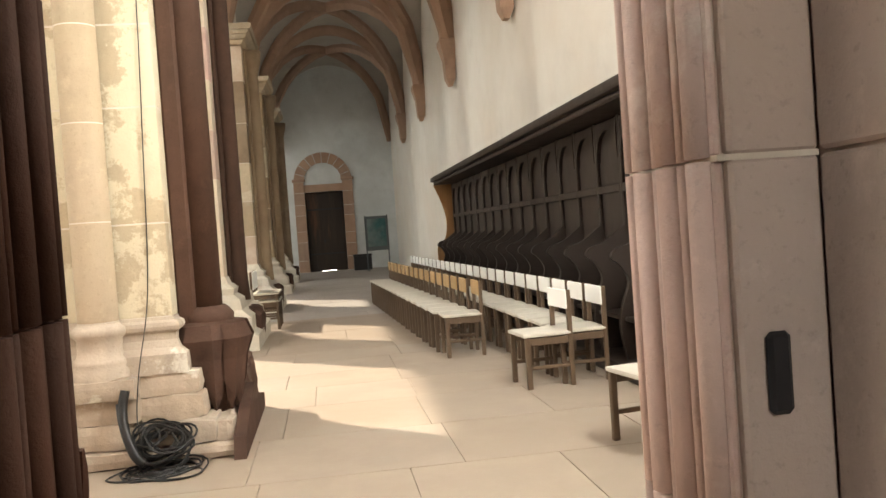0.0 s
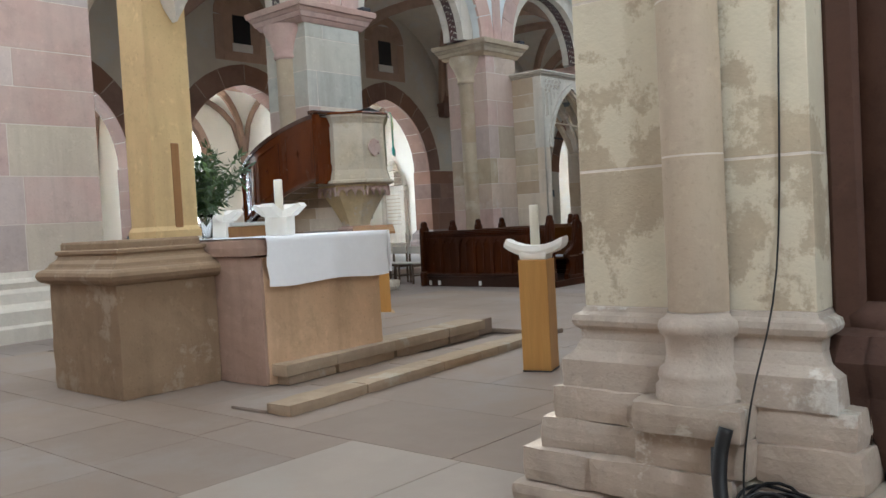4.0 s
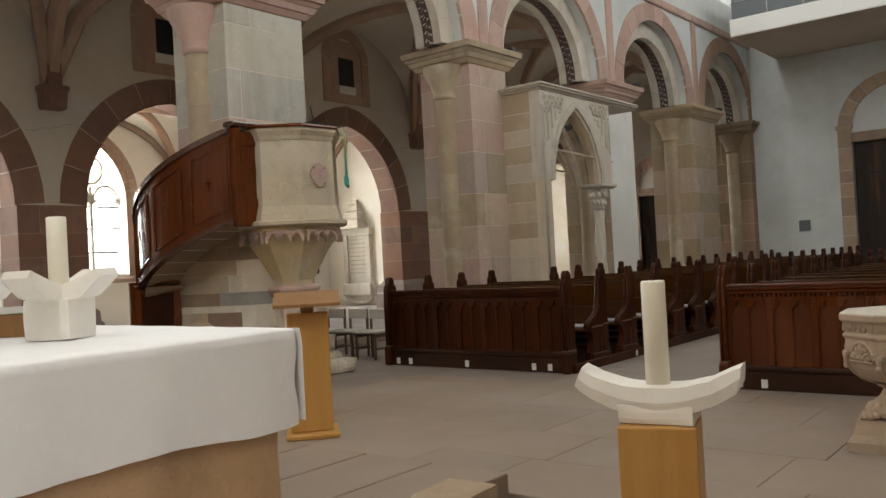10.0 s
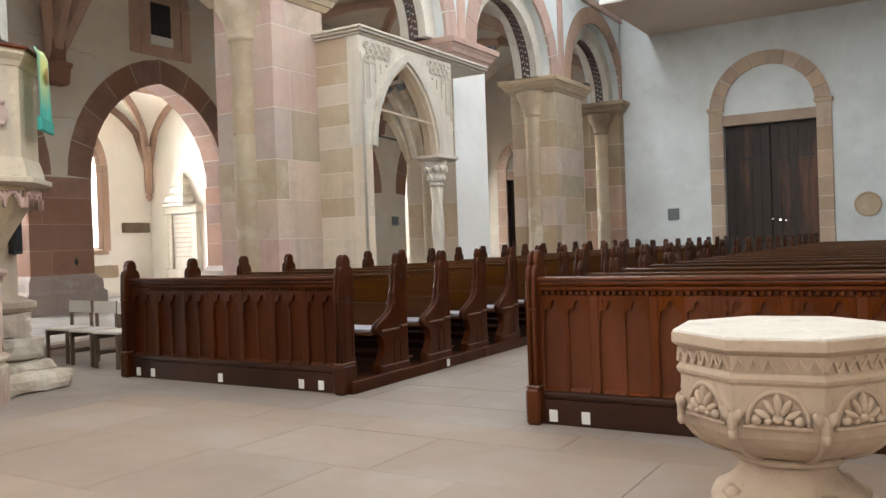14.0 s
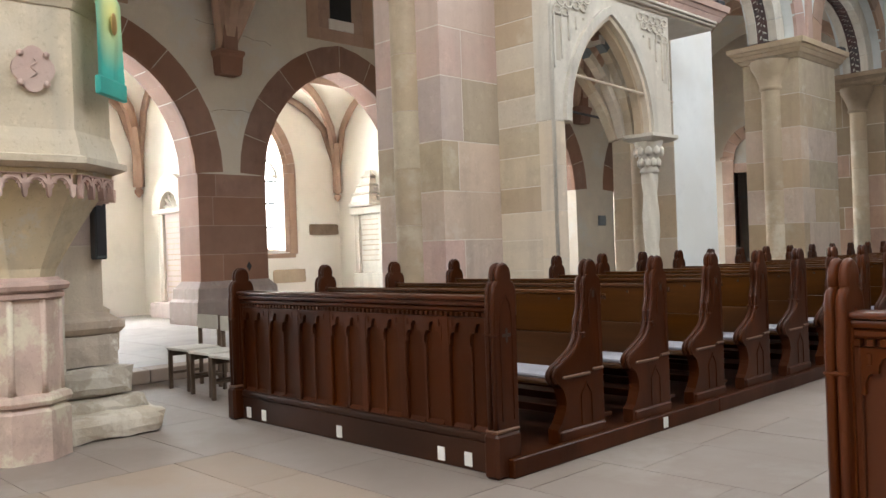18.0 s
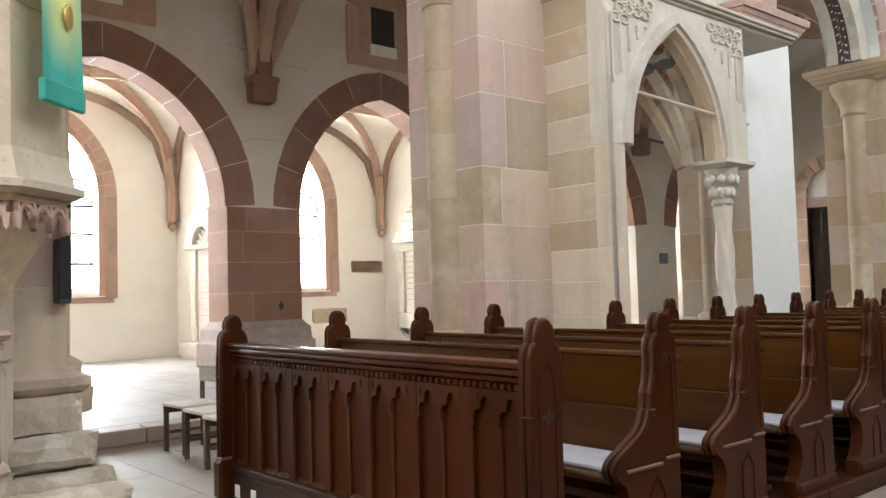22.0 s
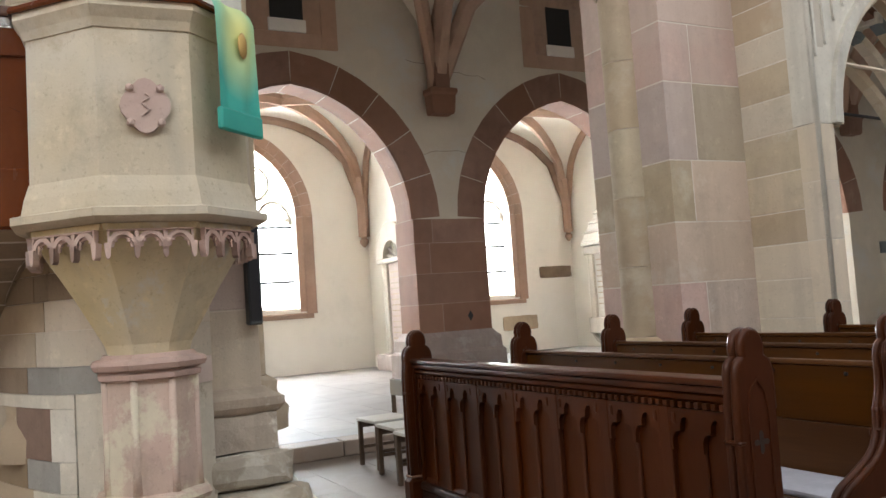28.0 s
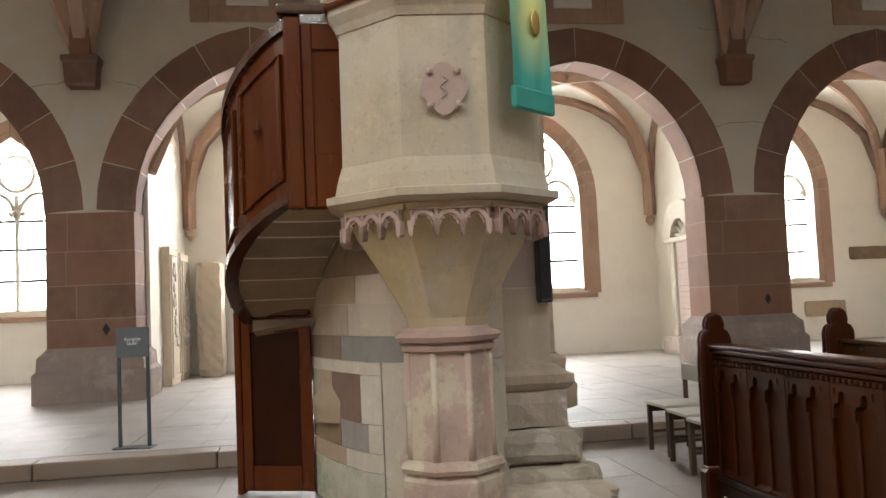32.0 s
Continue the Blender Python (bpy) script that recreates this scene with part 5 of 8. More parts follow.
altar = thing("altar", "tan sandstone block altar on a low step", "altar", (0, 0, DZ))
part("block", worn(-5.9, 2.765, -DZ + 0.001, -3.575, 4.17, 0.94, 0.012, 0.005, 2, 0.1), STONE_ALTAR, altar)
part("side_slab", worn(-5.88, 2.725, -DZ + 0.001, -3.567, 2.764, 0.943, 0.014, 0.008, 12, 0.06), STONE_MENSA, altar, "chipped reddish side face")
part("mensa", worn(-5.94, 2.69, 0.945, -3.545, 4.185, 1.098, 0.02, 0.004, 3, 0.1), STONE_MENSA, altar, "reddish sandstone top slab")

# cloth: top sheet with the hanging sides
cloth = thing("altar_cloth", "white linen cloth hanging over the altar", "cloth", (0, 0, DZ + 1.103))
bm = bmnew()


def drape(u, v):
    """A point of the cloth: u across to the hanging side, v along it."""
    x0, x1, y0, y1 = -5.9, -3.49, 2.74, 4.205
    y = y0 + (y1 - y0) * v
    if u <= 1:
        return (x0 + (x1 - x0) * u, y, 0.003 + 0.003 * math.sin(u * 40) * math.sin(v * 23))
    d = u - 1
    fold = 0.012 * d * math.sin(v * 17) + 0.006 * math.sin(v * 41) * d
    return (x1 + 0.012 + fold + 0.01 * d, y + 0.01 * math.sin(d * 9), -0.42 * d - 0.012 * math.sin(v * 9) * d)


us = [k / 16 for k in range(17)] + [1.02, 1.1] + [1.1 + 0.9 * k / 8 for k in range(1, 9)]
g = [[bm.verts.new(drape(u, v / 30)) for v in range(31)] for u in us]
for i in range(len(us) - 1):
    for j in range(30):
        bm.faces.new((g[i][j], g[i + 1][j], g[i + 1][j + 1], g[i][j + 1]))
part("sheet", bm, LINEN, cloth, smooth=True)
bm = bmnew()
g = [[bm.verts.new((-5.9 + 2.45 * i / 30, 4.207 + 0.006 * math.sin(i * 1.1) + (0.012 if j else 0), 0.004 - 0.42 * j / 6 - (0.01 * math.sin(i * 0.8) if j > 3 else 0))) for j in range(7)] for i in range(31)]
for i in range(30):
    for j in range(6):
        bm.faces.new((g[i][j], g[i + 1][j], g[i + 1][j + 1], g[i][j + 1]))
part("front_fall", bm, LINEN, cloth, smooth=True)

ret = thing("altar_pedestal", "brown stone pedestal with a moulded cap behind the altar", "pedestal", (-4.84, 2.24, 0))
part("body", worn(-0.62, -0.48, 0, 0.62, 0.48, 0.97, 0.012, 0.006, 6, 0.1), STONE_PEDESTAL, ret)
part("cap", rect_stack(bmnew(), [(0.0, 0.965), (0.02, 0.975), (0.05, 0.985), (0.075, 1.01), (0.085, 1.045), (0.075, 1.075), (0.05, 1.095), (0.02, 1.105), (0.01, 1.12)], 0.62, 0.48), STONE_PEDESTAL, ret, "moulded cap")
part("cap", rect_stack(bmnew(), [(0.0, 1.12), (-0.01, 1.15), (-0.05, 1.18), (-0.07, 1.22), (-0.05, 1.235), (-0.05, 1.26), (-0.09, 1.27), (-0.09, 1.32), (-0.1, 1.34)], 0.62, 0.48), STONE_PEDESTAL, ret, "stepped stone cap")

cross = thing("stone_cross", "tall yellow sandstone cross shaft standing on the pedestal", "cross", (-4.57, 2.45, 1.34))
part("shaft", rect_stack(bmnew(), [(0.02, 0), (0.02, 0.06), (0, 0.1), (0, 6.4)], 0.21, 0.21), STONE_YELLOW, cross)
part("bracket", rect_stack(bmnew(), [(-0.1, 1.9), (0.0, 2.15), (0.02, 2.2), (0.0, 2.3)], 0.14, 0.1, 0.3, 0.05), STONE_PALE, cross)
part("groove", cbox(0.2, -0.02, 0.02, 0.218, 0.06, 0.84, 0.006), OAK_DARK, cross, "dark wooden lath set in the shaft")
part("arm", cbox(-1.4, -0.18, 4.6, 1.4, 0.18, 5.0, 0.02), STONE_YELLOW, cross)


def dish(bm, z, scale=1.0):
    """A bowed alabaster bar with square-cut ends, on a foot."""
    n = 16
    rings = []
    for k in range(n + 1):
        a = (k / n * 2 - 1) * 0.92
        x, dz = 0.27 * math.sin(a) / math.sin(0.92), 0.085 * (1 - math.cos(a)) / (1 - math.cos(0.92)) - 0.012
        w, th = 0.07 + 0.012 * (1 - abs(a)), 0.066 + 0.034 * (1 - abs(a))
        nx, nz = -math.sin(a) * 0.5, math.cos(a * 0.5)
        rough = noise.noise_vector(Vector((k * 3.1, z, 0.7))) * (0.012 if k in (0, n) else 0.003)
        rim = ((1, -1), (1.08, -0.5), (1.08, 0.5), (1, 1), (0, 1.12), (-1, 1), (-1.06, 0), (-1, -1), (0, -1.12))
        rings.append([bm.verts.new((scale * (x + nx * s * th / 2 + rough.x * (1 + s) - 0.008 * (k == 0) * c + 0.01 * (k == n) * s), scale * (c * w + rough.y), z + scale * (dz + nz * s * th / 2 + rough.z))) for s, c in rim])
    for a, b in zip(rings, rings[1:]):
        for q in range(9):
            bm.faces.new((a[q], a[(q + 1) % 9], b[(q + 1) % 9], b[q]))
    bm.faces.new(rings[0])
    bm.faces.new(rings[-1][::-1])
    return bm


stand = thing("candle_stand", "square oak pillar stand on the stone floor", "stand", (-1.855, 4.41, 0), rz=18)
part("pillar", cbox(-0.128, -0.128, 0.012, 0.128, 0.128, 0.976, 0.006, 2), OAK, stand)
# no plate there: a dark sheet drawn for the small shadow at the foot
part("foot_plate", cbox(-0.132, -0.132, 0, 0.132, 0.132, 0.012, 0.003), IRON, stand, "thin dark plate standing in for a contact shadow")
cand = thing("candle_holder", "bowed alabaster candle holder with a white pillar candle", "candle holder", (-1.855, 4.41, 0.976), rz=13)
part("foot", worn(-0.125, -0.09, 0.0, 0.125, 0.09, 0.065, 0.014, 0.006, 8, 0.03), ALABASTER, cand)
part("bowl", dish(bmnew(), 0.085), ALABASTER, cand)
part("candle", lathe(bmnew(), [(0.041, 0.1), (0.041, 0.47), (0.038, 0.478), (0.02, 0.47), (0.001, 0.468)], 20), WAX, cand, smooth=True)
part("wick", lathe(bmnew(), [(0.003, 0.465), (0.002, 0.485)], 6), BLACK, cand)

# things on the altar
TOP = DZ + 1.107
for x, y, sc in ((-4.35, 3.59, 1.1), (-5.5, 3.68, 1.05)):
    c = thing("candle_holder", "white alabaster petal-shaped candle holder on the altar", "candle holder", (x, y, TOP), "altar candles", rz=24)
    part("foot", worn(-0.11 * sc, -0.085 * sc, 0, 0.11 * sc, 0.085 * sc, 0.17 * sc, 0.012, 0.002, 2, 0.05), ALABASTER, c)
    for k in range(4):
        prof = [(0.0, 0.16), (0.07, 0.155), (0.15, 0.175), (0.245, 0.255), (0.225, 0.285), (0.13, 0.245), (0.06, 0.225), (0.0, 0.22)]
        ob = part("petal", prism(bmnew(), [(u * sc, w * sc) for u, w in prof], "xz", -0.06 * sc, 0.06 * sc), ALABASTER, c)
        ob.matrix_basis = pose(0, 0, 0.001 * k, 0, 0, 90 * k)
    part("candle", lathe(bmnew(), [(0.043, 0.2 * sc), (0.043, 0.5 * sc), (0.038, 0.505 * sc), (0.001, 0.495 * sc)], 18), WAX, c, smooth=True)
bib = thing("open_book", "open book on a small wooden book rest", "book", (-4.98, 3.7, TOP), rz=38)
part("rest", prism(bmnew(), [(-0.16, 0), (0.16, 0), (0.16, 0.03), (-0.16, 0.11)], "yz", -0.2, 0.2), OAK_DARK, bib)
for s in (-1, 1):
    part("page_block", prism(bmnew(), [(-0.15, 0.115), (0.15, 0.045), (0.15, 0.075), (-0.15, 0.15)], "yz", min(0, s * 0.19), max(0, s * 0.19)), PAPER, bib)

vase = thing("flower_vase", "clear glass vase with leafy green branches", "vase", (-4.7, 2.97, TOP))
part("glass", lathe(bmnew(), [(0.05, 0), (0.055, 0.01), (0.06, 0.2), (0.075, 0.24), (0.07, 0.24), (0.055, 0.2), (0.048, 0.02), (0.001, 0.015)], 18), CLEAR, vase, smooth=True)
rng = random.Random(9)
leaves = bmnew()
for k in range(34):
    az, up = rng.uniform(0, 6.28), rng.uniform(0.55, 1.5)
    ln = rng.uniform(0.3, 0.6)
    pts = []
    for q in range(7):
        f = q / 6
        rr = f * ln * math.cos(up) * (1 + 0.3 * f)
        pts.append(Vector((rr * math.cos(az), rr * math.sin(az), 0.12 + f * ln * math.sin(up) * (1.75 - 0.6 * f) + 0.14 * f)))
    part("stem", tube(bmnew(), pts, 0.0035, 5), LEAF, vase)
    for q in range(42):
        f = rng.uniform(0.25, 1.0)
        i = min(int(f * 6), 5)
        p = pts[i].lerp(pts[i + 1], f * 6 - i)
        d = Vector((rng.uniform(-1, 1), rng.uniform(-1, 1), rng.uniform(-0.6, 0.9))).normalized()
        s = d.cross(Vector((rng.uniform(-1, 1), rng.uniform(-1, 1), 1))).normalized()
        L, W = rng.uniform(0.06, 0.13), rng.uniform(0.012, 0.024)
        b = p + d * L
        n = d.cross(s) * 0.006
        vs = [leaves.verts.new(v) for v in (p, p + d * L * 0.4 + s * W + n, b, p + d * L * 0.4 - s * W + n)]
        leaves.faces.new(vs)
tagged(part("foliage", leaves, LEAF, vase, "narrow green leaves"), "", "", "", "stuff")
bm = bmnew()
for k in range(14):
    az, rr = rng.uniform(0, 6.28), rng.uniform(0.1, 0.36)
    bmesh.ops.create_icosphere(bm, subdivisions=1, radius=rng.uniform(0.008, 0.016), matrix=Matrix.Translation((rr * math.cos(az), rr * math.sin(az), rng.uniform(0.3, 0.75))))
tagged(part("blossom", bm, LINEN, vase, "small white blossoms"), "", "", "", "stuff")

lect = thing("lectern", "oak lectern with a sloping brass-coloured book rest", "lectern", (-6.46, 6.95, 0), rz=48)
part("post", cbox(-0.19, -0.07, 0.05, 0.19, 0.07, 1.14, 0.01), OAK, lect)
part("base", cbox(-0.24, -0.2, 0, 0.24, 0.3, 0.05, 0.012), OAK, lect)
part("neck", cbox(-0.06, -0.05, 1.14, 0.06, 0.05, 1.24, 0.01), OAK_DARK, lect)
part("rest", prism(bmnew(), [(-0.24, 1.2), (0.26, 1.3), (0.25, 1.33), (-0.24, 1.23)], "yz", -0.3, 0.3), OAK_DARK, lect)

# ---- font ----
font = thing("baptismal_font", "octagonal sandstone font with carved half-round palmettes on a square plinth", "font", (-1.825, 8.675, 0))
font.matrix_basis = font.matrix_basis @ Matrix.Diagonal((0.86, 0.86, 0.945, 1))
T8 = math.pi / 8 + 0.09
part("base_slab", rect_stack(bmnew(), [(0, 0), (0.005, 0.075), (0, 0.08)], 0.44, 0.44), STONE_FONT, font)
part("plinth", rect_stack(bmnew(), [(0.055, 0.081), (0.05, 0.09), (0.02, 0.13), (0.0, 0.2), (0.0, 0.235)], 0.38, 0.38), STONE_FONT, font)
part("foot", lathe(bmnew(), [(0.30, 0.235), (0.35, 0.245), (0.375, 0.285), (0.355, 0.325), (0.31, 0.34), (0.29, 0.36), (0.25, 0.395), (0.225, 0.44), (0.23, 0.468)], 32), STONE_FONT, font, smooth=True)
part("neck_ring", lathe(bmnew(), [(0.23, 0.468), (0.268, 0.474), (0.28, 0.487), (0.272, 0.502), (0.25, 0.508)], 32), STONE_FONT, font, smooth=True)
BOWL = [(0.26, 0.506), (0.33, 0.522), (0.395, 0.55), (0.45, 0.59), (0.488, 0.635), (0.505, 0.685), (0.515, 0.86)]
part("bowl", ngon_stack(bmnew(), BOWL + [(0.53, 0.875), (0.535, 0.89), (0.53, 0.9), (0.518, 0.912), (0.52, 0.985), (0.545, 1.0)], 8, T8), STONE_FONT, font)
part("rim", ngon_stack(bmnew(), [(0.545, 1.0), (0.555, 1.01), (0.555, 1.05), (0.55, 1.054)], 8, T8), STONE_FONT, font)
part("lid", ngon_stack(bmnew(), [(0.548, 1.0545), (0.546, 1.064), (0.535, 1.068)], 8, T8), STONE_PALE, font, "pale lid")
AP8 = math.cos(math.pi / 8)


def blob(bm, x, y, z, sx, sy, sz, tilt=0.0):
    bmesh.ops.create_icosphere(bm, subdivisions=2, radius=1, matrix=Matrix.Translation((x, y, z)) @ Matrix.Rotation(tilt, 4, "Y") @ Matrix.Diagonal((sx, sy, sz, 1)))


for k in range(8):
    a = T8 + math.pi / 8 + k * math.pi / 4
    place = pose(0.512 * AP8 * math.cos(a), 0.512 * AP8 * math.sin(a), 0.7, 0, 0, math.degrees(a) + 90)
    arch = [(0.132 * math.cos(q), -0.002, 0.14 * math.sin(q)) for q in [math.pi * i / 16 for i in range(17)]]
    ros = part("medallion_frame", tube(bmnew(), arch, 0.013, 6), STONE_FONT, font, "half-round carved frame", smooth=True)
    ros.matrix_basis = place
    part("panel_sill", cbox(-0.15, -0.016, -0.02, 0.15, 0.01, 0.0, 0.008), STONE_FONT, ros)
    # palmette: a tall middle leaf, curled side leaves and two buds below
    for x, z, w, h, q in ((0, 0.085, 0.022, 0.05, 0), (0.034, 0.072, 0.017, 0.042, 0.55), (-0.034, 0.072, 0.017, 0.042, -0.55), (0.062, 0.045, 0.016, 0.04, 1.1), (-0.062, 0.045, 0.016, 0.04, -1.1),
                          (0.09, 0.022, 0.024, 0.022, 0), (-0.09, 0.022, 0.024, 0.022, 0), (0.0, 0.03, 0.026, 0.024, 0), (0.04, 0.018, 0.02, 0.016, 0.4), (-0.04, 0.018, 0.02, 0.016, -0.4)):
        bm = bmnew()
        blob(bm, x, -0.012, z, w, 0.024, h, q)
        part("carved_leaf", bm, STONE_FONT, ros, smooth=True)
    # lower curved panel between raised ribs
    part("rib", tube(bmnew(), [((r_ + 0.003) * math.cos(a - math.pi / 8), (r_ + 0.003) * math.sin(a - math.pi / 8), z_) for r_, z_ in BOWL[:6]], 0.015, 6), STONE_FONT, font, smooth=True)
    bm = bmnew()
    for i, (x, z, h) in enumerate(((0.0, 0.0, 0.05), (0.03, 0.035, 0.035), (-0.03, 0.035, 0.035), (0.0, -0.045, 0.03))):
        blob(bm, x, -0.012, z, 0.022, 0.022, h, 0.5 * (x > 0) - 0.5 * (x < 0))
    leaf = part("corner_leaf", bm, STONE_FONT, font, smooth=True)
    leaf.matrix_basis = pose(0.505 * math.cos(a - math.pi / 8), 0.505 * math.sin(a - math.pi / 8), 0.7, 0, 0, math.degrees(a - math.pi / 8) + 90)
    for i in range(6):
        x = -0.1625 + i * 0.065
        fr = part("chevron", sweep(bmnew(), [(x - 0.0325, 0, -0.026), (x, -0.004, 0.026), (x + 0.0325, 0, -0.026)], 0.012, 0.02, up=(0, 1, 0)), STONE_FONT, font)
        fr.matrix_basis = pose((0.519 * AP8 + 0.004) * math.cos(a), (0.519 * AP8 + 0.004) * math.sin(a), 0.948, 0, 0, math.degrees(a) + 90)
for k in range(4):
    a = math.pi / 4 + k * math.pi / 2
    corner = pose(0.37 * math.cos(a), 0.37 * math.sin(a), 0.255, 0, 0, math.degrees(a))
    claw = None
    for x, y, z, r_ in ((0, 0, 0.03, 0.06), (0.05, 0.035, 0.015, 0.042), (0.05, -0.035, 0.015, 0.042), (0.085, 0, 0.0, 0.038), (-0.045, 0.02, 0.075, 0.045), (-0.05, -0.025, 0.085, 0.04), (0.01, 0.06, 0.02, 0.036), (0.01, -0.06, 0.02, 0.036)):
        bm = bmnew()
        blob(bm, x, y, z, r_, r_ * 0.85, r_ * 0.85)
        ob = part("carved_lobe" if claw else "carved_corner", bm, STONE_FONT, claw or font, smooth=True)
        if claw is None:
            claw = ob
            claw.matrix_basis = corner


# ---- pews ----
FINIAL = [(0.092, 1.0), (0.092, 1.05), (0.076, 1.092), (0.046, 1.112), (0.05, 1.15), (0.036, 1.195), (0.0, 1.214), (-0.036, 1.195), (-0.05, 1.15), (-0.046, 1.112), (-0.076, 1.092), (-0.092, 1.05), (-0.092, 1.0)]
END_PROFILE = [(0.09, 0.0), (0.09, 1.0)] + curve_pts(FINIAL, 3) + [(-0.09, 0.93)] + curve_pts([(-0.09, 0.9), (-0.13, 0.82), (-0.14, 0.72), (-0.2, 0.62), (-0.34, 0.54), (-0.42, 0.5), (-0.455, 0.455), (-0.43, 0.41), (-0.37, 0.36), (-0.34, 0.25), (-0.4, 0.13)], 4) + [(-0.44, 0.1), (-0.44, 0.0)]


TOP_ROLL = curve_pts([(-0.14, 0.72), (-0.13, 0.8), (-0.098, 0.9)] + FINIAL[::-1] + [(0.092, 0.9)], 3)
SIDE_ROLL = curve_pts([(-0.13, 0.82), (-0.14, 0.72), (-0.2, 0.62), (-0.34, 0.54), (-0.42, 0.5), (-0.455, 0.455), (-0.43, 0.41)], 4)


def pew_end(parent, x, wide=0.085):
    e = part("pew_end", prism(bmnew(), END_PROFILE, "yz", x - wide / 2, x + wide / 2), PEW, parent, "carved end panel with a trefoil finial")
    for s in (-1, 1):
        f = x + s * (wide / 2)
        part("top_roll", tube(bmnew(), [(x + s * wide * 0.27, u, z) for u, z in TOP_ROLL], 0.0165, 6), PEW, e, smooth=True)
        part("side_roll", tube(bmnew(), [(x + s * wide * 0.25, u, z) for u, z in SIDE_ROLL], 0.019, 6), PEW, e, smooth=True)
        part("tracery", sweep(bmnew(), [(f, 0.055, 0.5), (f, 0.055, 0.9), (f, 0.04, 0.98), (f, 0.0, 1.03), (f, -0.04, 0.98), (f, -0.055, 0.9), (f, -0.055, 0.78)], 0.016, 0.014, up=(1, 0, 0)), PEW, e)
        part("moulding", cbox(min(f, f + s * 0.014), -0.38, 0.43, max(f, f + s * 0.014), -0.07, 0.452, 0.006), PEW_DUST, e, "dusty moulding")
        part("moulding", cbox(min(f, f + s * 0.014), -0.04, 0.45, max(f, f + s * 0.014), 0.085, 0.472, 0.006), PEW_DUST, e, "dusty moulding")
        part("lancet", sweep(bmnew(), [(f, -0.05, 0.1), (f, -0.05, 0.3), (f, -0.11, 0.38), (f, -0.17, 0.3), (f, -0.17, 0.1)], 0.018, 0.014, up=(1, 0, 0)), PEW, e)
        # flat dark plate gives the shade of a carved trefoil recess
        part("trefoil", prism(bmnew(), [((0.026 + 0.014 * math.cos(3 * t - math.pi / 2)) * math.cos(t), 0.995 + (0.026 + 0.014 * math.cos(3 * t - math.pi / 2)) * math.sin(t)) for t in [math.pi * i / 9 for i in range(18)]], "yz", min(f, f + s * 0.003), max(f, f + s * 0.003)), STALL, e, "dark trefoil plate in place of a recess")
        part("foot_block", cbox(min(f - s * 0.01, f + s * 0.018), -0.42, 0.0, max(f - s * 0.01, f + s * 0.018), 0.09, 0.09, 0.012), PEW, e)
    part("knee_block", cbox(x - wide / 2 - 0.012, -0.155, 0.69, x + wide / 2 + 0.012, -0.11, 0.73, 0.008), PEW, e)
    return e


def pew(x0, x1, loc, label, group):
    """A bench whose back stands at y = 0 and whose seat reaches towards -y."""
    p = thing("pew", label, "pew", loc, group)
    a, b = x0 + 0.0375, x1 - 0.0375
    pew_end(p, a)
    pew_end(p, b)
    l, r = x0 + 0.075, x1 - 0.075
    part("back_board", cbox(l, 0.0, 0.7, r, 0.03, 0.98, 0.004), PEW_X, p)
    part("back_board", cbox(l, -0.012, 0.43, r, 0.018, 0.697, 0.004), PEW_X, p)
    part("top_rail", cbox(l, -0.014, 0.982, r, 0.034, 1.008, 0.009, 2), PEW_X, p)
    part("seat", cbox(l, -0.43, 0.4, r, -0.01, 0.43, 0.01, 2), PEW_X, p)
    part("seat_nosing", tube(bmnew(), [(l, -0.432, 0.414), (r, -0.432, 0.414)], 0.022, 8), PEW_X, p, smooth=True)
    part("cushion", cbox(l + 0.02, -0.42, 0.432, r - 0.02, -0.05, 0.46, 0.012, 2), CUSHION, p, "thin grey seat cushion")
    part("book_ledge", prism(bmnew(), [(0.032, 0.99), (0.036, 0.965), (0.27, 0.925), (0.272, 0.948)], "yz", l, r), PEW_LEDGE, p, "sloping polished book ledge")
    part("ledge_lip", cbox(l, 0.255, 0.95, r, 0.272, 0.968, 0.004), PEW_X, p)
    for z in (0.1, 0.2, 0.3):
        part("kick_slat", cbox(l, 0.0, z, r, 0.022, z + 0.055, 0.004), PEW, p)
    part("foot_rest", cbox(l, 0.12, 0.08, r, 0.3, 0.105, 0.006), PEW, p)
    for k in range(7):
        x = l + (r - l) * (k + 0.5) / 7
        part("peg", cbox(x - 0.009, -0.012, 0.935, x + 0.009, 0.004, 0.953, 0.004), BLACK, p)
    return p


PLINTH = 0.1
AX0, AX1, BX0, BX1 = -9.31, -6.14, -3.98, -0.72
PITCH, A_Y, B_Y = 0.885, 11.2, 10.77
ROWS = 18
proto = {}


def bench(x0, x1, y, label, group):
    key = round(x1 - x0, 3)
    if key in proto:
        c = copy_thing(proto[key], pose(x0, y, PLINTH))
        c["label"], c["group"] = label, group
        return c
    proto[key] = pew(0, x1 - x0, (x0, y, PLINTH), label, group)
    return proto[key]


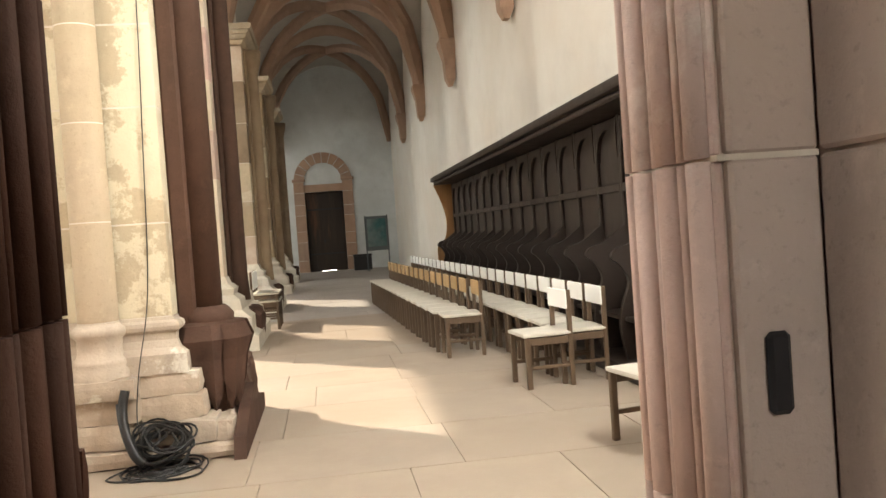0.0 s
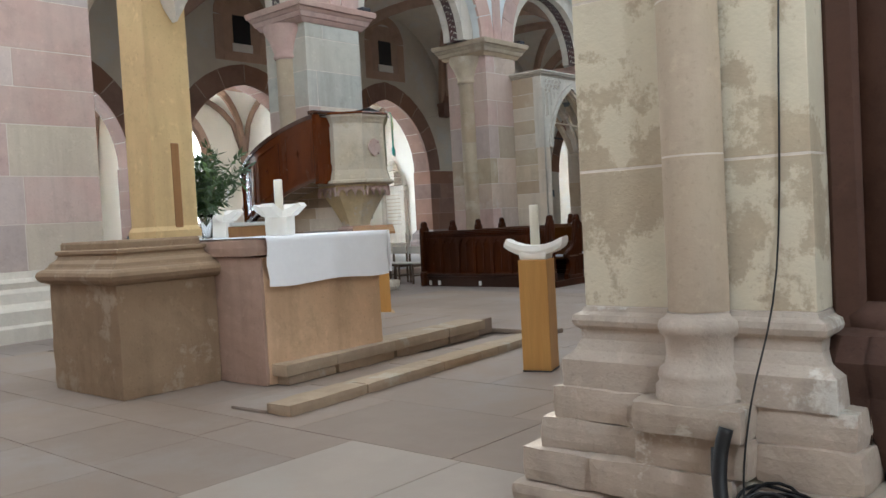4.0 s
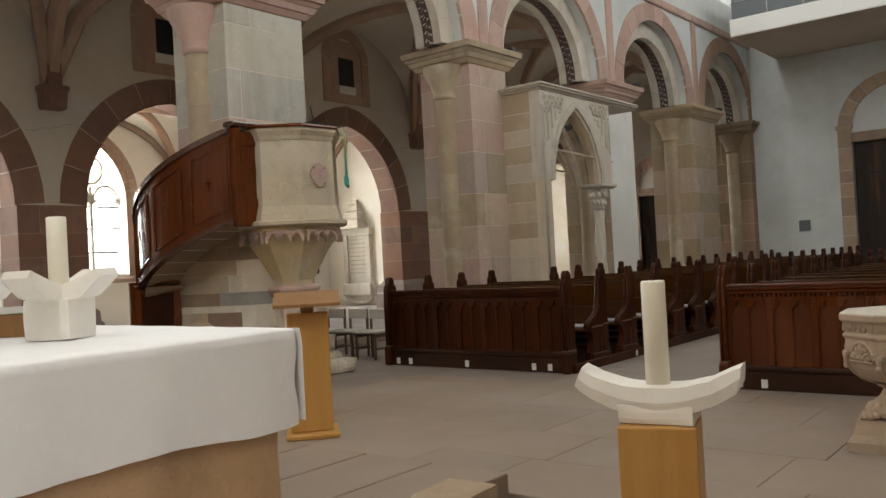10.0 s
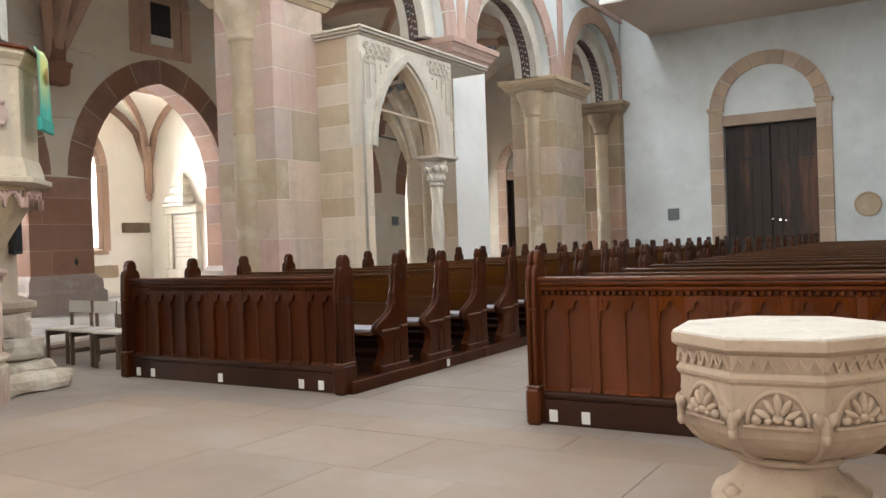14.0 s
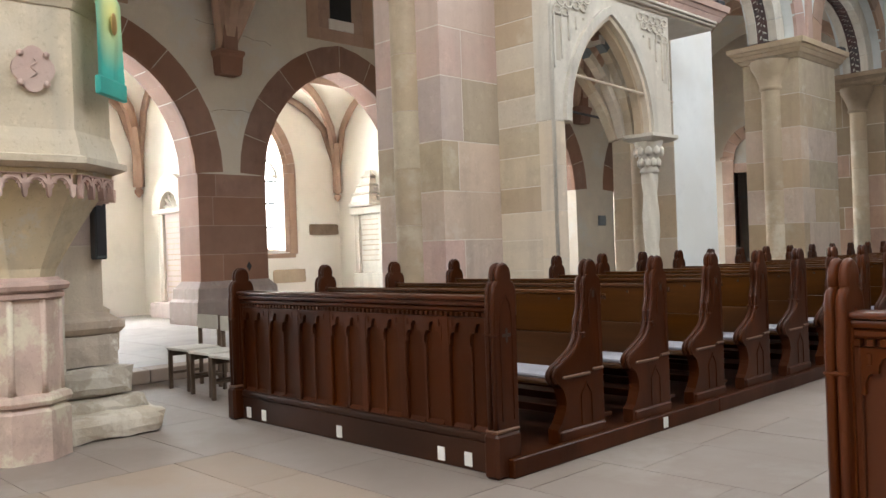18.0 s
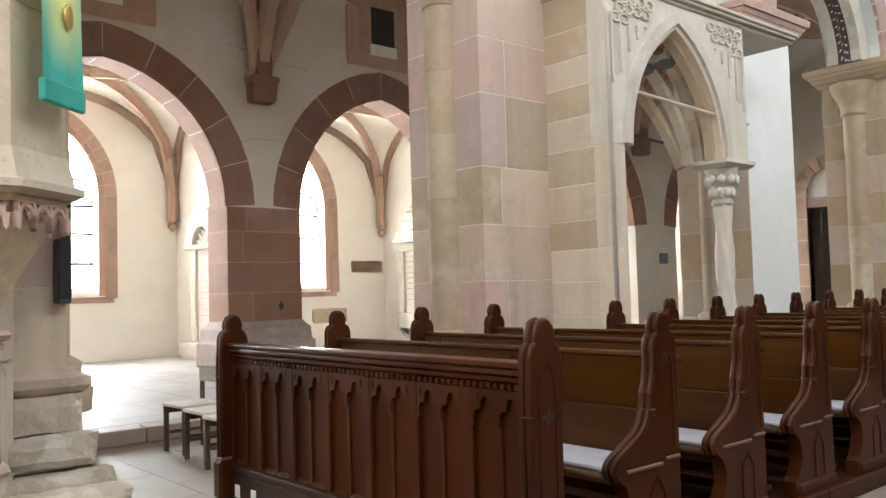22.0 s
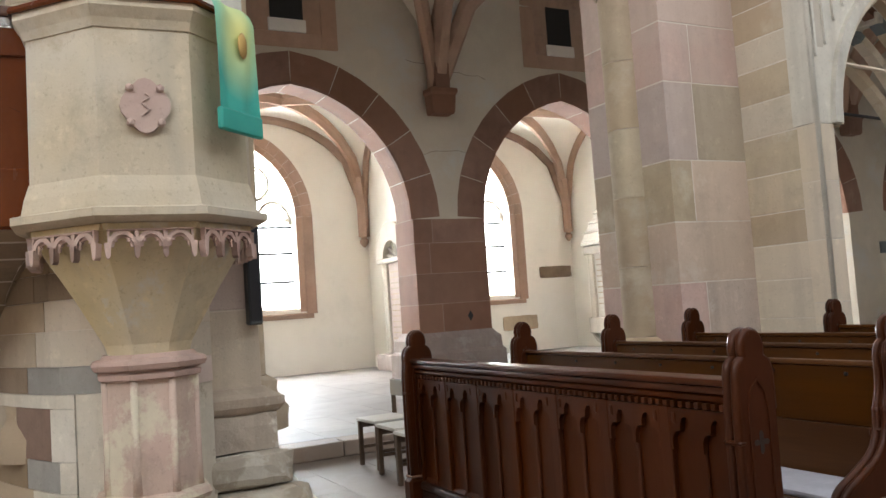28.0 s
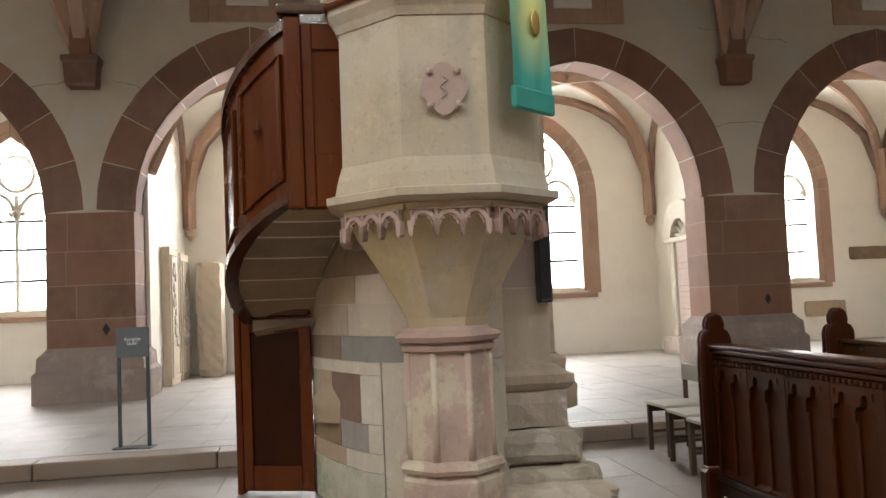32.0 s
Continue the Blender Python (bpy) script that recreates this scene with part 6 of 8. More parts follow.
for k in range(1, ROWS + 1):
    ya, yb = A_Y + k * PITCH, B_Y + k * PITCH
    short = 14.6 < ya
    bench(AX0 + (0.75 if short else 0), AX1, ya, "dark brown wooden pew with a thin grey seat cushion", "pews of the south block")
    bench(BX0, BX1 if yb < 12.1 else BX1 - 0.66, yb, "dark red-brown wooden pew with a polished top rail", "pews of the north block")
for x0, x1, y in ((AX0 - 0.02, AX1 + 0.04, A_Y), (BX0 - 0.04, BX1 + 0.02, B_Y)):
    d = tagged(thing("pew_platform", "low dark wooden platform under the pews", "platform", (0, 0, 0)), "", "", "", "")
    e = y + ROWS * PITCH + 0.4
    part("deck", cbox(x0 + 0.02, y - 0.02, 0.0, x1 - 0.02, e, PLINTH - 0.004, 0.004), PEW, d)
    for s, x in ((-1, x0), (1, x1)):
        q = y - 0.08
        while q < e:
            w = min(2.6, e - q)
            if s > 0 and x < -5 and q < 12.9 < q + w:
                part("paper_tag", cbox(x + 0.031, 12.84, 0.02, x + 0.036, 12.9, 0.1), PAPER, d, "small white paper tag")
            part("kerb", cbox(x - 0.03, q + 0.002, 0, x + 0.03, q + w - 0.002, PLINTH + 0.02, 0.008), PEW, d)
            q += w
rng = random.Random(3)


def pew_front(x0, x1, y, mat, label, tags, ledge=False):
    """The panelled front of a block of pews: end posts, moulded top with dentils, stiles and blind lancets."""
    p = thing("pew_screen", label, "pew front", (x0, y, 0))
    L = x1 - x0
    for x in (0.035, L - 0.035):
        e = part("end_post", prism(bmnew(), [(0.09, 0.1), (0.095, 1.1)] + [(a, b + 0.1) for a, b in curve_pts(FINIAL, 3)][1:-1] + [(-0.095, 1.1), (-0.1, 0.1)], "yz", x - 0.042, x + 0.042), mat, p, "end post with a trefoil finial")
        for s in (-1, 1):
            part("post_roll", tube(bmnew(), [(x + s * 0.022, -0.1, 0.28), (x + s * 0.022, -0.1, 1.0)] + [(x + s * 0.022, u, z + 0.1) for u, z in curve_pts(FINIAL[::-1], 3)] + [(x + s * 0.022, 0.093, 1.0)], 0.021, 7), mat, e, smooth=True)
            f = x + s * 0.042
            part("tracery", sweep(bmnew(), [(f, 0.055, 0.35), (f, 0.055, 1.0), (f, 0.04, 1.08), (f, 0.0, 1.13), (f, -0.04, 1.08), (f, -0.055, 1.0), (f, -0.055, 0.35)], 0.016, 0.014, up=(1, 0, 0)), mat, e)
            # the recess is only a dark plate, its shade put into the colour
            part("trefoil", prism(bmnew(), [((0.028 + 0.016 * math.cos(4 * t)) * math.cos(t), 0.88 + (0.03 + 0.018 * math.cos(4 * t)) * math.sin(t)) for t in [math.pi * i / 12 for i in range(24)]], "yz", min(f, f + s * 0.003), max(f, f + s * 0.003)), STALL, e, "dark trefoil plate in place of a recess")
        part("band", cbox(x - 0.046, -0.122, 0.875, x + 0.046, -0.08, 0.895, 0.008), mat, e)
        part("post_foot", cbox(x - 0.06, -0.14, 0.0, x + 0.06, 0.1, 0.28, 0.02), mat, e)
        part("foot_moulding", cbox(x - 0.054, -0.125, 0.281, x + 0.054, 0.095, 0.302, 0.007), PEW_DUST, e, "dusty moulding")
    part("panel_board", cbox(0.07, -0.01, 0.1, L - 0.07, 0.02, 1.08, 0.003), mat, p)
    part("base_rail", cbox(0.07, -0.05, 0.0, L - 0.07, 0.03, 0.2, 0.008), PEW_FOOT, p, "dark base rail")
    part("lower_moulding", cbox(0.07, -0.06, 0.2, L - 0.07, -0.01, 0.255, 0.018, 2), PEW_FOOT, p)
    part("cap_rail", cbox(0.07, -0.075, 1.095, L - 0.07, 0.06, 1.125, 0.012, 2), mat, p)
    part("cap_rail", cbox(0.07, -0.06, 1.06, L - 0.07, 0.03, 1.093, 0.012, 2), mat, p)
    part("cap_rail", cbox(0.07, -0.045, 1.02, L - 0.07, 0.03, 1.058, 0.01), mat, p)
    n = int((L - 0.14) / 0.048)
    me = mesh_only("dentil", cbox(-0.013, -0.02, -0.014, 0.013, 0.02, 0.014, 0.003), mat)
    for k in range(n):
        piece("dentil", me, p, pose(0.07 + (L - 0.14) * (k + 0.5) / n, -0.032, 1.004))
    bays = 7
    w = (L - 0.14) / bays
    for k in range(bays + 1):
        x = 0.07 + w * k
        part("stile", cbox(max(0.07, x - 0.035), -0.042, 0.256, min(L - 0.07, x + 0.035), -0.008, 0.99, 0.006), mat, p)
    for k in range(bays):
        x = 0.07 + w * (k + 0.5)
        q = (w - 0.07) / 4
        part("lancet_mullion", cbox(x - 0.013, -0.026, 0.256, x + 0.013, -0.009, 0.84, 0.005), mat, p)
        for s in (-1, 1):
            c = x + s * q
            arch = [(c - q, 0.80), (c - 0.87 * q, 0.80)]
            arch += [(c - 0.47 * q - 0.4 * q * math.cos(t), 0.84 + 0.5 * q * math.sin(t)) for t in [math.pi * i / 10 for i in range(7)]]
            arch += [(c - 0.34 * q * math.cos(t), 0.895 + 0.6 * q * math.sin(t)) for t in [math.pi * i / 6 for i in range(7)]]
            arch += [(2 * c - u, z) for u, z in arch[8::-1]]
            head = part("lancet_head", prism(bmnew(), arch + [(c + q, 0.985), (c - q, 0.985)], "xz", -0.038, -0.009), mat, p)
            part("carved_leaf", worn(c - 0.012 + s * q * 0.72, -0.044, 0.915, c + 0.012 + s * q * 0.72, -0.03, 0.965, 0.006, 0.003, 2, 0.02), mat, head)
        for s in (-1, 1):
            part("panel_sill", prism(bmnew(), [(-0.034, 0.256), (-0.034, 0.262), (-0.01, 0.285), (-0.01, 0.256)], "yz", x + s * q - q * 0.85, x + s * q + q * 0.85), mat, p)
    if ledge:
        part("book_ledge", prism(bmnew(), [(0.062, 1.09), (0.062, 1.065), (0.36, 1.03), (0.362, 1.053)], "yz", 0.08, L - 0.08), PEW_LEDGE, p, "sloping polished book ledge")
    for f in tags:
        x = L * f
        part("paper_tag", cbox(x - 0.033, -0.056, 0.025, x + 0.033, -0.0505, 0.115), PAPER, p, "small white paper tag")
    return p


pew_front(AX0, AX1, A_Y - 0.04, PEW, "dark carved wooden pew front with blind lancets", (0.06, 0.136, 0.47, 0.823, 0.902))
pew_front(BX0, BX1, B_Y - 0.05, PEW_RED, "reddish carved wooden pew front with blind lancets", (0.052, 0.132, 0.844, 0.923), True)


# ---- chairs ----
def chair(loc, rz, label, group, back=SEAT_OAK):
    p = thing("chair", label, "chair", loc, group, rz=rz)
    for sx in (-1, 1):
        part("leg", cbox(sx * 0.2 - 0.018, -0.21, 0, sx * 0.2 + 0.018, -0.165, 0.43, 0.006), CHAIR_WOOD, p)
        part("leg", cbox(sx * 0.2 - 0.018, 0.17, 0, sx * 0.2 + 0.018, 0.21, 0.8, 0.006), CHAIR_WOOD, p)
        part("stretcher", cbox(sx * 0.2 - 0.012, -0.17, 0.16, sx * 0.2 + 0.012, 0.17, 0.19, 0.004), CHAIR_WOOD, p)
        part("apron", cbox(sx * 0.2 - 0.012, -0.17, 0.36, sx * 0.2 + 0.012, 0.17, 0.42, 0.004), CHAIR_WOOD, p)
    part("seat", cbox(-0.22, -0.225, 0.43, 0.22, 0.2, 0.462, 0.014, 2), SEAT_PALE, p)
    part("backrest", cbox(-0.215, 0.16, 0.64, 0.215, 0.185, 0.8, 0.012, 2), back, p)
    return p


c1 = chair((-10.68, 11.68, 0), 0, "dark wooden chair with a pale seat near the pulpit", "chairs by the pulpit", SEAT_PALE)
for x, y in ((-11.27, 11.73), (-10.12, 11.62)):
    copy_thing(c1, pose(x, y, 0, 0, 0, 2))
c2 = chair((3.75, 4.9, 0), 90, "wooden chair with a pale seat and oak back", "chairs in the aisle row")
c2.matrix_basis = pose(3.75, 4.95, 0, 0, 0, -90)
for k in range(1, 16):
    copy_thing(c2, pose(3.72 - 0.022 * k, 4.95 + k * 0.5, 0, 0, 0, -90))
c3 = chair((4.45, 3.0, 0), -90, "wooden chair with pale seat and white back before the stalls", "chairs along the stalls", WHITE_PAINT)
for k in range(1, 26):
    copy_thing(c3, pose(4.45 - 0.012 * k, 3.0 + k * 0.5, 0, 0, 0, -90))
copy_thing(c3, pose(4.1, 2.9, 0, 0, 0, -85))
copy_thing(c3, pose(4.25, 0.75, 0, 0, 0, -80))
for y in (9.4, 9.85):
    copy_thing(c3, pose(1.35, y, 0, 0, 0, 90))
    copy_thing(c3, pose(1.35, y, 0.12, 0, 0, 90))

# ---- choir stalls on the aisle wall ----
stalls = thing("choir_stalls", "nearly black carved wooden choir stalls along the aisle wall", "choir stalls", (RX, 0, 0))
S0, S1 = 2.3, 14.3
part("back_panel", cbox(-0.06, S0, 0.1, 0.0, S1, 2.36, 0.01), STALL, stalls)
part("canopy", cbox(-0.5, S0, 2.36, 0.0, S1, 2.42, 0.02), STALL, stalls)
part("canopy_moulding", cbox(-0.56, S0 - 0.03, 2.42, 0.0, S1 + 0.03, 2.52, 0.03, 2), STALL, stalls)
part("base", cbox(-0.55, S0, 0, 0, S1, 0.12, 0.01), STALL, stalls)
part("end_panel", prism(bmnew(), [(-0.5, 0.0), (-0.5, 0.95)] + curve_pts([(-0.46, 1.05), (-0.3, 1.2), (-0.26, 1.6), (-0.36, 2.0), (-0.5, 2.36)], 4) + [(0.0, 2.36), (0.0, 0.0)], "xz", S1, S1 + 0.06), OAK_DARK, stalls, "brown curved end panel")
n = 17
arm = mesh_only("divider", prism(bmnew(), [(-0.06, 0.1), (-0.06, 1.35)] + curve_pts([(-0.1, 1.3), (-0.3, 1.15), (-0.45, 1.1), (-0.5, 1.02), (-0.42, 0.95), (-0.35, 0.8), (-0.42, 0.6), (-0.45, 0.4), (-0.4, 0.1)], 4), "xz", -0.03, 0.03), STALL)
seat_me = mesh_only("stall_seat", cbox(-0.42, 0.04, 0.46, -0.06, (S1 - S0) / n - 0.04, 0.5, 0.01), STALL)
post_me = mesh_only("stall_post", cbox(-0.1, -0.03, 1.3, -0.06, 0.03, 2.36, 0.008), STALL)
rail_me = mesh_only("stall_rail", cbox(-0.1, 0.03, 1.62, -0.06, (S1 - S0) / n - 0.03, 1.7, 0.008), STALL)
bm = bmnew()
q = arc_round((S1 - S0) / n / 2, (S1 - S0) / n / 2 - 0.05, 1.95, 10)
prism(bm, q + [(q[-1][0], 2.34), (q[0][0], 2.34)], "yz", -0.1, -0.06)
head_me = mesh_only("stall_arch", bm, STALL)
for k in range(n + 1):
    y = S0 + (S1 - S0) * k / n
    piece("divider", arm, stalls, pose(0, y, 0))
    piece("stall_post", post_me, stalls, pose(0, y, 0))
    if k < n:
        piece("stall_seat", seat_me, stalls, pose(0, y, 0))
        piece("stall_rail", rail_me, stalls, pose(0, y, 0))
        piece("stall_arch", head_me, stalls, pose(0, y, 0))

# ---- pulpit ----
PC = (-9.33, 9.31)
T = math.pi / 8 + math.radians(-4)
pul = thing("pulpit", "octagonal tan stone pulpit on a pink fluted column", "pulpit", (*PC, 0))
part("column_foot", ngon_stack(bmnew(), [(0.35, 0), (0.35, 0.36), (0.31, 0.4)], 8, T), STONE_COLUMN, pul)
part("column_ring", ngon_stack(bmnew(), [(0.3, 0.4), (0.35, 0.41), (0.365, 0.44), (0.35, 0.475), (0.3, 0.49)], 8, T), STONE_COLUMN, pul, "worn roll ring")
part("column", ngon_stack(bmnew(), [(0.3, 0.49), (0.295, 0.7), (0.29, 1.2)], 8, T), STONE_COLUMN, pul)
for k in range(8):
    a = T + k * math.pi / 4
    part("column_shaft", lathe(bmnew(), [(0.03, 0.49), (0.024, 0.62), (0.024, 1.2)], 8, 0.284 * math.cos(a), 0.284 * math.sin(a)), STONE_COLUMN, pul, smooth=True)
part("column_ring", ngon_stack(bmnew(), [(0.29, 1.17), (0.325, 1.18), (0.33, 1.21), (0.31, 1.225), (0.355, 1.24), (0.37, 1.27), (0.355, 1.295), (0.31, 1.305), (0.29, 1.33)], 8, T), STONE_ARCH, pul, "pink stone ring moulding")
fun = part("funnel", ngon_stack(bmnew(), [(0.26, 1.32), (0.28, 1.39), (0.36, 1.53), (0.46, 1.7), (0.55, 1.84), (0.62, 1.94), (0.655, 2.02), (0.66, 2.09)], 8, T), STONE_FUNNEL, pul, "tan weathered funnel with flat facets")
part("rim", ngon_stack(bmnew(), [(0.72, 2.09), (0.8, 2.12), (0.8, 2.165), (0.74, 2.18), (0.72, 2.27), (0.69, 2.36)], 8, T), STONE_BASKET, pul)
part("basket", ngon_stack(bmnew(), [(0.685, 2.36), (0.68, 3.22)], 8, T), STONE_BASKET, pul)
part("top_moulding", ngon_stack(bmnew(), [(0.69, 3.22), (0.71, 3.27), (0.75, 3.33), (0.75, 3.37)], 8, T), STONE_BASKET, pul)
part("top_board", ngon_stack(bmnew(), [(0.77, 3.37), (0.78, 3.385), (0.77, 3.41)], 8, T), PULPIT_WOOD, pul)
for k in range(8):
    a = T + math.pi / 8 + k * math.pi / 4
    ap = 0.68 * math.cos(math.pi / 8)
    bm = bmnew()
    for j in range(3):
        x = (j - 1) * 0.155
        sweep(bm, [(x - 0.07 * math.cos(t), 0.0, 1.95 + 0.082 * math.sin(t)) for t in [math.pi * i / 12 for i in range(13)]], 0.026, 0.026, up=(0, 1, 0))
        sweep(bm, [(x - 0.052 * math.cos(t), 0.012, 1.95 + 0.062 * math.sin(t)) for t in [math.pi * i / 12 for i in range(13)]], 0.016, 0.014, up=(0, 1, 0))
        for s in (-1, 1):
            prism(bm, [(x + s * 0.052, 1.985), (x + s * 0.038, 2.005), (x + s * 0.02, 1.978)], "xz", -0.004, 0.014)
            prism(bm, [(x + s * 0.0775, 2.045), (x + s * 0.062, 2.045), (x + s * 0.07, 1.99), (x + s * 0.0775, 1.985)], "xz", -0.014, 0.02)
            q = x + s * 0.0775
            prism(bm, [(q - 0.02, 1.975), (q + 0.02, 1.975), (q + 0.012, 1.895), (q, 1.88), (q - 0.012, 1.895)], "xz", -0.024, 0.02)
        prism(bm, [(x - 0.02, 2.045), (x + 0.02, 2.045), (x, 2.02)], "xz", -0.01, 0.02)
    box(bm, -0.235, -0.02, 2.04, 0.235, 0.02, 2.052, 0.004)
    part("frieze_band", prism(bmnew(), [(-0.25, 2.05), (0.25, 2.05), (0.26, 2.088), (-0.26, 2.088)], "xz", -0.01, 0.05), STONE_FUNNEL, pul).matrix_basis = pose((ap + 0.0) * math.cos(a), (ap + 0.0) * math.sin(a), 0, 0, 0, math.degrees(a) + 90)
    ob = part("arch_frieze", bm, STONE_PINK, pul, "pink pendant arch frieze")
    ob.matrix_basis = pose((ap + 0.015) * math.cos(a), (ap + 0.015) * math.sin(a), 0, 0, 0, math.degrees(a) + 90)
a = T - math.pi / 8
ap = 0.68 * math.cos(math.pi / 8)
bm = bmnew()
q = [(0.13 * math.cos(t) * (1 + 0.08 * math.cos(4 * t)), 0.15 * math.sin(t) * (1 + 0.08 * math.cos(4 * t))) for t in [2 * math.pi * i / 24 for i in range(24)]]
prism(bm, q, "xz", -0.03, 0.01)
for t in (0.8, 2.34, 3.94, 5.48):
    bmesh.ops.create_icosphere(bm, subdivisions=1, radius=0.028, matrix=Matrix.Translation((0.12 * math.cos(t), -0.03, 0.14 * math.sin(t))))
tube(bm, [(0.02 * math.sin(i), -0.035, 0.07 - i * 0.012) for i in range(12)], 0.006, 5)
med = part("medallion", bm, STONE_PINK, pul, "pink scrolled stone shield")
med.matrix_basis = pose((ap + 0.005) * math.cos(a), (ap + 0.005) * math.sin(a), 2.76, 0, 0, math.degrees(a) + 90)

# banner over the pulpit rim
ban = thing("banner", "green silk cloth with a yellow painted ray hanging on the pulpit", "banner", (*PC, 0))
a = T + math.pi / 8


def painted(name):
    """Silk in turquoise that turns to yellow towards its upper middle."""
    m = material(name, (0.05, 0.42, 0.34), 0.5, 0.2, 6, 0.1, (0.03, 0.30, 0.26), stain=0)
    t = m.node_tree
    b = t.nodes["Principled BSDF"]
    old = b.inputs["Base Color"].links[0].from_socket
    tc = t.nodes.new("ShaderNodeTexCoord")
    gr = t.nodes.new("ShaderNodeTexGradient")
    gr.gradient_type = "SPHERICAL"
    mp = t.nodes.new("ShaderNodeMapping")
    mp.inputs["Location"].default_value = (-0.1, 0, -7.2)
    mp.inputs["Scale"].default_value = (3.4, 1, 2.2)
    t.links.new(tc.outputs["Object"], mp.inputs[0])
    t.links.new(mp.outputs[0], gr.inputs[0])
    mx = t.nodes.new("ShaderNodeMix")
    mx.data_type = "RGBA"
    t.links.new(gr.outputs[1], mx.inputs[0])
    t.links.new(old, mx.inputs[6])
    mx.inputs[7].default_value = (0.75, 0.72, 0.25, 1)
    t.links.new(mx.outputs[2], b.inputs["Base Color"])
    return m


SILK = painted("silk")
bm = bmnew()
g = [[bm.verts.new((-0.21 + 0.42 * i / 10, -0.02 - 0.012 * math.sin(i * 1.1 + j * 0.2) - (0.03 if j else 0), 3.43 - j * 0.067)) for j in range(13)] for i in range(11)]
for i in range(10):
    for j in range(12):
        bm.faces.new((g[i][j], g[i + 1][j], g[i + 1][j + 1], g[i][j + 1]))
sheet = part("sheet", bm, SILK, ban, smooth=True)
sheet.matrix_basis = pose(0.735 * math.cos(a), 0.735 * math.sin(a), 0, 0, 0, math.degrees(a) + 90)

em = bmnew()
bmesh.ops.create_icosphere(em, subdivisions=2, radius=1, matrix=Matrix.Translation((0.03, -0.072, 3.18)) @ Matrix.Diagonal((0.05, 0.004, 0.085, 1)))
o = part("emblem", em, BRASS, ban, "small golden oval painted on the silk", smooth=True)
o.matrix_basis = sheet.matrix_basis
HEM = material("silk_hem", (0.035, 0.36, 0.30), 0.5, 0.2, 6, 0.1, stain=0)
o = part("hem", cbox(-0.212, -0.072, 2.625, 0.212, -0.03, 2.76, 0.01), HEM, ban, "darker green woven hem")
o.matrix_basis = sheet.matrix_basis

mic = thing("lectern_microphone", "black gooseneck microphone on the pulpit desk", "microphone", (PC[0] + 0.2, PC[1] + 0.35, 3.41))
part("desk", prism(bmnew(), [(-0.2, 0), (0.2, 0.0), (0.2, 0.03), (-0.2, 0.12)], "yz", -0.2, 0.2), BLACK, mic)
part("gooseneck", tube(bmnew(), [(0, 0, 0.1), (0.0, -0.05, 0.25), (0.05, -0.12, 0.34)], 0.006, 6), BLACK, mic)

# stair round the pier
st = thing("pulpit_stair", "curved stair with a polished red-brown panelled balustrade", "stair", (-10.35, 9.17, 0))
RS = 1.32


def helix(t, r, dz=0.0):
    """A point on the stair's outer line; t = 0 at the pulpit, 1 at its foot."""
    ang = math.radians(-38 - 128 * t)
    return (r * math.cos(ang), r * math.sin(ang), 2.2 - 1.55 * t ** 1.15 + dz)


N = 24
bm = bmnew()
ring = []
for k in range(N + 1):
    t = k / N
    ring.append([bm.verts.new(helix(t, RS + o, dz)) for o, dz in ((0.03, 0.0), (0.03, 1.12), (-0.03, 1.12), (-0.03, 0.0))])
for p0, p1 in zip(ring, ring[1:]):
    for q in range(4):
        bm.faces.new((p0[q], p1[q], p1[(q + 1) % 4], p0[(q + 1) % 4]))
bm.faces.new(ring[0])
bm.faces.new(ring[-1][::-1])
part("balustrade", bm, PULPIT_WOOD, st, smooth=False)
part("handrail", sweep(bmnew(), [helix(k / N, RS, 1.15) for k in range(N + 1)], 0.13, 0.07), PEW_LEDGE, st, "dark moulded handrail")
part("foot_rail", sweep(bmnew(), [helix(k / N, RS + 0.02, 0.0) for k in range(N + 1)], 0.1, 0.055), PEW_LEDGE, st)
for k in range(5):
    t0, t1 = (k + 0.12) / 5, (k + 0.88) / 5
    pts = [helix(t0 + (t1 - t0) * i / 6, RS + 0.035, 0.16) for i in range(7)] + [helix(t1 + (t0 - t1) * i / 6, RS + 0.035, 0.98) for i in range(7)]
    fr = part("panel_frame", sweep(bmnew(), pts + [pts[0]], 0.03, 0.03, up=(0.3, 0.2, 0.9)), PULPIT_WOOD, st)
    c = helix((t0 + t1) / 2, RS + 0.045, 0.6)
    bm = bmnew()
    ang = math.radians(-38 - 128 * (t0 + t1) / 2)
    tan, out = Vector((-math.sin(ang), math.cos(ang), 0)), Vector((math.cos(ang), math.sin(ang), 0))
    rim_pts = []
    for i in range(8):
        q = i * math.pi / 4
        rad = (0.018 if i % 2 else (0.13 if i == 6 else 0.08 if i == 2 else 0.06))
        rim_pts.append(bm.verts.new(Vector(c) + tan * rad * math.cos(q) + Vector((0, 0, rad * math.sin(q)))))
    tip = bm.verts.new(Vector(c) + out * 0.022)
    for i in range(8):
        bm.faces.new((rim_pts[i], rim_pts[(i + 1) % 8], tip))
    bm.faces.new(rim_pts[::-1])
    part("star_ornament", bm, PULPIT_WOOD, fr, "carved four-pointed star")
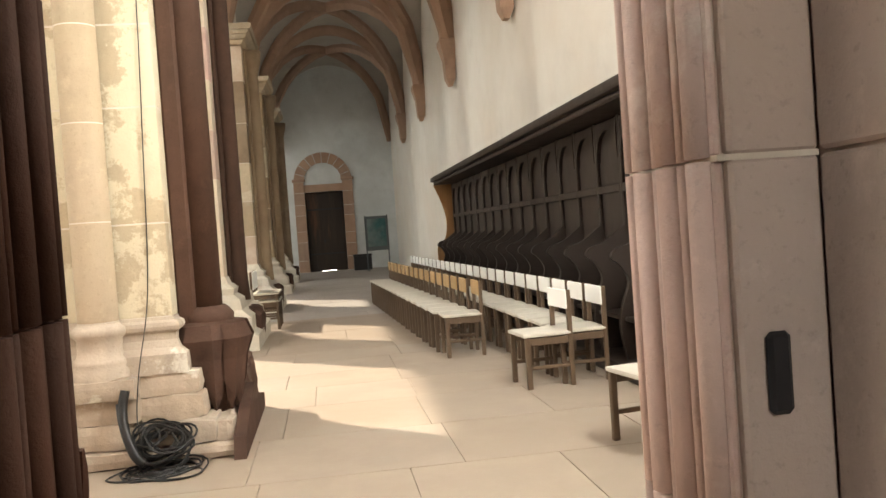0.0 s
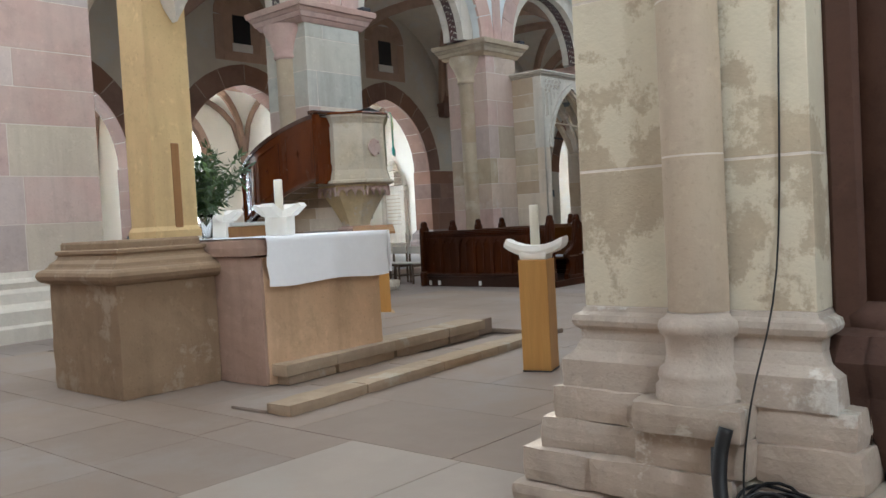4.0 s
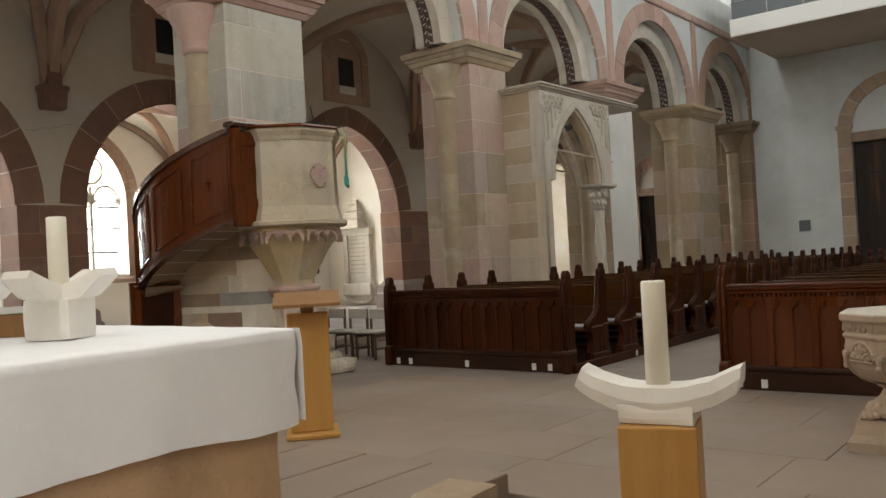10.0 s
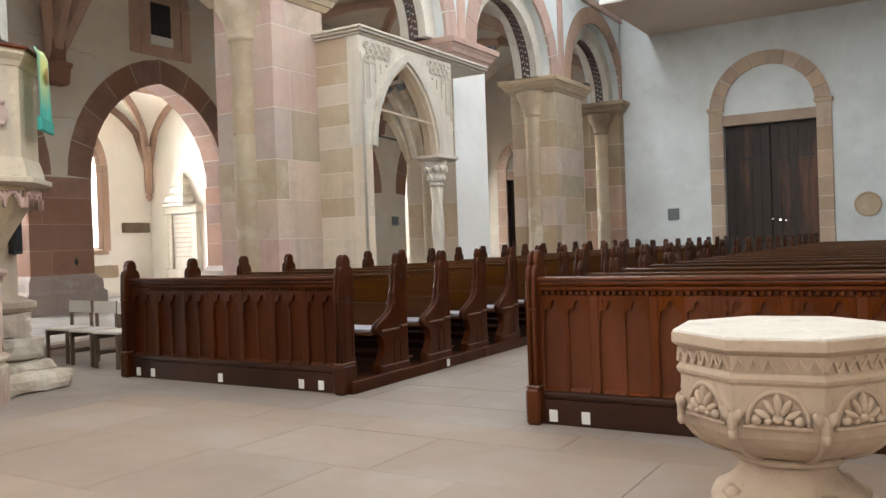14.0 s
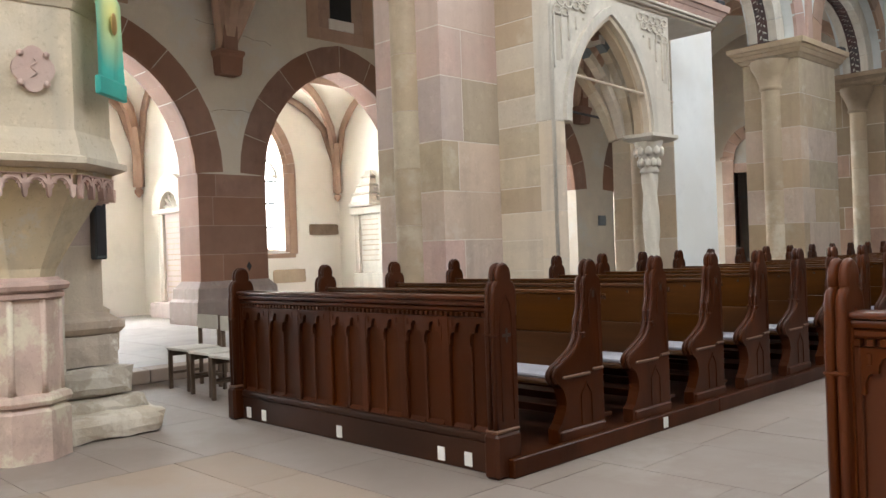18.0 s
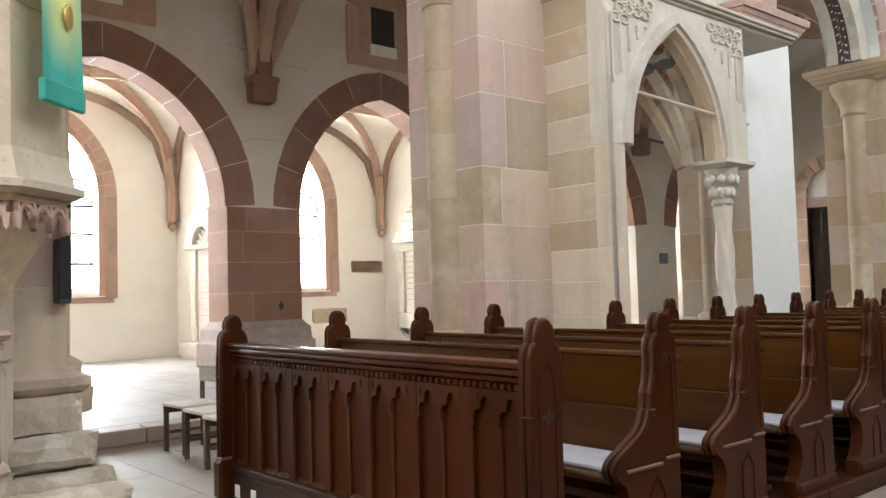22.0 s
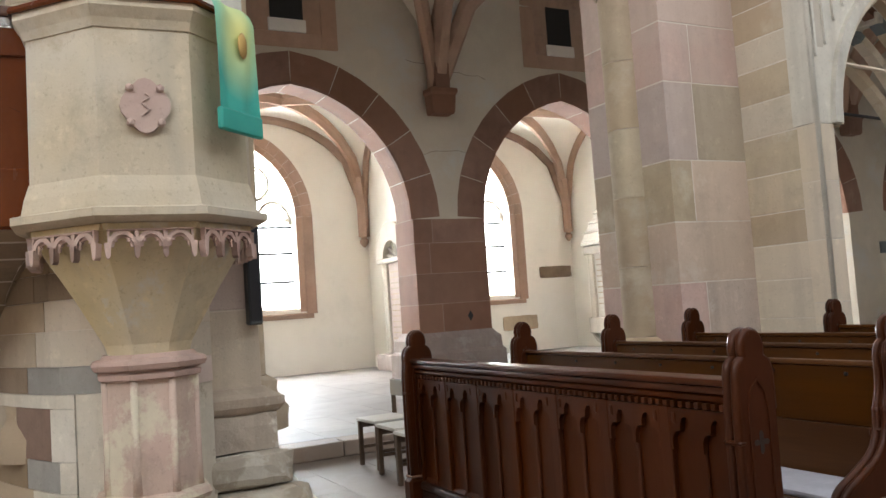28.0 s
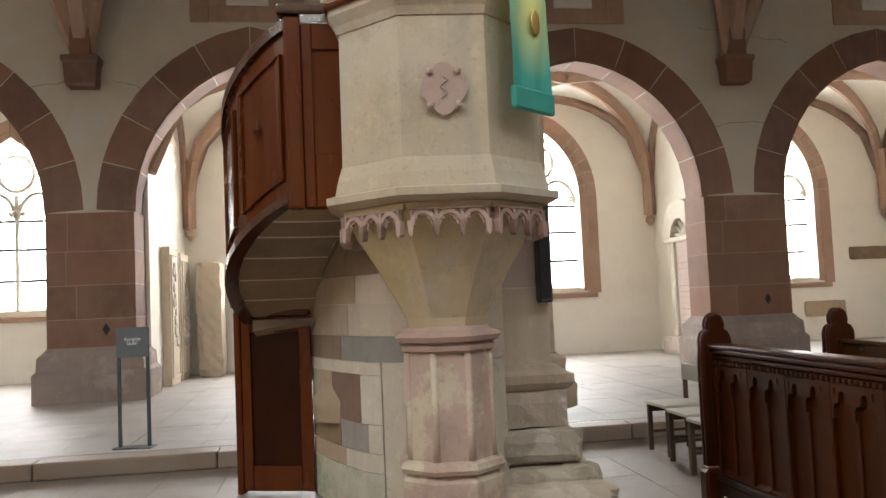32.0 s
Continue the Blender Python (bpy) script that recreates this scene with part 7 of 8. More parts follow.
# landing panel at the pulpit
part("landing_post", cbox(1.06, -0.86, 2.12, 1.17, -0.75, 3.38, 0.02, 2), PULPIT_WOOD, st)
part("landing_panel", cbox(1.06, -0.752, 2.12, 1.12, -0.25, 3.34, 0.012), PULPIT_WOOD, st)
for y0, y1, z0, z1 in ((-0.749, -0.68, 2.13, 3.33), (-0.36, -0.28, 2.13, 3.33), (-0.679, -0.361, 2.13, 2.48), (-0.679, -0.361, 3.16, 3.33)):
    part("landing_frame", cbox(1.121, y0, z0, 1.141, y1, z1, 0.006), PULPIT_WOOD, st)
part("landing_cap", cbox(1.0, -0.9, 3.38, 1.2, -0.24, 3.45, 0.02, 2), PEW_LEDGE, st, "dark moulded handrail")
part("star_ornament", prism(bmnew(), [(-0.52, 2.98), (-0.495, 2.87), (-0.44, 2.85), (-0.495, 2.825), (-0.52, 2.73), (-0.545, 2.825), (-0.6, 2.85), (-0.545, 2.87)], "yz", 1.118, 1.13), PULPIT_WOOD, st, "carved four-pointed star")
def under(z, top):
    """The underside stops level with the cupboard door's head while the stair is above it."""
    return max(z, min(1.43, top - 0.06))


# vaulted stone underside between the balustrade and the pier: level courses, each sweeping outwards to the curve
INNER = ((1.42, -0.3, -0.75), (1.6, -0.2, -0.69), (1.78, 0.06, -0.66), (1.94, 0.36, -0.58), (2.06, 0.68, -0.47), (2.16, 0.92, -0.38))


def inner_edge(z):
    for (z0, x0, y0), (z1, x1, y1) in zip(INNER, INNER[1:]):
        if z <= z1:
            f = (z - z0) / (z1 - z0)
            return Vector((x0 + (x1 - x0) * f, y0 + (y1 - y0) * f, z))
    return Vector((INNER[-1][1], INNER[-1][2], z))


def outer_edge(z):
    return Vector((*helix(max(0.0, (2.2 - z) / 1.55) ** (1 / 1.15), RS - 0.03)[:2], z))


LEVELS = (1.42, 1.56, 1.71, 1.86, 1.99, 2.08, 2.155)
for za, zb in zip(LEVELS, LEVELS[1:]):
    bm = bmnew()
    rings = []
    for i in range(4):
        z = za + 0.005 + (zb - za - 0.01) * i / 3
        o, n_ = outer_edge(z), inner_edge(z)
        rings.append([bm.verts.new(o.lerp(n_, j / 5) + Vector((-0.1, 0.05, 0)) * math.sin(math.pi * j / 5) * 0.5) for j in range(6)])
        rings[-1] += [bm.verts.new(o.lerp(n_, j / 5) + Vector((-0.14, 0.16, 0.03))) for j in range(5, -1, -1)]
    for p0, p1 in zip(rings, rings[1:]):
        for q in range(12):
            bm.faces.new((p0[q], p1[q], p1[(q + 1) % 12], p0[(q + 1) % 12]))
    bm.faces.new(rings[0])
    bm.faces.new(rings[-1][::-1])
    part("soffit_stone", bm, STONE_SOFFIT, st)
bm = bmnew()
rings = []
for i in range(16):
    z = 1.42 + 0.735 * i / 15
    o, n_ = outer_edge(z), inner_edge(z)
    rings.append([bm.verts.new(o.lerp(n_, j / 5) + Vector((-0.1, 0.05, 0)) * math.sin(math.pi * j / 5) * 0.5 + Vector((-0.008, 0.008, 0))) for j in range(6)])
for p0, p1 in zip(rings, rings[1:]):
    for q in range(5):
        bm.faces.new((p0[q], p1[q], p1[q + 1], p0[q + 1]))
part("soffit_mortar", bm, MORTAR, st)
# treads and backing on the lower half
for k in range(7, 13):
    t0, t1 = k / 13 + 0.004, (k + 1) / 13 - 0.004
    bm = bmnew()
    rings = []
    for i in range(4):
        t = t0 + (t1 - t0) * i / 3
        drop = 0.5 - 0.3 * (1 - t) ** 2
        zi = helix(t, 1)[2]
        rings.append([bm.verts.new((*helix(t, r)[:2], max(z_, 0.0))) for r, z_ in ((RS - 0.03, zi - 0.03), (0.35, zi - 0.03), (0.35, under(zi - drop - 0.25, zi)), (0.85, under(zi - drop - 0.06, zi)), (RS - 0.03, zi - 0.12))])
    for p0, p1 in zip(rings, rings[1:]):
        for q in range(5):
            bm.faces.new((p0[q], p1[q], p1[(q + 1) % 5], p0[(q + 1) % 5]))
    bm.faces.new(rings[0])
    bm.faces.new(rings[-1][::-1])
    part("soffit_stone", bm, STONE_BROWN, st)
# masonry under the stair: coursed stones with a repaired, limewashed foot
GREY_STONE = material("grey_block", (0.34, 0.32, 0.29), 0.9, 0.25, 5, 0.5, (0.25, 0.23, 0.21), stain=0.35, rnd=0.3)
LIME_ROUGH = material("rough_limewash", (0.66, 0.61, 0.52), 0.93, 0.22, 5, 0.7, (0.54, 0.47, 0.37), stain=0.4, rnd=0.2, patch=(0.42, 0.36, 0.28), patch_at=(0.62, 0.68), patch_scale=4.0)
LIME_DAMP = material("damp_limewash", (0.58, 0.56, 0.47), 0.93, 0.25, 5, 0.7, (0.50, 0.46, 0.37), stain=0.4, patch=(0.34, 0.37, 0.25), patch_at=(0.5, 0.62), patch_scale=2.6)
RED_BLOCK = material("red_brown_block", (0.25, 0.165, 0.125), 0.9, 0.25, 5, 0.4, (0.31, 0.22, 0.17), stain=0.3)
FACE = [(-0.37, -0.77), (0.2, -0.58), (0.62, -0.4), (0.86, -0.16), (0.98, 0.1), (1.0, 0.3)]


def on_face(a):
    """A point at the share a along the bowed wall face."""
    f = a * (len(FACE) - 1)
    i = min(int(f), len(FACE) - 2)
    return (FACE[i][0] + (FACE[i + 1][0] - FACE[i][0]) * (f - i), FACE[i][1] + (FACE[i + 1][1] - FACE[i][1]) * (f - i))


MASONRY = ((0.0, 0.33, ((0, 0.5, LIME_DAMP),)), (0.0, 1.09, ((0.505, 1, LIME_ROUGH),)), (0.33, 0.46, ((0, 0.26, STONE_TAN), (0.26, 0.5, LIME_ROUGH))),
           (0.46, 0.66, ((0, 0.22, STONE_SOFFIT), (0.22, 0.42, GREY_STONE), (0.42, 0.5, LIME_ROUGH))), (0.66, 1.0, ((0, 0.16, STONE_TAN), (0.16, 0.38, RED_BLOCK), (0.38, 0.5, LIME_ROUGH))),
           (1.0, 1.09, ((0, 0.5, LIME_ROUGH),)), (1.09, 1.27, ((0, 0.24, STONE_SOFFIT), (0.24, 0.62, GREY_STONE), (0.62, 1, STONE_MAUVE))),
           (1.27, 1.5, ((0, 0.3, STONE_TAN), (0.3, 1, STONE_CREAM))), (1.5, 1.7, ((0, 0.36, STONE_TAN), (0.36, 1, STONE_CREAM))),
           (1.7, 1.88, ((0, 0.3, STONE_BROWN), (0.3, 1, STONE_SOFFIT))), (1.88, 2.12, ((0, 0.4, STONE_SOFFIT), (0.4, 1, STONE_TAN))))
for z0, z1, row in MASONRY:
    for a, b, m in row:
        n = max(2, int((b - a) * 12))
        outer = [on_face(a + 0.0015 + (b - a - 0.003) * i / n) for i in range(n + 1)]
        lift = 0.006 if m in (LIME_ROUGH, LIME_DAMP) else 0.0
        outer = [(u + lift * 0.4, v - lift) for u, v in outer]
        part("stone", soft(prism(bmnew(), outer + [(outer[-1][0] - 0.3, outer[-1][1] + 0.3), (outer[0][0], outer[0][1] + 0.6)], "xy", z0 + 0.002, z1 - 0.002), 0.005, 1), m, st)
part("mortar_core", prism(bmnew(), [(u - 0.012, v + 0.012) for u, v in FACE] + [(-0.36, 0.29)], "xy", 0, 2.1), MORTAR, st)
DOOR = Matrix.Translation((-0.52, -1.37, 0)) @ Matrix.Rotation(radians(70), 4, "Z")     # local x runs along the door towards the pier
leaf = part("stair_door", cbox(0.04, 0.0, 0.03, 0.6, 0.04, 1.42, 0.006), PEW, st, "plain red-brown cupboard door")
leaf.matrix_basis = DOOR
for x0, x1, z0, z1 in ((0.04, 0.12, 0.03, 1.42), (0.54, 0.64, 0.03, 1.42), (0.121, 0.539, 0.03, 0.23), (0.121, 0.539, 1.3, 1.42)):
    part("door_rail", cbox(x0, -0.022, z0, x1, -0.001, z1, 0.005), PULPIT_WOOD, leaf)
for x0, x1 in ((-0.02, 0.035),):
    fr = part("door_frame", cbox(x0, -0.03, 0.0, x1, 0.06, 1.47, 0.008), PULPIT_WOOD, st)
    fr.matrix_basis = DOOR
fr = part("door_frame", cbox(-0.02, -0.028, 1.425, 0.64, 0.06, 1.475, 0.008), PULPIT_WOOD, st)
fr.matrix_basis = DOOR

# ---- canopy between two piers ----
can = thing("stone_canopy", "pale gothic stone canopy with an ogee arch and a spiral column", "canopy", (0, 0, 0))
CX, CY0, CY1 = -8.98, 15.32, 18.12
courses(can, FX - 0.3, CY0 + 0.01, 0, CX - 0.2, CY0 + 0.3, 4.7, [STONE_TAN, STONE_TAN, STONE_CREAM], 0.36, 1, "stone", 95)
courses(can, CX - 0.198, CY0, 0, CX, CY0 + 0.27, 2.976, STONE_CREAM, 0.6, 1, "stone", 96)
q = arc_pointed(16.62, 0.93, 2.98, 4.46, 10)
bm = bmnew()
wall_with(bm, "x", CX - 0.24, CX - 0.002, CY0, CY1, 2.98, 4.703, [(q, 2.98)])
part("front_wall", bm, STONE_PALE, can)
part("arch_moulding", sweep(bmnew(), [(CX + 0.015, u, z) for u, z in grow(q, 0.07)], 0.11, 0.08, up=(1, 0, 0)), STONE_PALE, can)
part("arch_moulding", sweep(bmnew(), [(CX - 0.04, u, z) for u, z in grow(q, -0.015)], 0.06, 0.1, up=(1, 0, 0)), STONE_CREAM, can)
part("arch_moulding", sweep(bmnew(), [(CX - 0.14, u, z) for u, z in grow(q, -0.06)], 0.09, 0.12, up=(1, 0, 0)), STONE_TAN, can)
part("edge_shaft", lathe(bmnew(), [(0.028, 0.0), (0.028, 4.35), (0.036, 4.37), (0.036, 4.41), (0.0, 4.46)], 8, CX + 0.005, CY0 + 0.03), STONE_PALE, can, smooth=True)
# pale stone darkened for the shade inside the blind tracery
TRACERY = material("tracery_shade", (0.50, 0.45, 0.38), 0.9, 0.2, 5, 0.3, (0.42, 0.37, 0.30), stain=0.25)
for s0, side in ((CY0 + 0.1, 1), (CY1 - 0.06, -1)):
    d, rows = 0.155, (5, 4, 2)
    for row, count in enumerate(rows):
        zc = 4.58 - row * 0.115
        for k in range(count):
            u = s0 + side * d * (k + 0.5 + (0.5 if row == 1 else 0.0))
            # darker plate as sunk-ground shade, ring with two cusps, pointed mouchette above it
            part("panel_ground", prism(bmnew(), [(u + 0.066 * math.cos(t), zc + 0.05 * math.sin(t)) for t in [2 * math.pi * i / 12 for i in range(12)]], "yz", CX + 0.001, CX + 0.004), TRACERY, can)
            part("cusped_tracery", tube(bmnew(), [(CX + 0.012, u + 0.07 * math.cos(t), zc + 0.053 * math.sin(t)) for t in [2 * math.pi * i / 14 for i in range(15)]], 0.0135, 5), STONE_PALE, can, smooth=True)
            for q_ in (-1, 1):
                part("cusp", prism(bmnew(), [(u + q_ * 0.068, zc - 0.012), (u + q_ * 0.028, zc + 0.004), (u + q_ * 0.068, zc + 0.02)], "yz", CX + 0.002, CX + 0.018), STONE_PALE, can)
            part("mouchette", prism(bmnew(), [(u - 0.05, zc + 0.062), (u, zc + 0.098), (u + 0.05, zc + 0.062), (u, zc + 0.07)], "yz", CX + 0.001, CX + 0.004), TRACERY, can)
    for k in range(5):
        u = s0 + side * d * (k - 0.02)
        foot = (3.62, 3.75, 4.0, 4.16, 4.3)[k]
        part("mullion", prism(bmnew(), [(u - 0.013, foot + 0.03), (u, foot), (u + 0.013, foot + 0.03), (u + 0.013, 4.32), (u - 0.013, 4.32)], "yz", CX - 0.004, CX + 0.026), STONE_PALE, can)
    for k in range(3):
        u = s0 + side * d * (k + 0.5)
        foot = (3.72, 3.9, 4.1)[k]
        part("panel_ground", prism(bmnew(), [(u - 0.05, 4.3), (u + 0.05, 4.3), (u + 0.05, foot), (u - 0.05, foot)], "yz", CX + 0.001, CX + 0.003), TRACERY if k < 1 else STONE_PALE, can)
for a, b, o in ((4.705, 4.745, 0.03), (4.745, 4.785, 0.08), (4.785, 4.83, 0.11)):
    part("cornice", cbox(FX - 0.3, CY0 - o, a, CX + o, 19.4, b, 0.012), STONE_PALE, can)
for k, (y, z, m) in enumerate(((16.25, 4.0, STONE_RED), (16.45, 4.15, GREY_PAINT), (16.62, 4.25, STONE_RED), (16.85, 4.2, STONE_PALE))):
    part("painted_beam", cbox(CX - 0.62, y, z, CX - 0.3, y + 0.12, z + 0.12, 0.01), m, can, "remains of a painted beam under the arch")
# spiral column
SCX, SCY = CX - 0.17, 17.76
bm = bmnew()
n, turns, rows = 16, 2.6, 60
rings = []
for j in range(rows + 1):
    z = 0.5 + 1.95 * j / rows
    rings.append([bm.verts.new((SCX + (0.105 + 0.018 * math.cos(4 * (2 * math.pi * k / n) + turns * 2 * math.pi * j / rows)) * math.cos(2 * math.pi * k / n), SCY + (0.105 + 0.018 * math.cos(4 * (2 * math.pi * k / n) + turns * 2 * math.pi * j / rows)) * math.sin(2 * math.pi * k / n), z)) for k in range(n)])
for p0, p1 in zip(rings, rings[1:]):
    for k in range(n):
        bm.faces.new((p0[k], p0[(k + 1) % n], p1[(k + 1) % n], p1[k]))
part("spiral_column", bm, STONE_PALE, can, "twisted stone column", smooth=True)
part("column_base", rect_stack(bmnew(), [(0.08, 0), (0.08, 0.3), (0.0, 0.36), (0.02, 0.44), (-0.05, 0.5)], 0.16, 0.16, SCX, SCY), STONE_PALE, can)
cap = part("column_capital", lathe(bmnew(), [(0.115, 2.43), (0.14, 2.46), (0.12, 2.5), (0.15, 2.7), (0.2, 2.85), (0.22, 2.92)], 16, SCX, SCY), STONE_PALE, can, "leaf capital", smooth=True)
bm = bmnew()
for k in range(10):
    a = k * math.pi / 5
    for z, r in ((2.58, 0.14), (2.74, 0.19)):
        bmesh.ops.create_icosphere(bm, subdivisions=1, radius=1, matrix=Matrix.Translation((SCX + r * math.cos(a + z), SCY + r * math.sin(a + z), z)) @ Matrix.Rotation(a + z, 4, "Z") @ Matrix.Diagonal((0.035, 0.055, 0.075, 1)))
part("leaves", bm, STONE_PALE, cap, smooth=True)
part("abacus", rect_stack(bmnew(), [(-0.05, 2.88), (0.02, 2.93), (0.02, 2.98)], 0.24, 0.32, SCX, SCY + 0.04), STONE_PALE, can)
for z, x in ((3.6, CX - 0.02), (3.45, CX - 1.0)):
    part("tie_rod", tube(bmnew(), [(x, 15.6, z), (x, 18.2, z - 0.12)], 0.02, 6), IRON if z < 3.5 else STONE_CREAM, can, "iron tie rod")
for k, (dx, lean, m) in enumerate(((0.3, 0.1, STONE_TAN), (0.42, 0.3, STONE_CREAM), (0.52, 0.6, STONE_TAN))):
    half_arch = [p_ for p_ in arc_pointed(16.62, 0.9, 2.98, 4.46, 10)][10:]
    for i, (p0, p1) in enumerate(zip(half_arch, half_arch[1:])):
        f0, f1 = 1 - i / 10, 1 - (i + 1) / 10
        part("rib_stone", sweep(bmnew(), [(CX - dx - lean * f0, p0[0] - 0.05 * k, p0[1] - 0.03 * k), (CX - dx - lean * f1, p1[0] - 0.05 * k, p1[1] - 0.03 * k)], 0.1, 0.12, up=(1, 0, 0)), (STONE_RED if i % 2 else GREY_PAINT) if i < 3 and k < 2 else m, can, "painted rib stone" if i < 3 and k < 2 else "")

# ---- notice board, wall boxes, monuments ----
sg = thing("warning_sign", "grey metal sign on two posts reading Vorsicht Stufe", "sign", (-12.62, 6.6, FLOOR_UP), rz=82)
for s in (-1, 1):
    part("post", cbox(s * 0.145 - 0.018, -0.012, 0.01, s * 0.145 + 0.018, 0.012, 1.19, 0.004), STEEL, sg)
part("panel", cbox(-0.165, -0.02, 0.9, 0.165, -0.008, 1.2, 0.004), GREY_PAINT, sg)
part("foot", cbox(-0.19, -0.1, 0, 0.19, 0.1, 0.012, 0.003), STEEL, sg)
for txt, z in (("Vorsicht", 1.065), ("Stufe!", 1.025)):
    cu = bpy.data.curves.new("lettering", "FONT")
    cu.body, cu.size, cu.align_x, cu.extrude = txt, 0.05, "CENTER", 0.0005
    cu.materials.append(WHITE_PAINT)
    o = new("lettering", cu)
    o.parent = sg
    o.matrix_basis = pose(0, -0.0215, z, 90, 0, 0)

for x, z, w, h, lab in ((-8.37, 2.02, 0.34, 0.34, "small grey square box on the end wall"), ):
    b = thing("wall_box", lab, "box", (x, WEST, z))
    part("cover", cbox(-w / 2, -0.06, -h / 2, w / 2, 0, h / 2, 0.015), GREY_PAINT, b)
b = thing("wall_box", "small dark grey box on the aisle wall", "box", (AX, 28.48, 2.2))
part("cover", cbox(0, -0.18, -0.15, 0.06, 0.18, 0.15, 0.015), GREY_PAINT, b)
for y, z, w, h, lab in ((21.3, 2.16, 1.0, 0.3, "long brown stone fragment set in the chapel wall"), (20.1, 0.9, 1.05, 0.36, "tan stone fragment set low in the chapel wall")):
    b = thing("stone_fragment", lab, "stone", (BX, y, z), "stone fragments in the chapel")
    part("block", worn(-0.02, -w / 2, -h / 2, 0.05, w / 2, h / 2, 0.03, 0.015, 3, 0.1), STONE_BROWN if z > 2 else STONE_TAN, b)
dsc = thing("stone_disc", "round carved sandstone disc set in the wall", "plaque", (-3.08, WEST, 2.05))
bm = bmnew()
prism(bm, [(0.34 * math.cos(2 * math.pi * k / 28), 0.34 * math.sin(2 * math.pi * k / 28)) for k in range(28)], "xz", -0.03, 0)
part("disc", bm, STONE_TAN, dsc)
part("disc_rim", tube(bmnew(), [(0.31 * math.cos(2 * math.pi * k / 28), -0.03, 0.31 * math.sin(2 * math.pi * k / 28)) for k in range(29)], 0.025, 6), STONE_TAN, dsc)


def monument(y, s, label, tall=3.4):
    """A carved wall monument: base, tablet with frame, entablature and crest."""
    m = thing("wall_monument", label, "monument", (-20.4, y, FLOOR_UP))
    f = lambda a: a * s
    part("base", cbox(-0.65, min(0, f(0.25)), 0.35, 0.65, max(0, f(0.25)), 0.75, 0.02), STONE_PALE, m)
    part("tablet", cbox(-0.5, min(0, f(0.1)), 0.75, 0.5, max(0, f(0.1)), 2.35, 0.01), STONE_PALE, m)
    for x in (-0.52, 0.52):
        part("pilaster", cbox(x - 0.1, min(0, f(0.17)), 0.75, x + 0.1, max(0, f(0.17)), 2.35, 0.015), STONE_PALE, m)
    part("entablature", cbox(-0.72, min(0, f(0.24)), 2.35, 0.72, max(0, f(0.24)), 2.58, 0.03), STONE_PALE, m)
    part("crest", rect_stack(bmnew(), [(0.34, 2.58), (0.36, 2.64), (0.3, 2.7), (0.26, 2.86), (0.3, 2.9), (0.22, 2.95), (0.16, 3.1), (0.2, 3.14), (0.1, 3.2), (0.06, 3.34), (0.1, 3.38), (0.02, 3.45), (0.0, 3.55)], 0.1, 0.04, 0, f(0.1)), STONE_PALE, m, "stepped carved crest")
    for q in (-1, 1):
        for z, r in ((2.76, 0.1), (3.02, 0.08)):
            part("volute", lathe(bmnew(), [(0.001, -0.05), (r, -0.045), (r, 0.045), (0.001, 0.05)], 12), STONE_PALE, m, smooth=True).matrix_basis = pose(q * (0.34 if z < 2.9 else 0.26), f(0.12), z, 90, 0, 0)
    for k in range(9):
        part("text_line", cbox(-0.36, min(f(0.1), f(0.106)), 2.2 - k * 0.14, 0.36, max(f(0.1), f(0.106)), 2.23 - k * 0.14), STONE_TAN, m)
    part("scroll", tube(bmnew(), curve_pts([(-0.66, f(0.1), 0.75), (-0.72, f(0.1), 0.5), (-0.5, f(0.1), 0.2), (-0.2, f(0.1), 0.1), (0.2, f(0.1), 0.1), (0.5, f(0.1), 0.2), (0.72, f(0.1), 0.5), (0.66, f(0.1), 0.75)], 4), 0.06, 6), STONE_PALE, m)


monument(22.1 - 0.22, -1, "tall pale carved stone wall monument in the chapel")


def shell_epitaph(x, y):
    """A grey tablet between pilasters under an arched shell hood, on a stepped foot."""
    m = thing("wall_monument", "grey inscribed epitaph under an arched shell hood", "monument", (x, y, FLOOR_UP))
    part("foot", worn(-0.75, -0.4, 0.0, 0.75, 0.0, 0.35, 0.03, 0.008, 4), STONE_MAUVE, m)
    part("tablet", cbox(-0.48, -0.1, 0.35, 0.48, 0.0, 2.35, 0.01), STONE_MAUVE, m)
    for k in range(14):
        part("text_line", cbox(-0.4, -0.106, 0.55 + k * 0.12, 0.4, -0.1, 0.575 + k * 0.12), STONE_TAN, m)
    for s in (-1, 1):
        part("pilaster", cbox(s * 0.58 - 0.1, -0.16, 0.35, s * 0.58 + 0.1, 0, 2.4, 0.02), STONE_PALE, m)
    hood = [(u, z) for u, z in arc_round(0, 0.62, 2.4, 14, 0.6)]
    part("shell_back", prism(bmnew(), hood, "xz", -0.08, 0.0), STONE_MAUVE, m)
    part("hood", sweep(bmnew(), [(u, -0.18, z) for u, z in hood], 0.4, 0.14, up=(0, 1, 0)), STONE_PALE, m)
    for k in range(7):
        a = math.pi * (k + 0.5) / 7
        part("shell_rib", tube(bmnew(), [(0, -0.1, 2.42), (0.5 * math.cos(a), -0.14, 2.4 + 0.48 * math.sin(a))], 0.035, 6), STONE_PALE, m)
    part("coping", cbox(-0.75, -0.28, 2.32, 0.75, 0, 2.42, 0.02), STONE_PALE, m)


shell_epitaph(-20.1, 16.26 - 0.22)


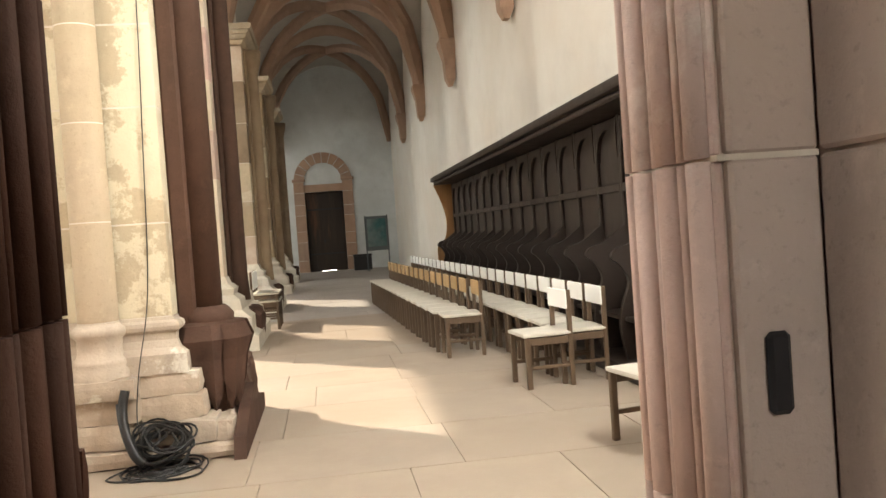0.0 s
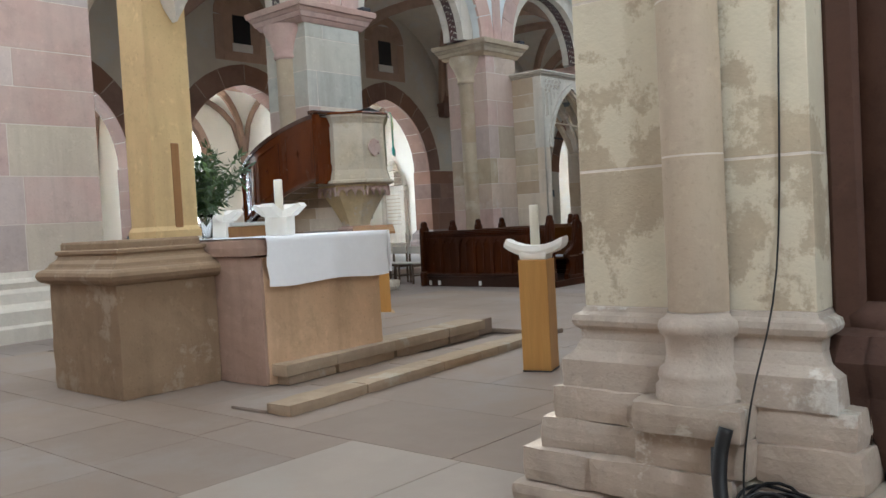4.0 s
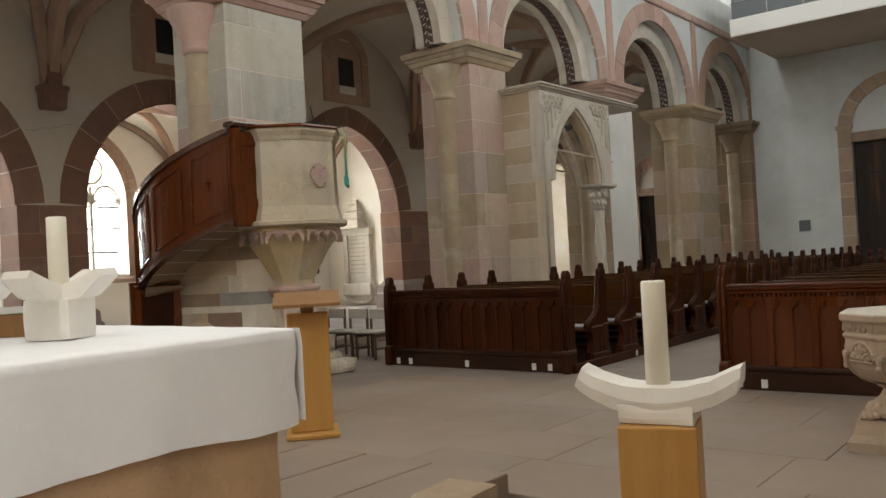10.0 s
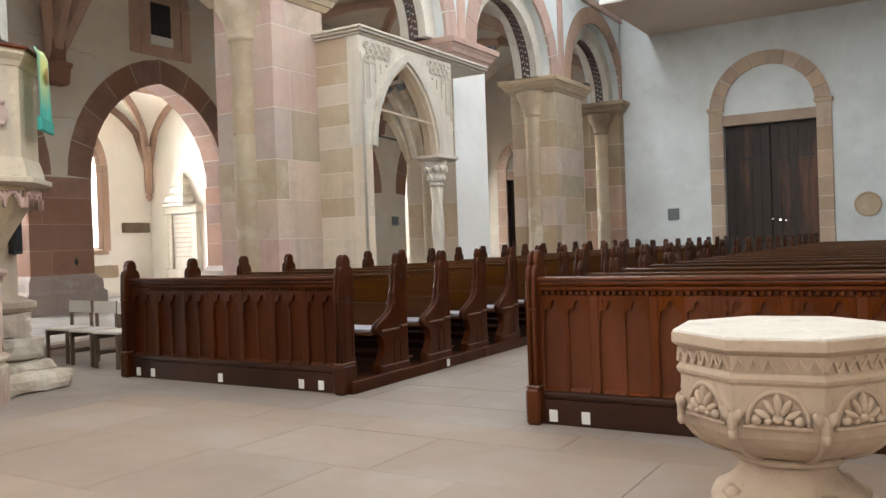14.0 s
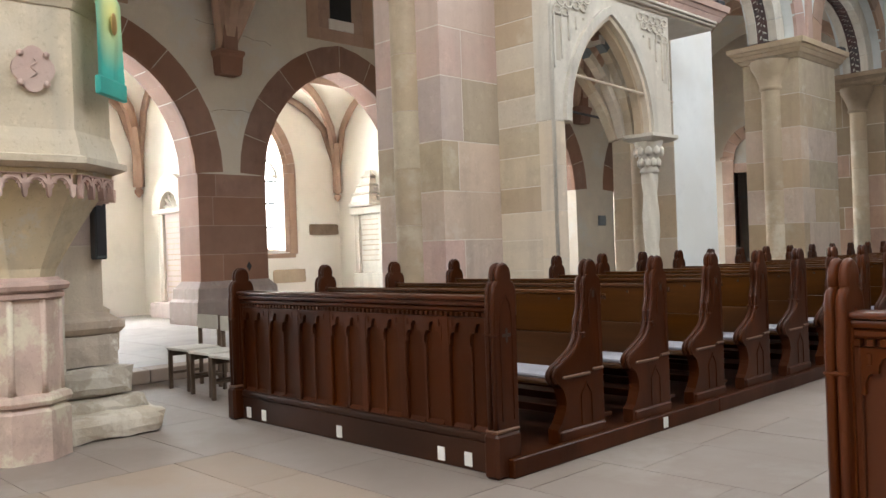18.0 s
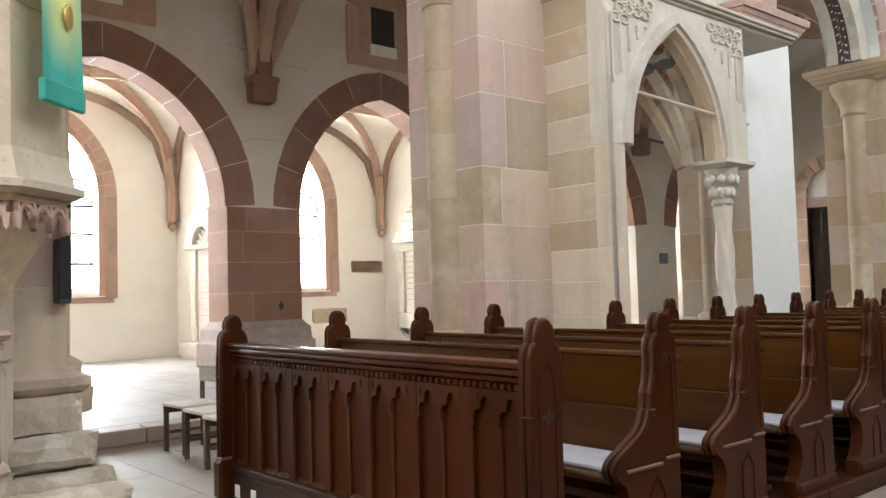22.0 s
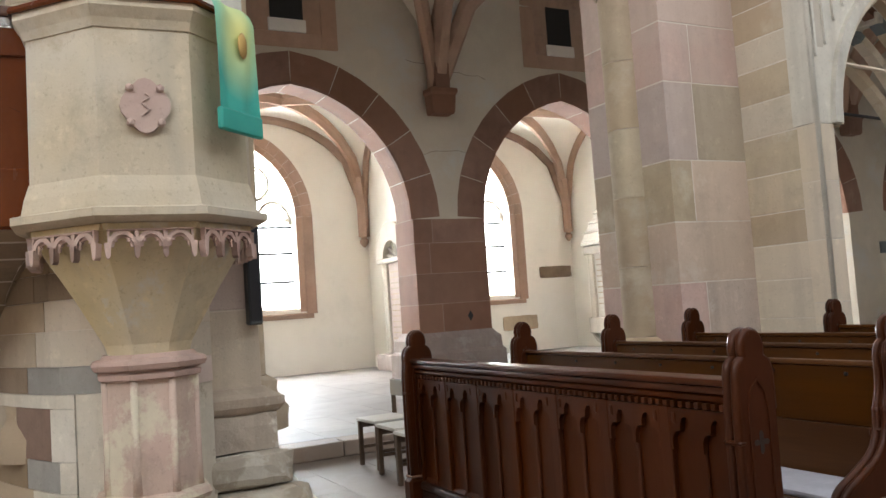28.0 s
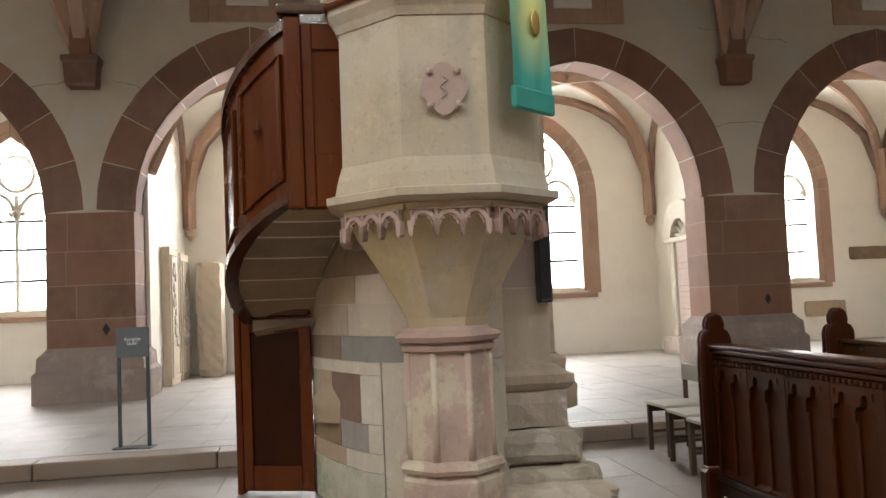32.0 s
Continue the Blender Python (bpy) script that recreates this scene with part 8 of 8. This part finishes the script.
def grave_slab(x, y, w, h, label, relief):
    m = thing("grave_slab", label, "grave slab", (x, y, FLOOR_UP), "grave slabs in the chapel")
    part("slab", worn(-w / 2, 0.0, 0, w / 2, 0.16, h, 0.02, 0.006, 7, 0.12), STONE_CREAM, m)
    part("frame", sweep(bmnew(), [(-w * 0.4, 0.165, 0.15), (-w * 0.4, 0.165, h - 0.15), (w * 0.4, 0.165, h - 0.15), (w * 0.4, 0.165, 0.15), (-w * 0.4, 0.165, 0.15)], 0.04, 0.03, up=(0, 1, 0)), STONE_PALE, m)
    bm = bmnew()
    r = random.Random(relief)
    for k in range(18):
        bmesh.ops.create_icosphere(bm, subdivisions=1, radius=1, matrix=Matrix.Translation((r.uniform(-0.2, 0.2) * w, 0.17, r.uniform(0.3, 0.85) * h)) @ Matrix.Diagonal((0.07, 0.03, 0.11, 1)))
    part("relief", bm, STONE_PALE, m, "worn carved relief", smooth=True)


grave_slab(-20.9, 5.44 + 0.22, 0.95, 2.45, "grey carved grave slab leaning on the chapel wall", 1)
grave_slab(-19.7, 5.44 + 0.22, 0.9, 2.5, "worn grey grave slab with a carved relief", 2)
b = thing("stone_fragment", "broken carved column stump standing in the chapel", "stone", (-21.3, 6.25, FLOOR_UP))
part("block", worn(-0.3, -0.25, 0, 0.3, 0.25, 2.3, 0.06, 0.03, 5, 0.14), STONE_CREAM, b)

db = thing("display_board", "dark blue-green display board on a stand by the aisle door", "display board", (4.3, 27.6, 0), rz=8)
part("panel", cbox(-0.45, -0.02, 0.75, 0.45, 0.02, 2.05, 0.006), GREY_PAINT, db)
part("poster", cbox(-0.36, -0.026, 0.9, 0.36, -0.021, 1.95), material("poster_teal", (0.05, 0.16, 0.17), 0.6, 0.5, 5, 0.0, (0.30, 0.34, 0.33)), db, "teal and grey printed poster")
for x in (-0.42, 0.42):
    part("leg", cbox(x - 0.02, -0.02, 0, x + 0.02, 0.02, 2.08, 0.004), STEEL, db)
    part("foot", cbox(x - 0.03, -0.25, 0, x + 0.03, 0.25, 0.03, 0.006), STEEL, db)
bx = thing("storage_box", "low black box standing beside the aisle door", "box", (3.75, 28.9, 0))
part("body", cbox(-0.35, -0.25, 0, 0.35, 0.25, 0.55, 0.02, 2), BLACK, bx)
part("lid", cbox(-0.37, -0.27, 0.55, 0.37, 0.27, 0.62, 0.015, 2), BLACK, bx)

sc = thing("loudspeaker", "slim dark column loudspeaker fixed to the pier", "loudspeaker", (-9.8, 10.12, 1.45))
part("cabinet", cbox(-0.06, -0.05, 0, 0.06, 0.05, 0.75, 0.012), STEEL, sc)
part("grille", cbox(0.058, -0.04, 0.03, 0.064, 0.04, 0.72, 0.002), IRON, sc)

# ---- floor slabs ----
def slab_field(parent, x0, x1, y0, y1, z, mat, seed, joined=False, skip=(), row=(0.55, 0.85), run=(0.7, 1.35), name="slab"):
    """Courses of stone slabs with open joints."""
    rng = random.Random(seed)
    y = y0
    bm = bmnew() if joined else None
    while y < y1 - 0.05:
        d = min(rng.uniform(*row), y1 - y)
        if y1 - y - d < 0.3:
            d = y1 - y
        x = x0
        while x < x1 - 0.05:
            w = min(rng.uniform(*run), x1 - x)
            if x1 - x - w < 0.35:
                w = x1 - x
            cx, cy = x + w / 2, y + d / 2
            if not any(a < cx < b and c < cy < e for a, b, c, e in skip):
                g, o = 0.0025, rng.uniform(-0.0012, 0.0008)
                if joined:
                    vs = [bm.verts.new(p) for p in ((x + g, y + g, z + o), (x + w - g, y + g, z + o), (x + w - g, y + d - g, z + o), (x + g, y + d - g, z + o), (x + g, y + g, z - 0.03), (x + w - g, y + g, z - 0.03), (x + w - g, y + d - g, z - 0.03), (x + g, y + d - g, z - 0.03))]
                    for f in ((0, 1, 2, 3), (0, 4, 5, 1), (1, 5, 6, 2), (2, 6, 7, 3), (3, 7, 4, 0)):
                        bm.faces.new([vs[i] for i in f])
                else:
                    part(name, cbox(x + g, y + g, z - 0.03, x + w - g, y + d - g, z + o, 0.002), mat, parent)
            x += w
        y += d
    if joined:
        tagged(part("slabs", bm, mat, parent), "", "", "", "stuff")


SLAB_ISL = material("floor_slab_far", (0.265, 0.215, 0.185), 0.62, 0.22, 1.4, 0.22, (0.215, 0.17, 0.145), rnd=0.22, stain=0.35, patch=(0.33, 0.28, 0.245), patch_at=(0.52, 0.62), patch_scale=0.7, island=True)
SLAB_GREY_ISL = material("aisle_slab_far", (0.40, 0.37, 0.345), 0.62, 0.18, 2.2, 0.2, (0.35, 0.31, 0.285), rnd=0.22, stain=0.3, island=True)
slab_field(floor, -8.2, -1.6, -2.1, 1.9, 0, SLAB, 1, False, (), (0.75, 1.1), (0.85, 1.7))
# brighter slabs stand in for the sunlit floor by the pier and aisle
slab_field(floor, -1.6, 0.5, -2.1, 1.9, 0, SLAB_LIT, 12, False, (), (0.75, 1.1), (0.85, 1.7))
slab_field(floor, 0.5, 5.3, -2.1, 10.4, 0, SLAB_LIT, 11, False, (), (0.75, 1.1), (0.85, 1.7))
slab_field(floor, -8.2, 0.5, 1.9, 10.4, 0, SLAB, 5, False, [(-7.6, -3.3, 2.5, 6.2)], (0.75, 1.1), (0.85, 1.7))
slab_field(floor, STEP_X, -8.2, EAST, AISLE_WEST, 0, SLAB_ISL, 2, True)
slab_field(floor, -8.2, 0.5, 10.4, WEST, 0, SLAB_ISL, 3, True)
slab_field(floor, 0.5, 5.3, 10.4, WEST, 0, SLAB_GREY_ISL, 8, True)
slab_field(floor, -8.2, 5.3, EAST, -2.1, 0, SLAB_ISL, 4, True)
y = EAST
rng = random.Random(12)
while y < AISLE_WEST:
    w = rng.uniform(0.9, 1.8)
    part("step_stone", cbox(STEP_X - 0.34, y + 0.004, 0, STEP_X + rng.uniform(-0.01, 0.01), min(y + w, AISLE_WEST) - 0.004, FLOOR_UP, 0.02, 2), SLAB, floor_aisle)
    y += w
slab_field(floor_aisle, BX, STEP_X - 0.34, EAST, AISLE_WEST, FLOOR_UP, SLAB_GREY_ISL, 6, True, (), (0.6, 0.9), (0.7, 1.3))
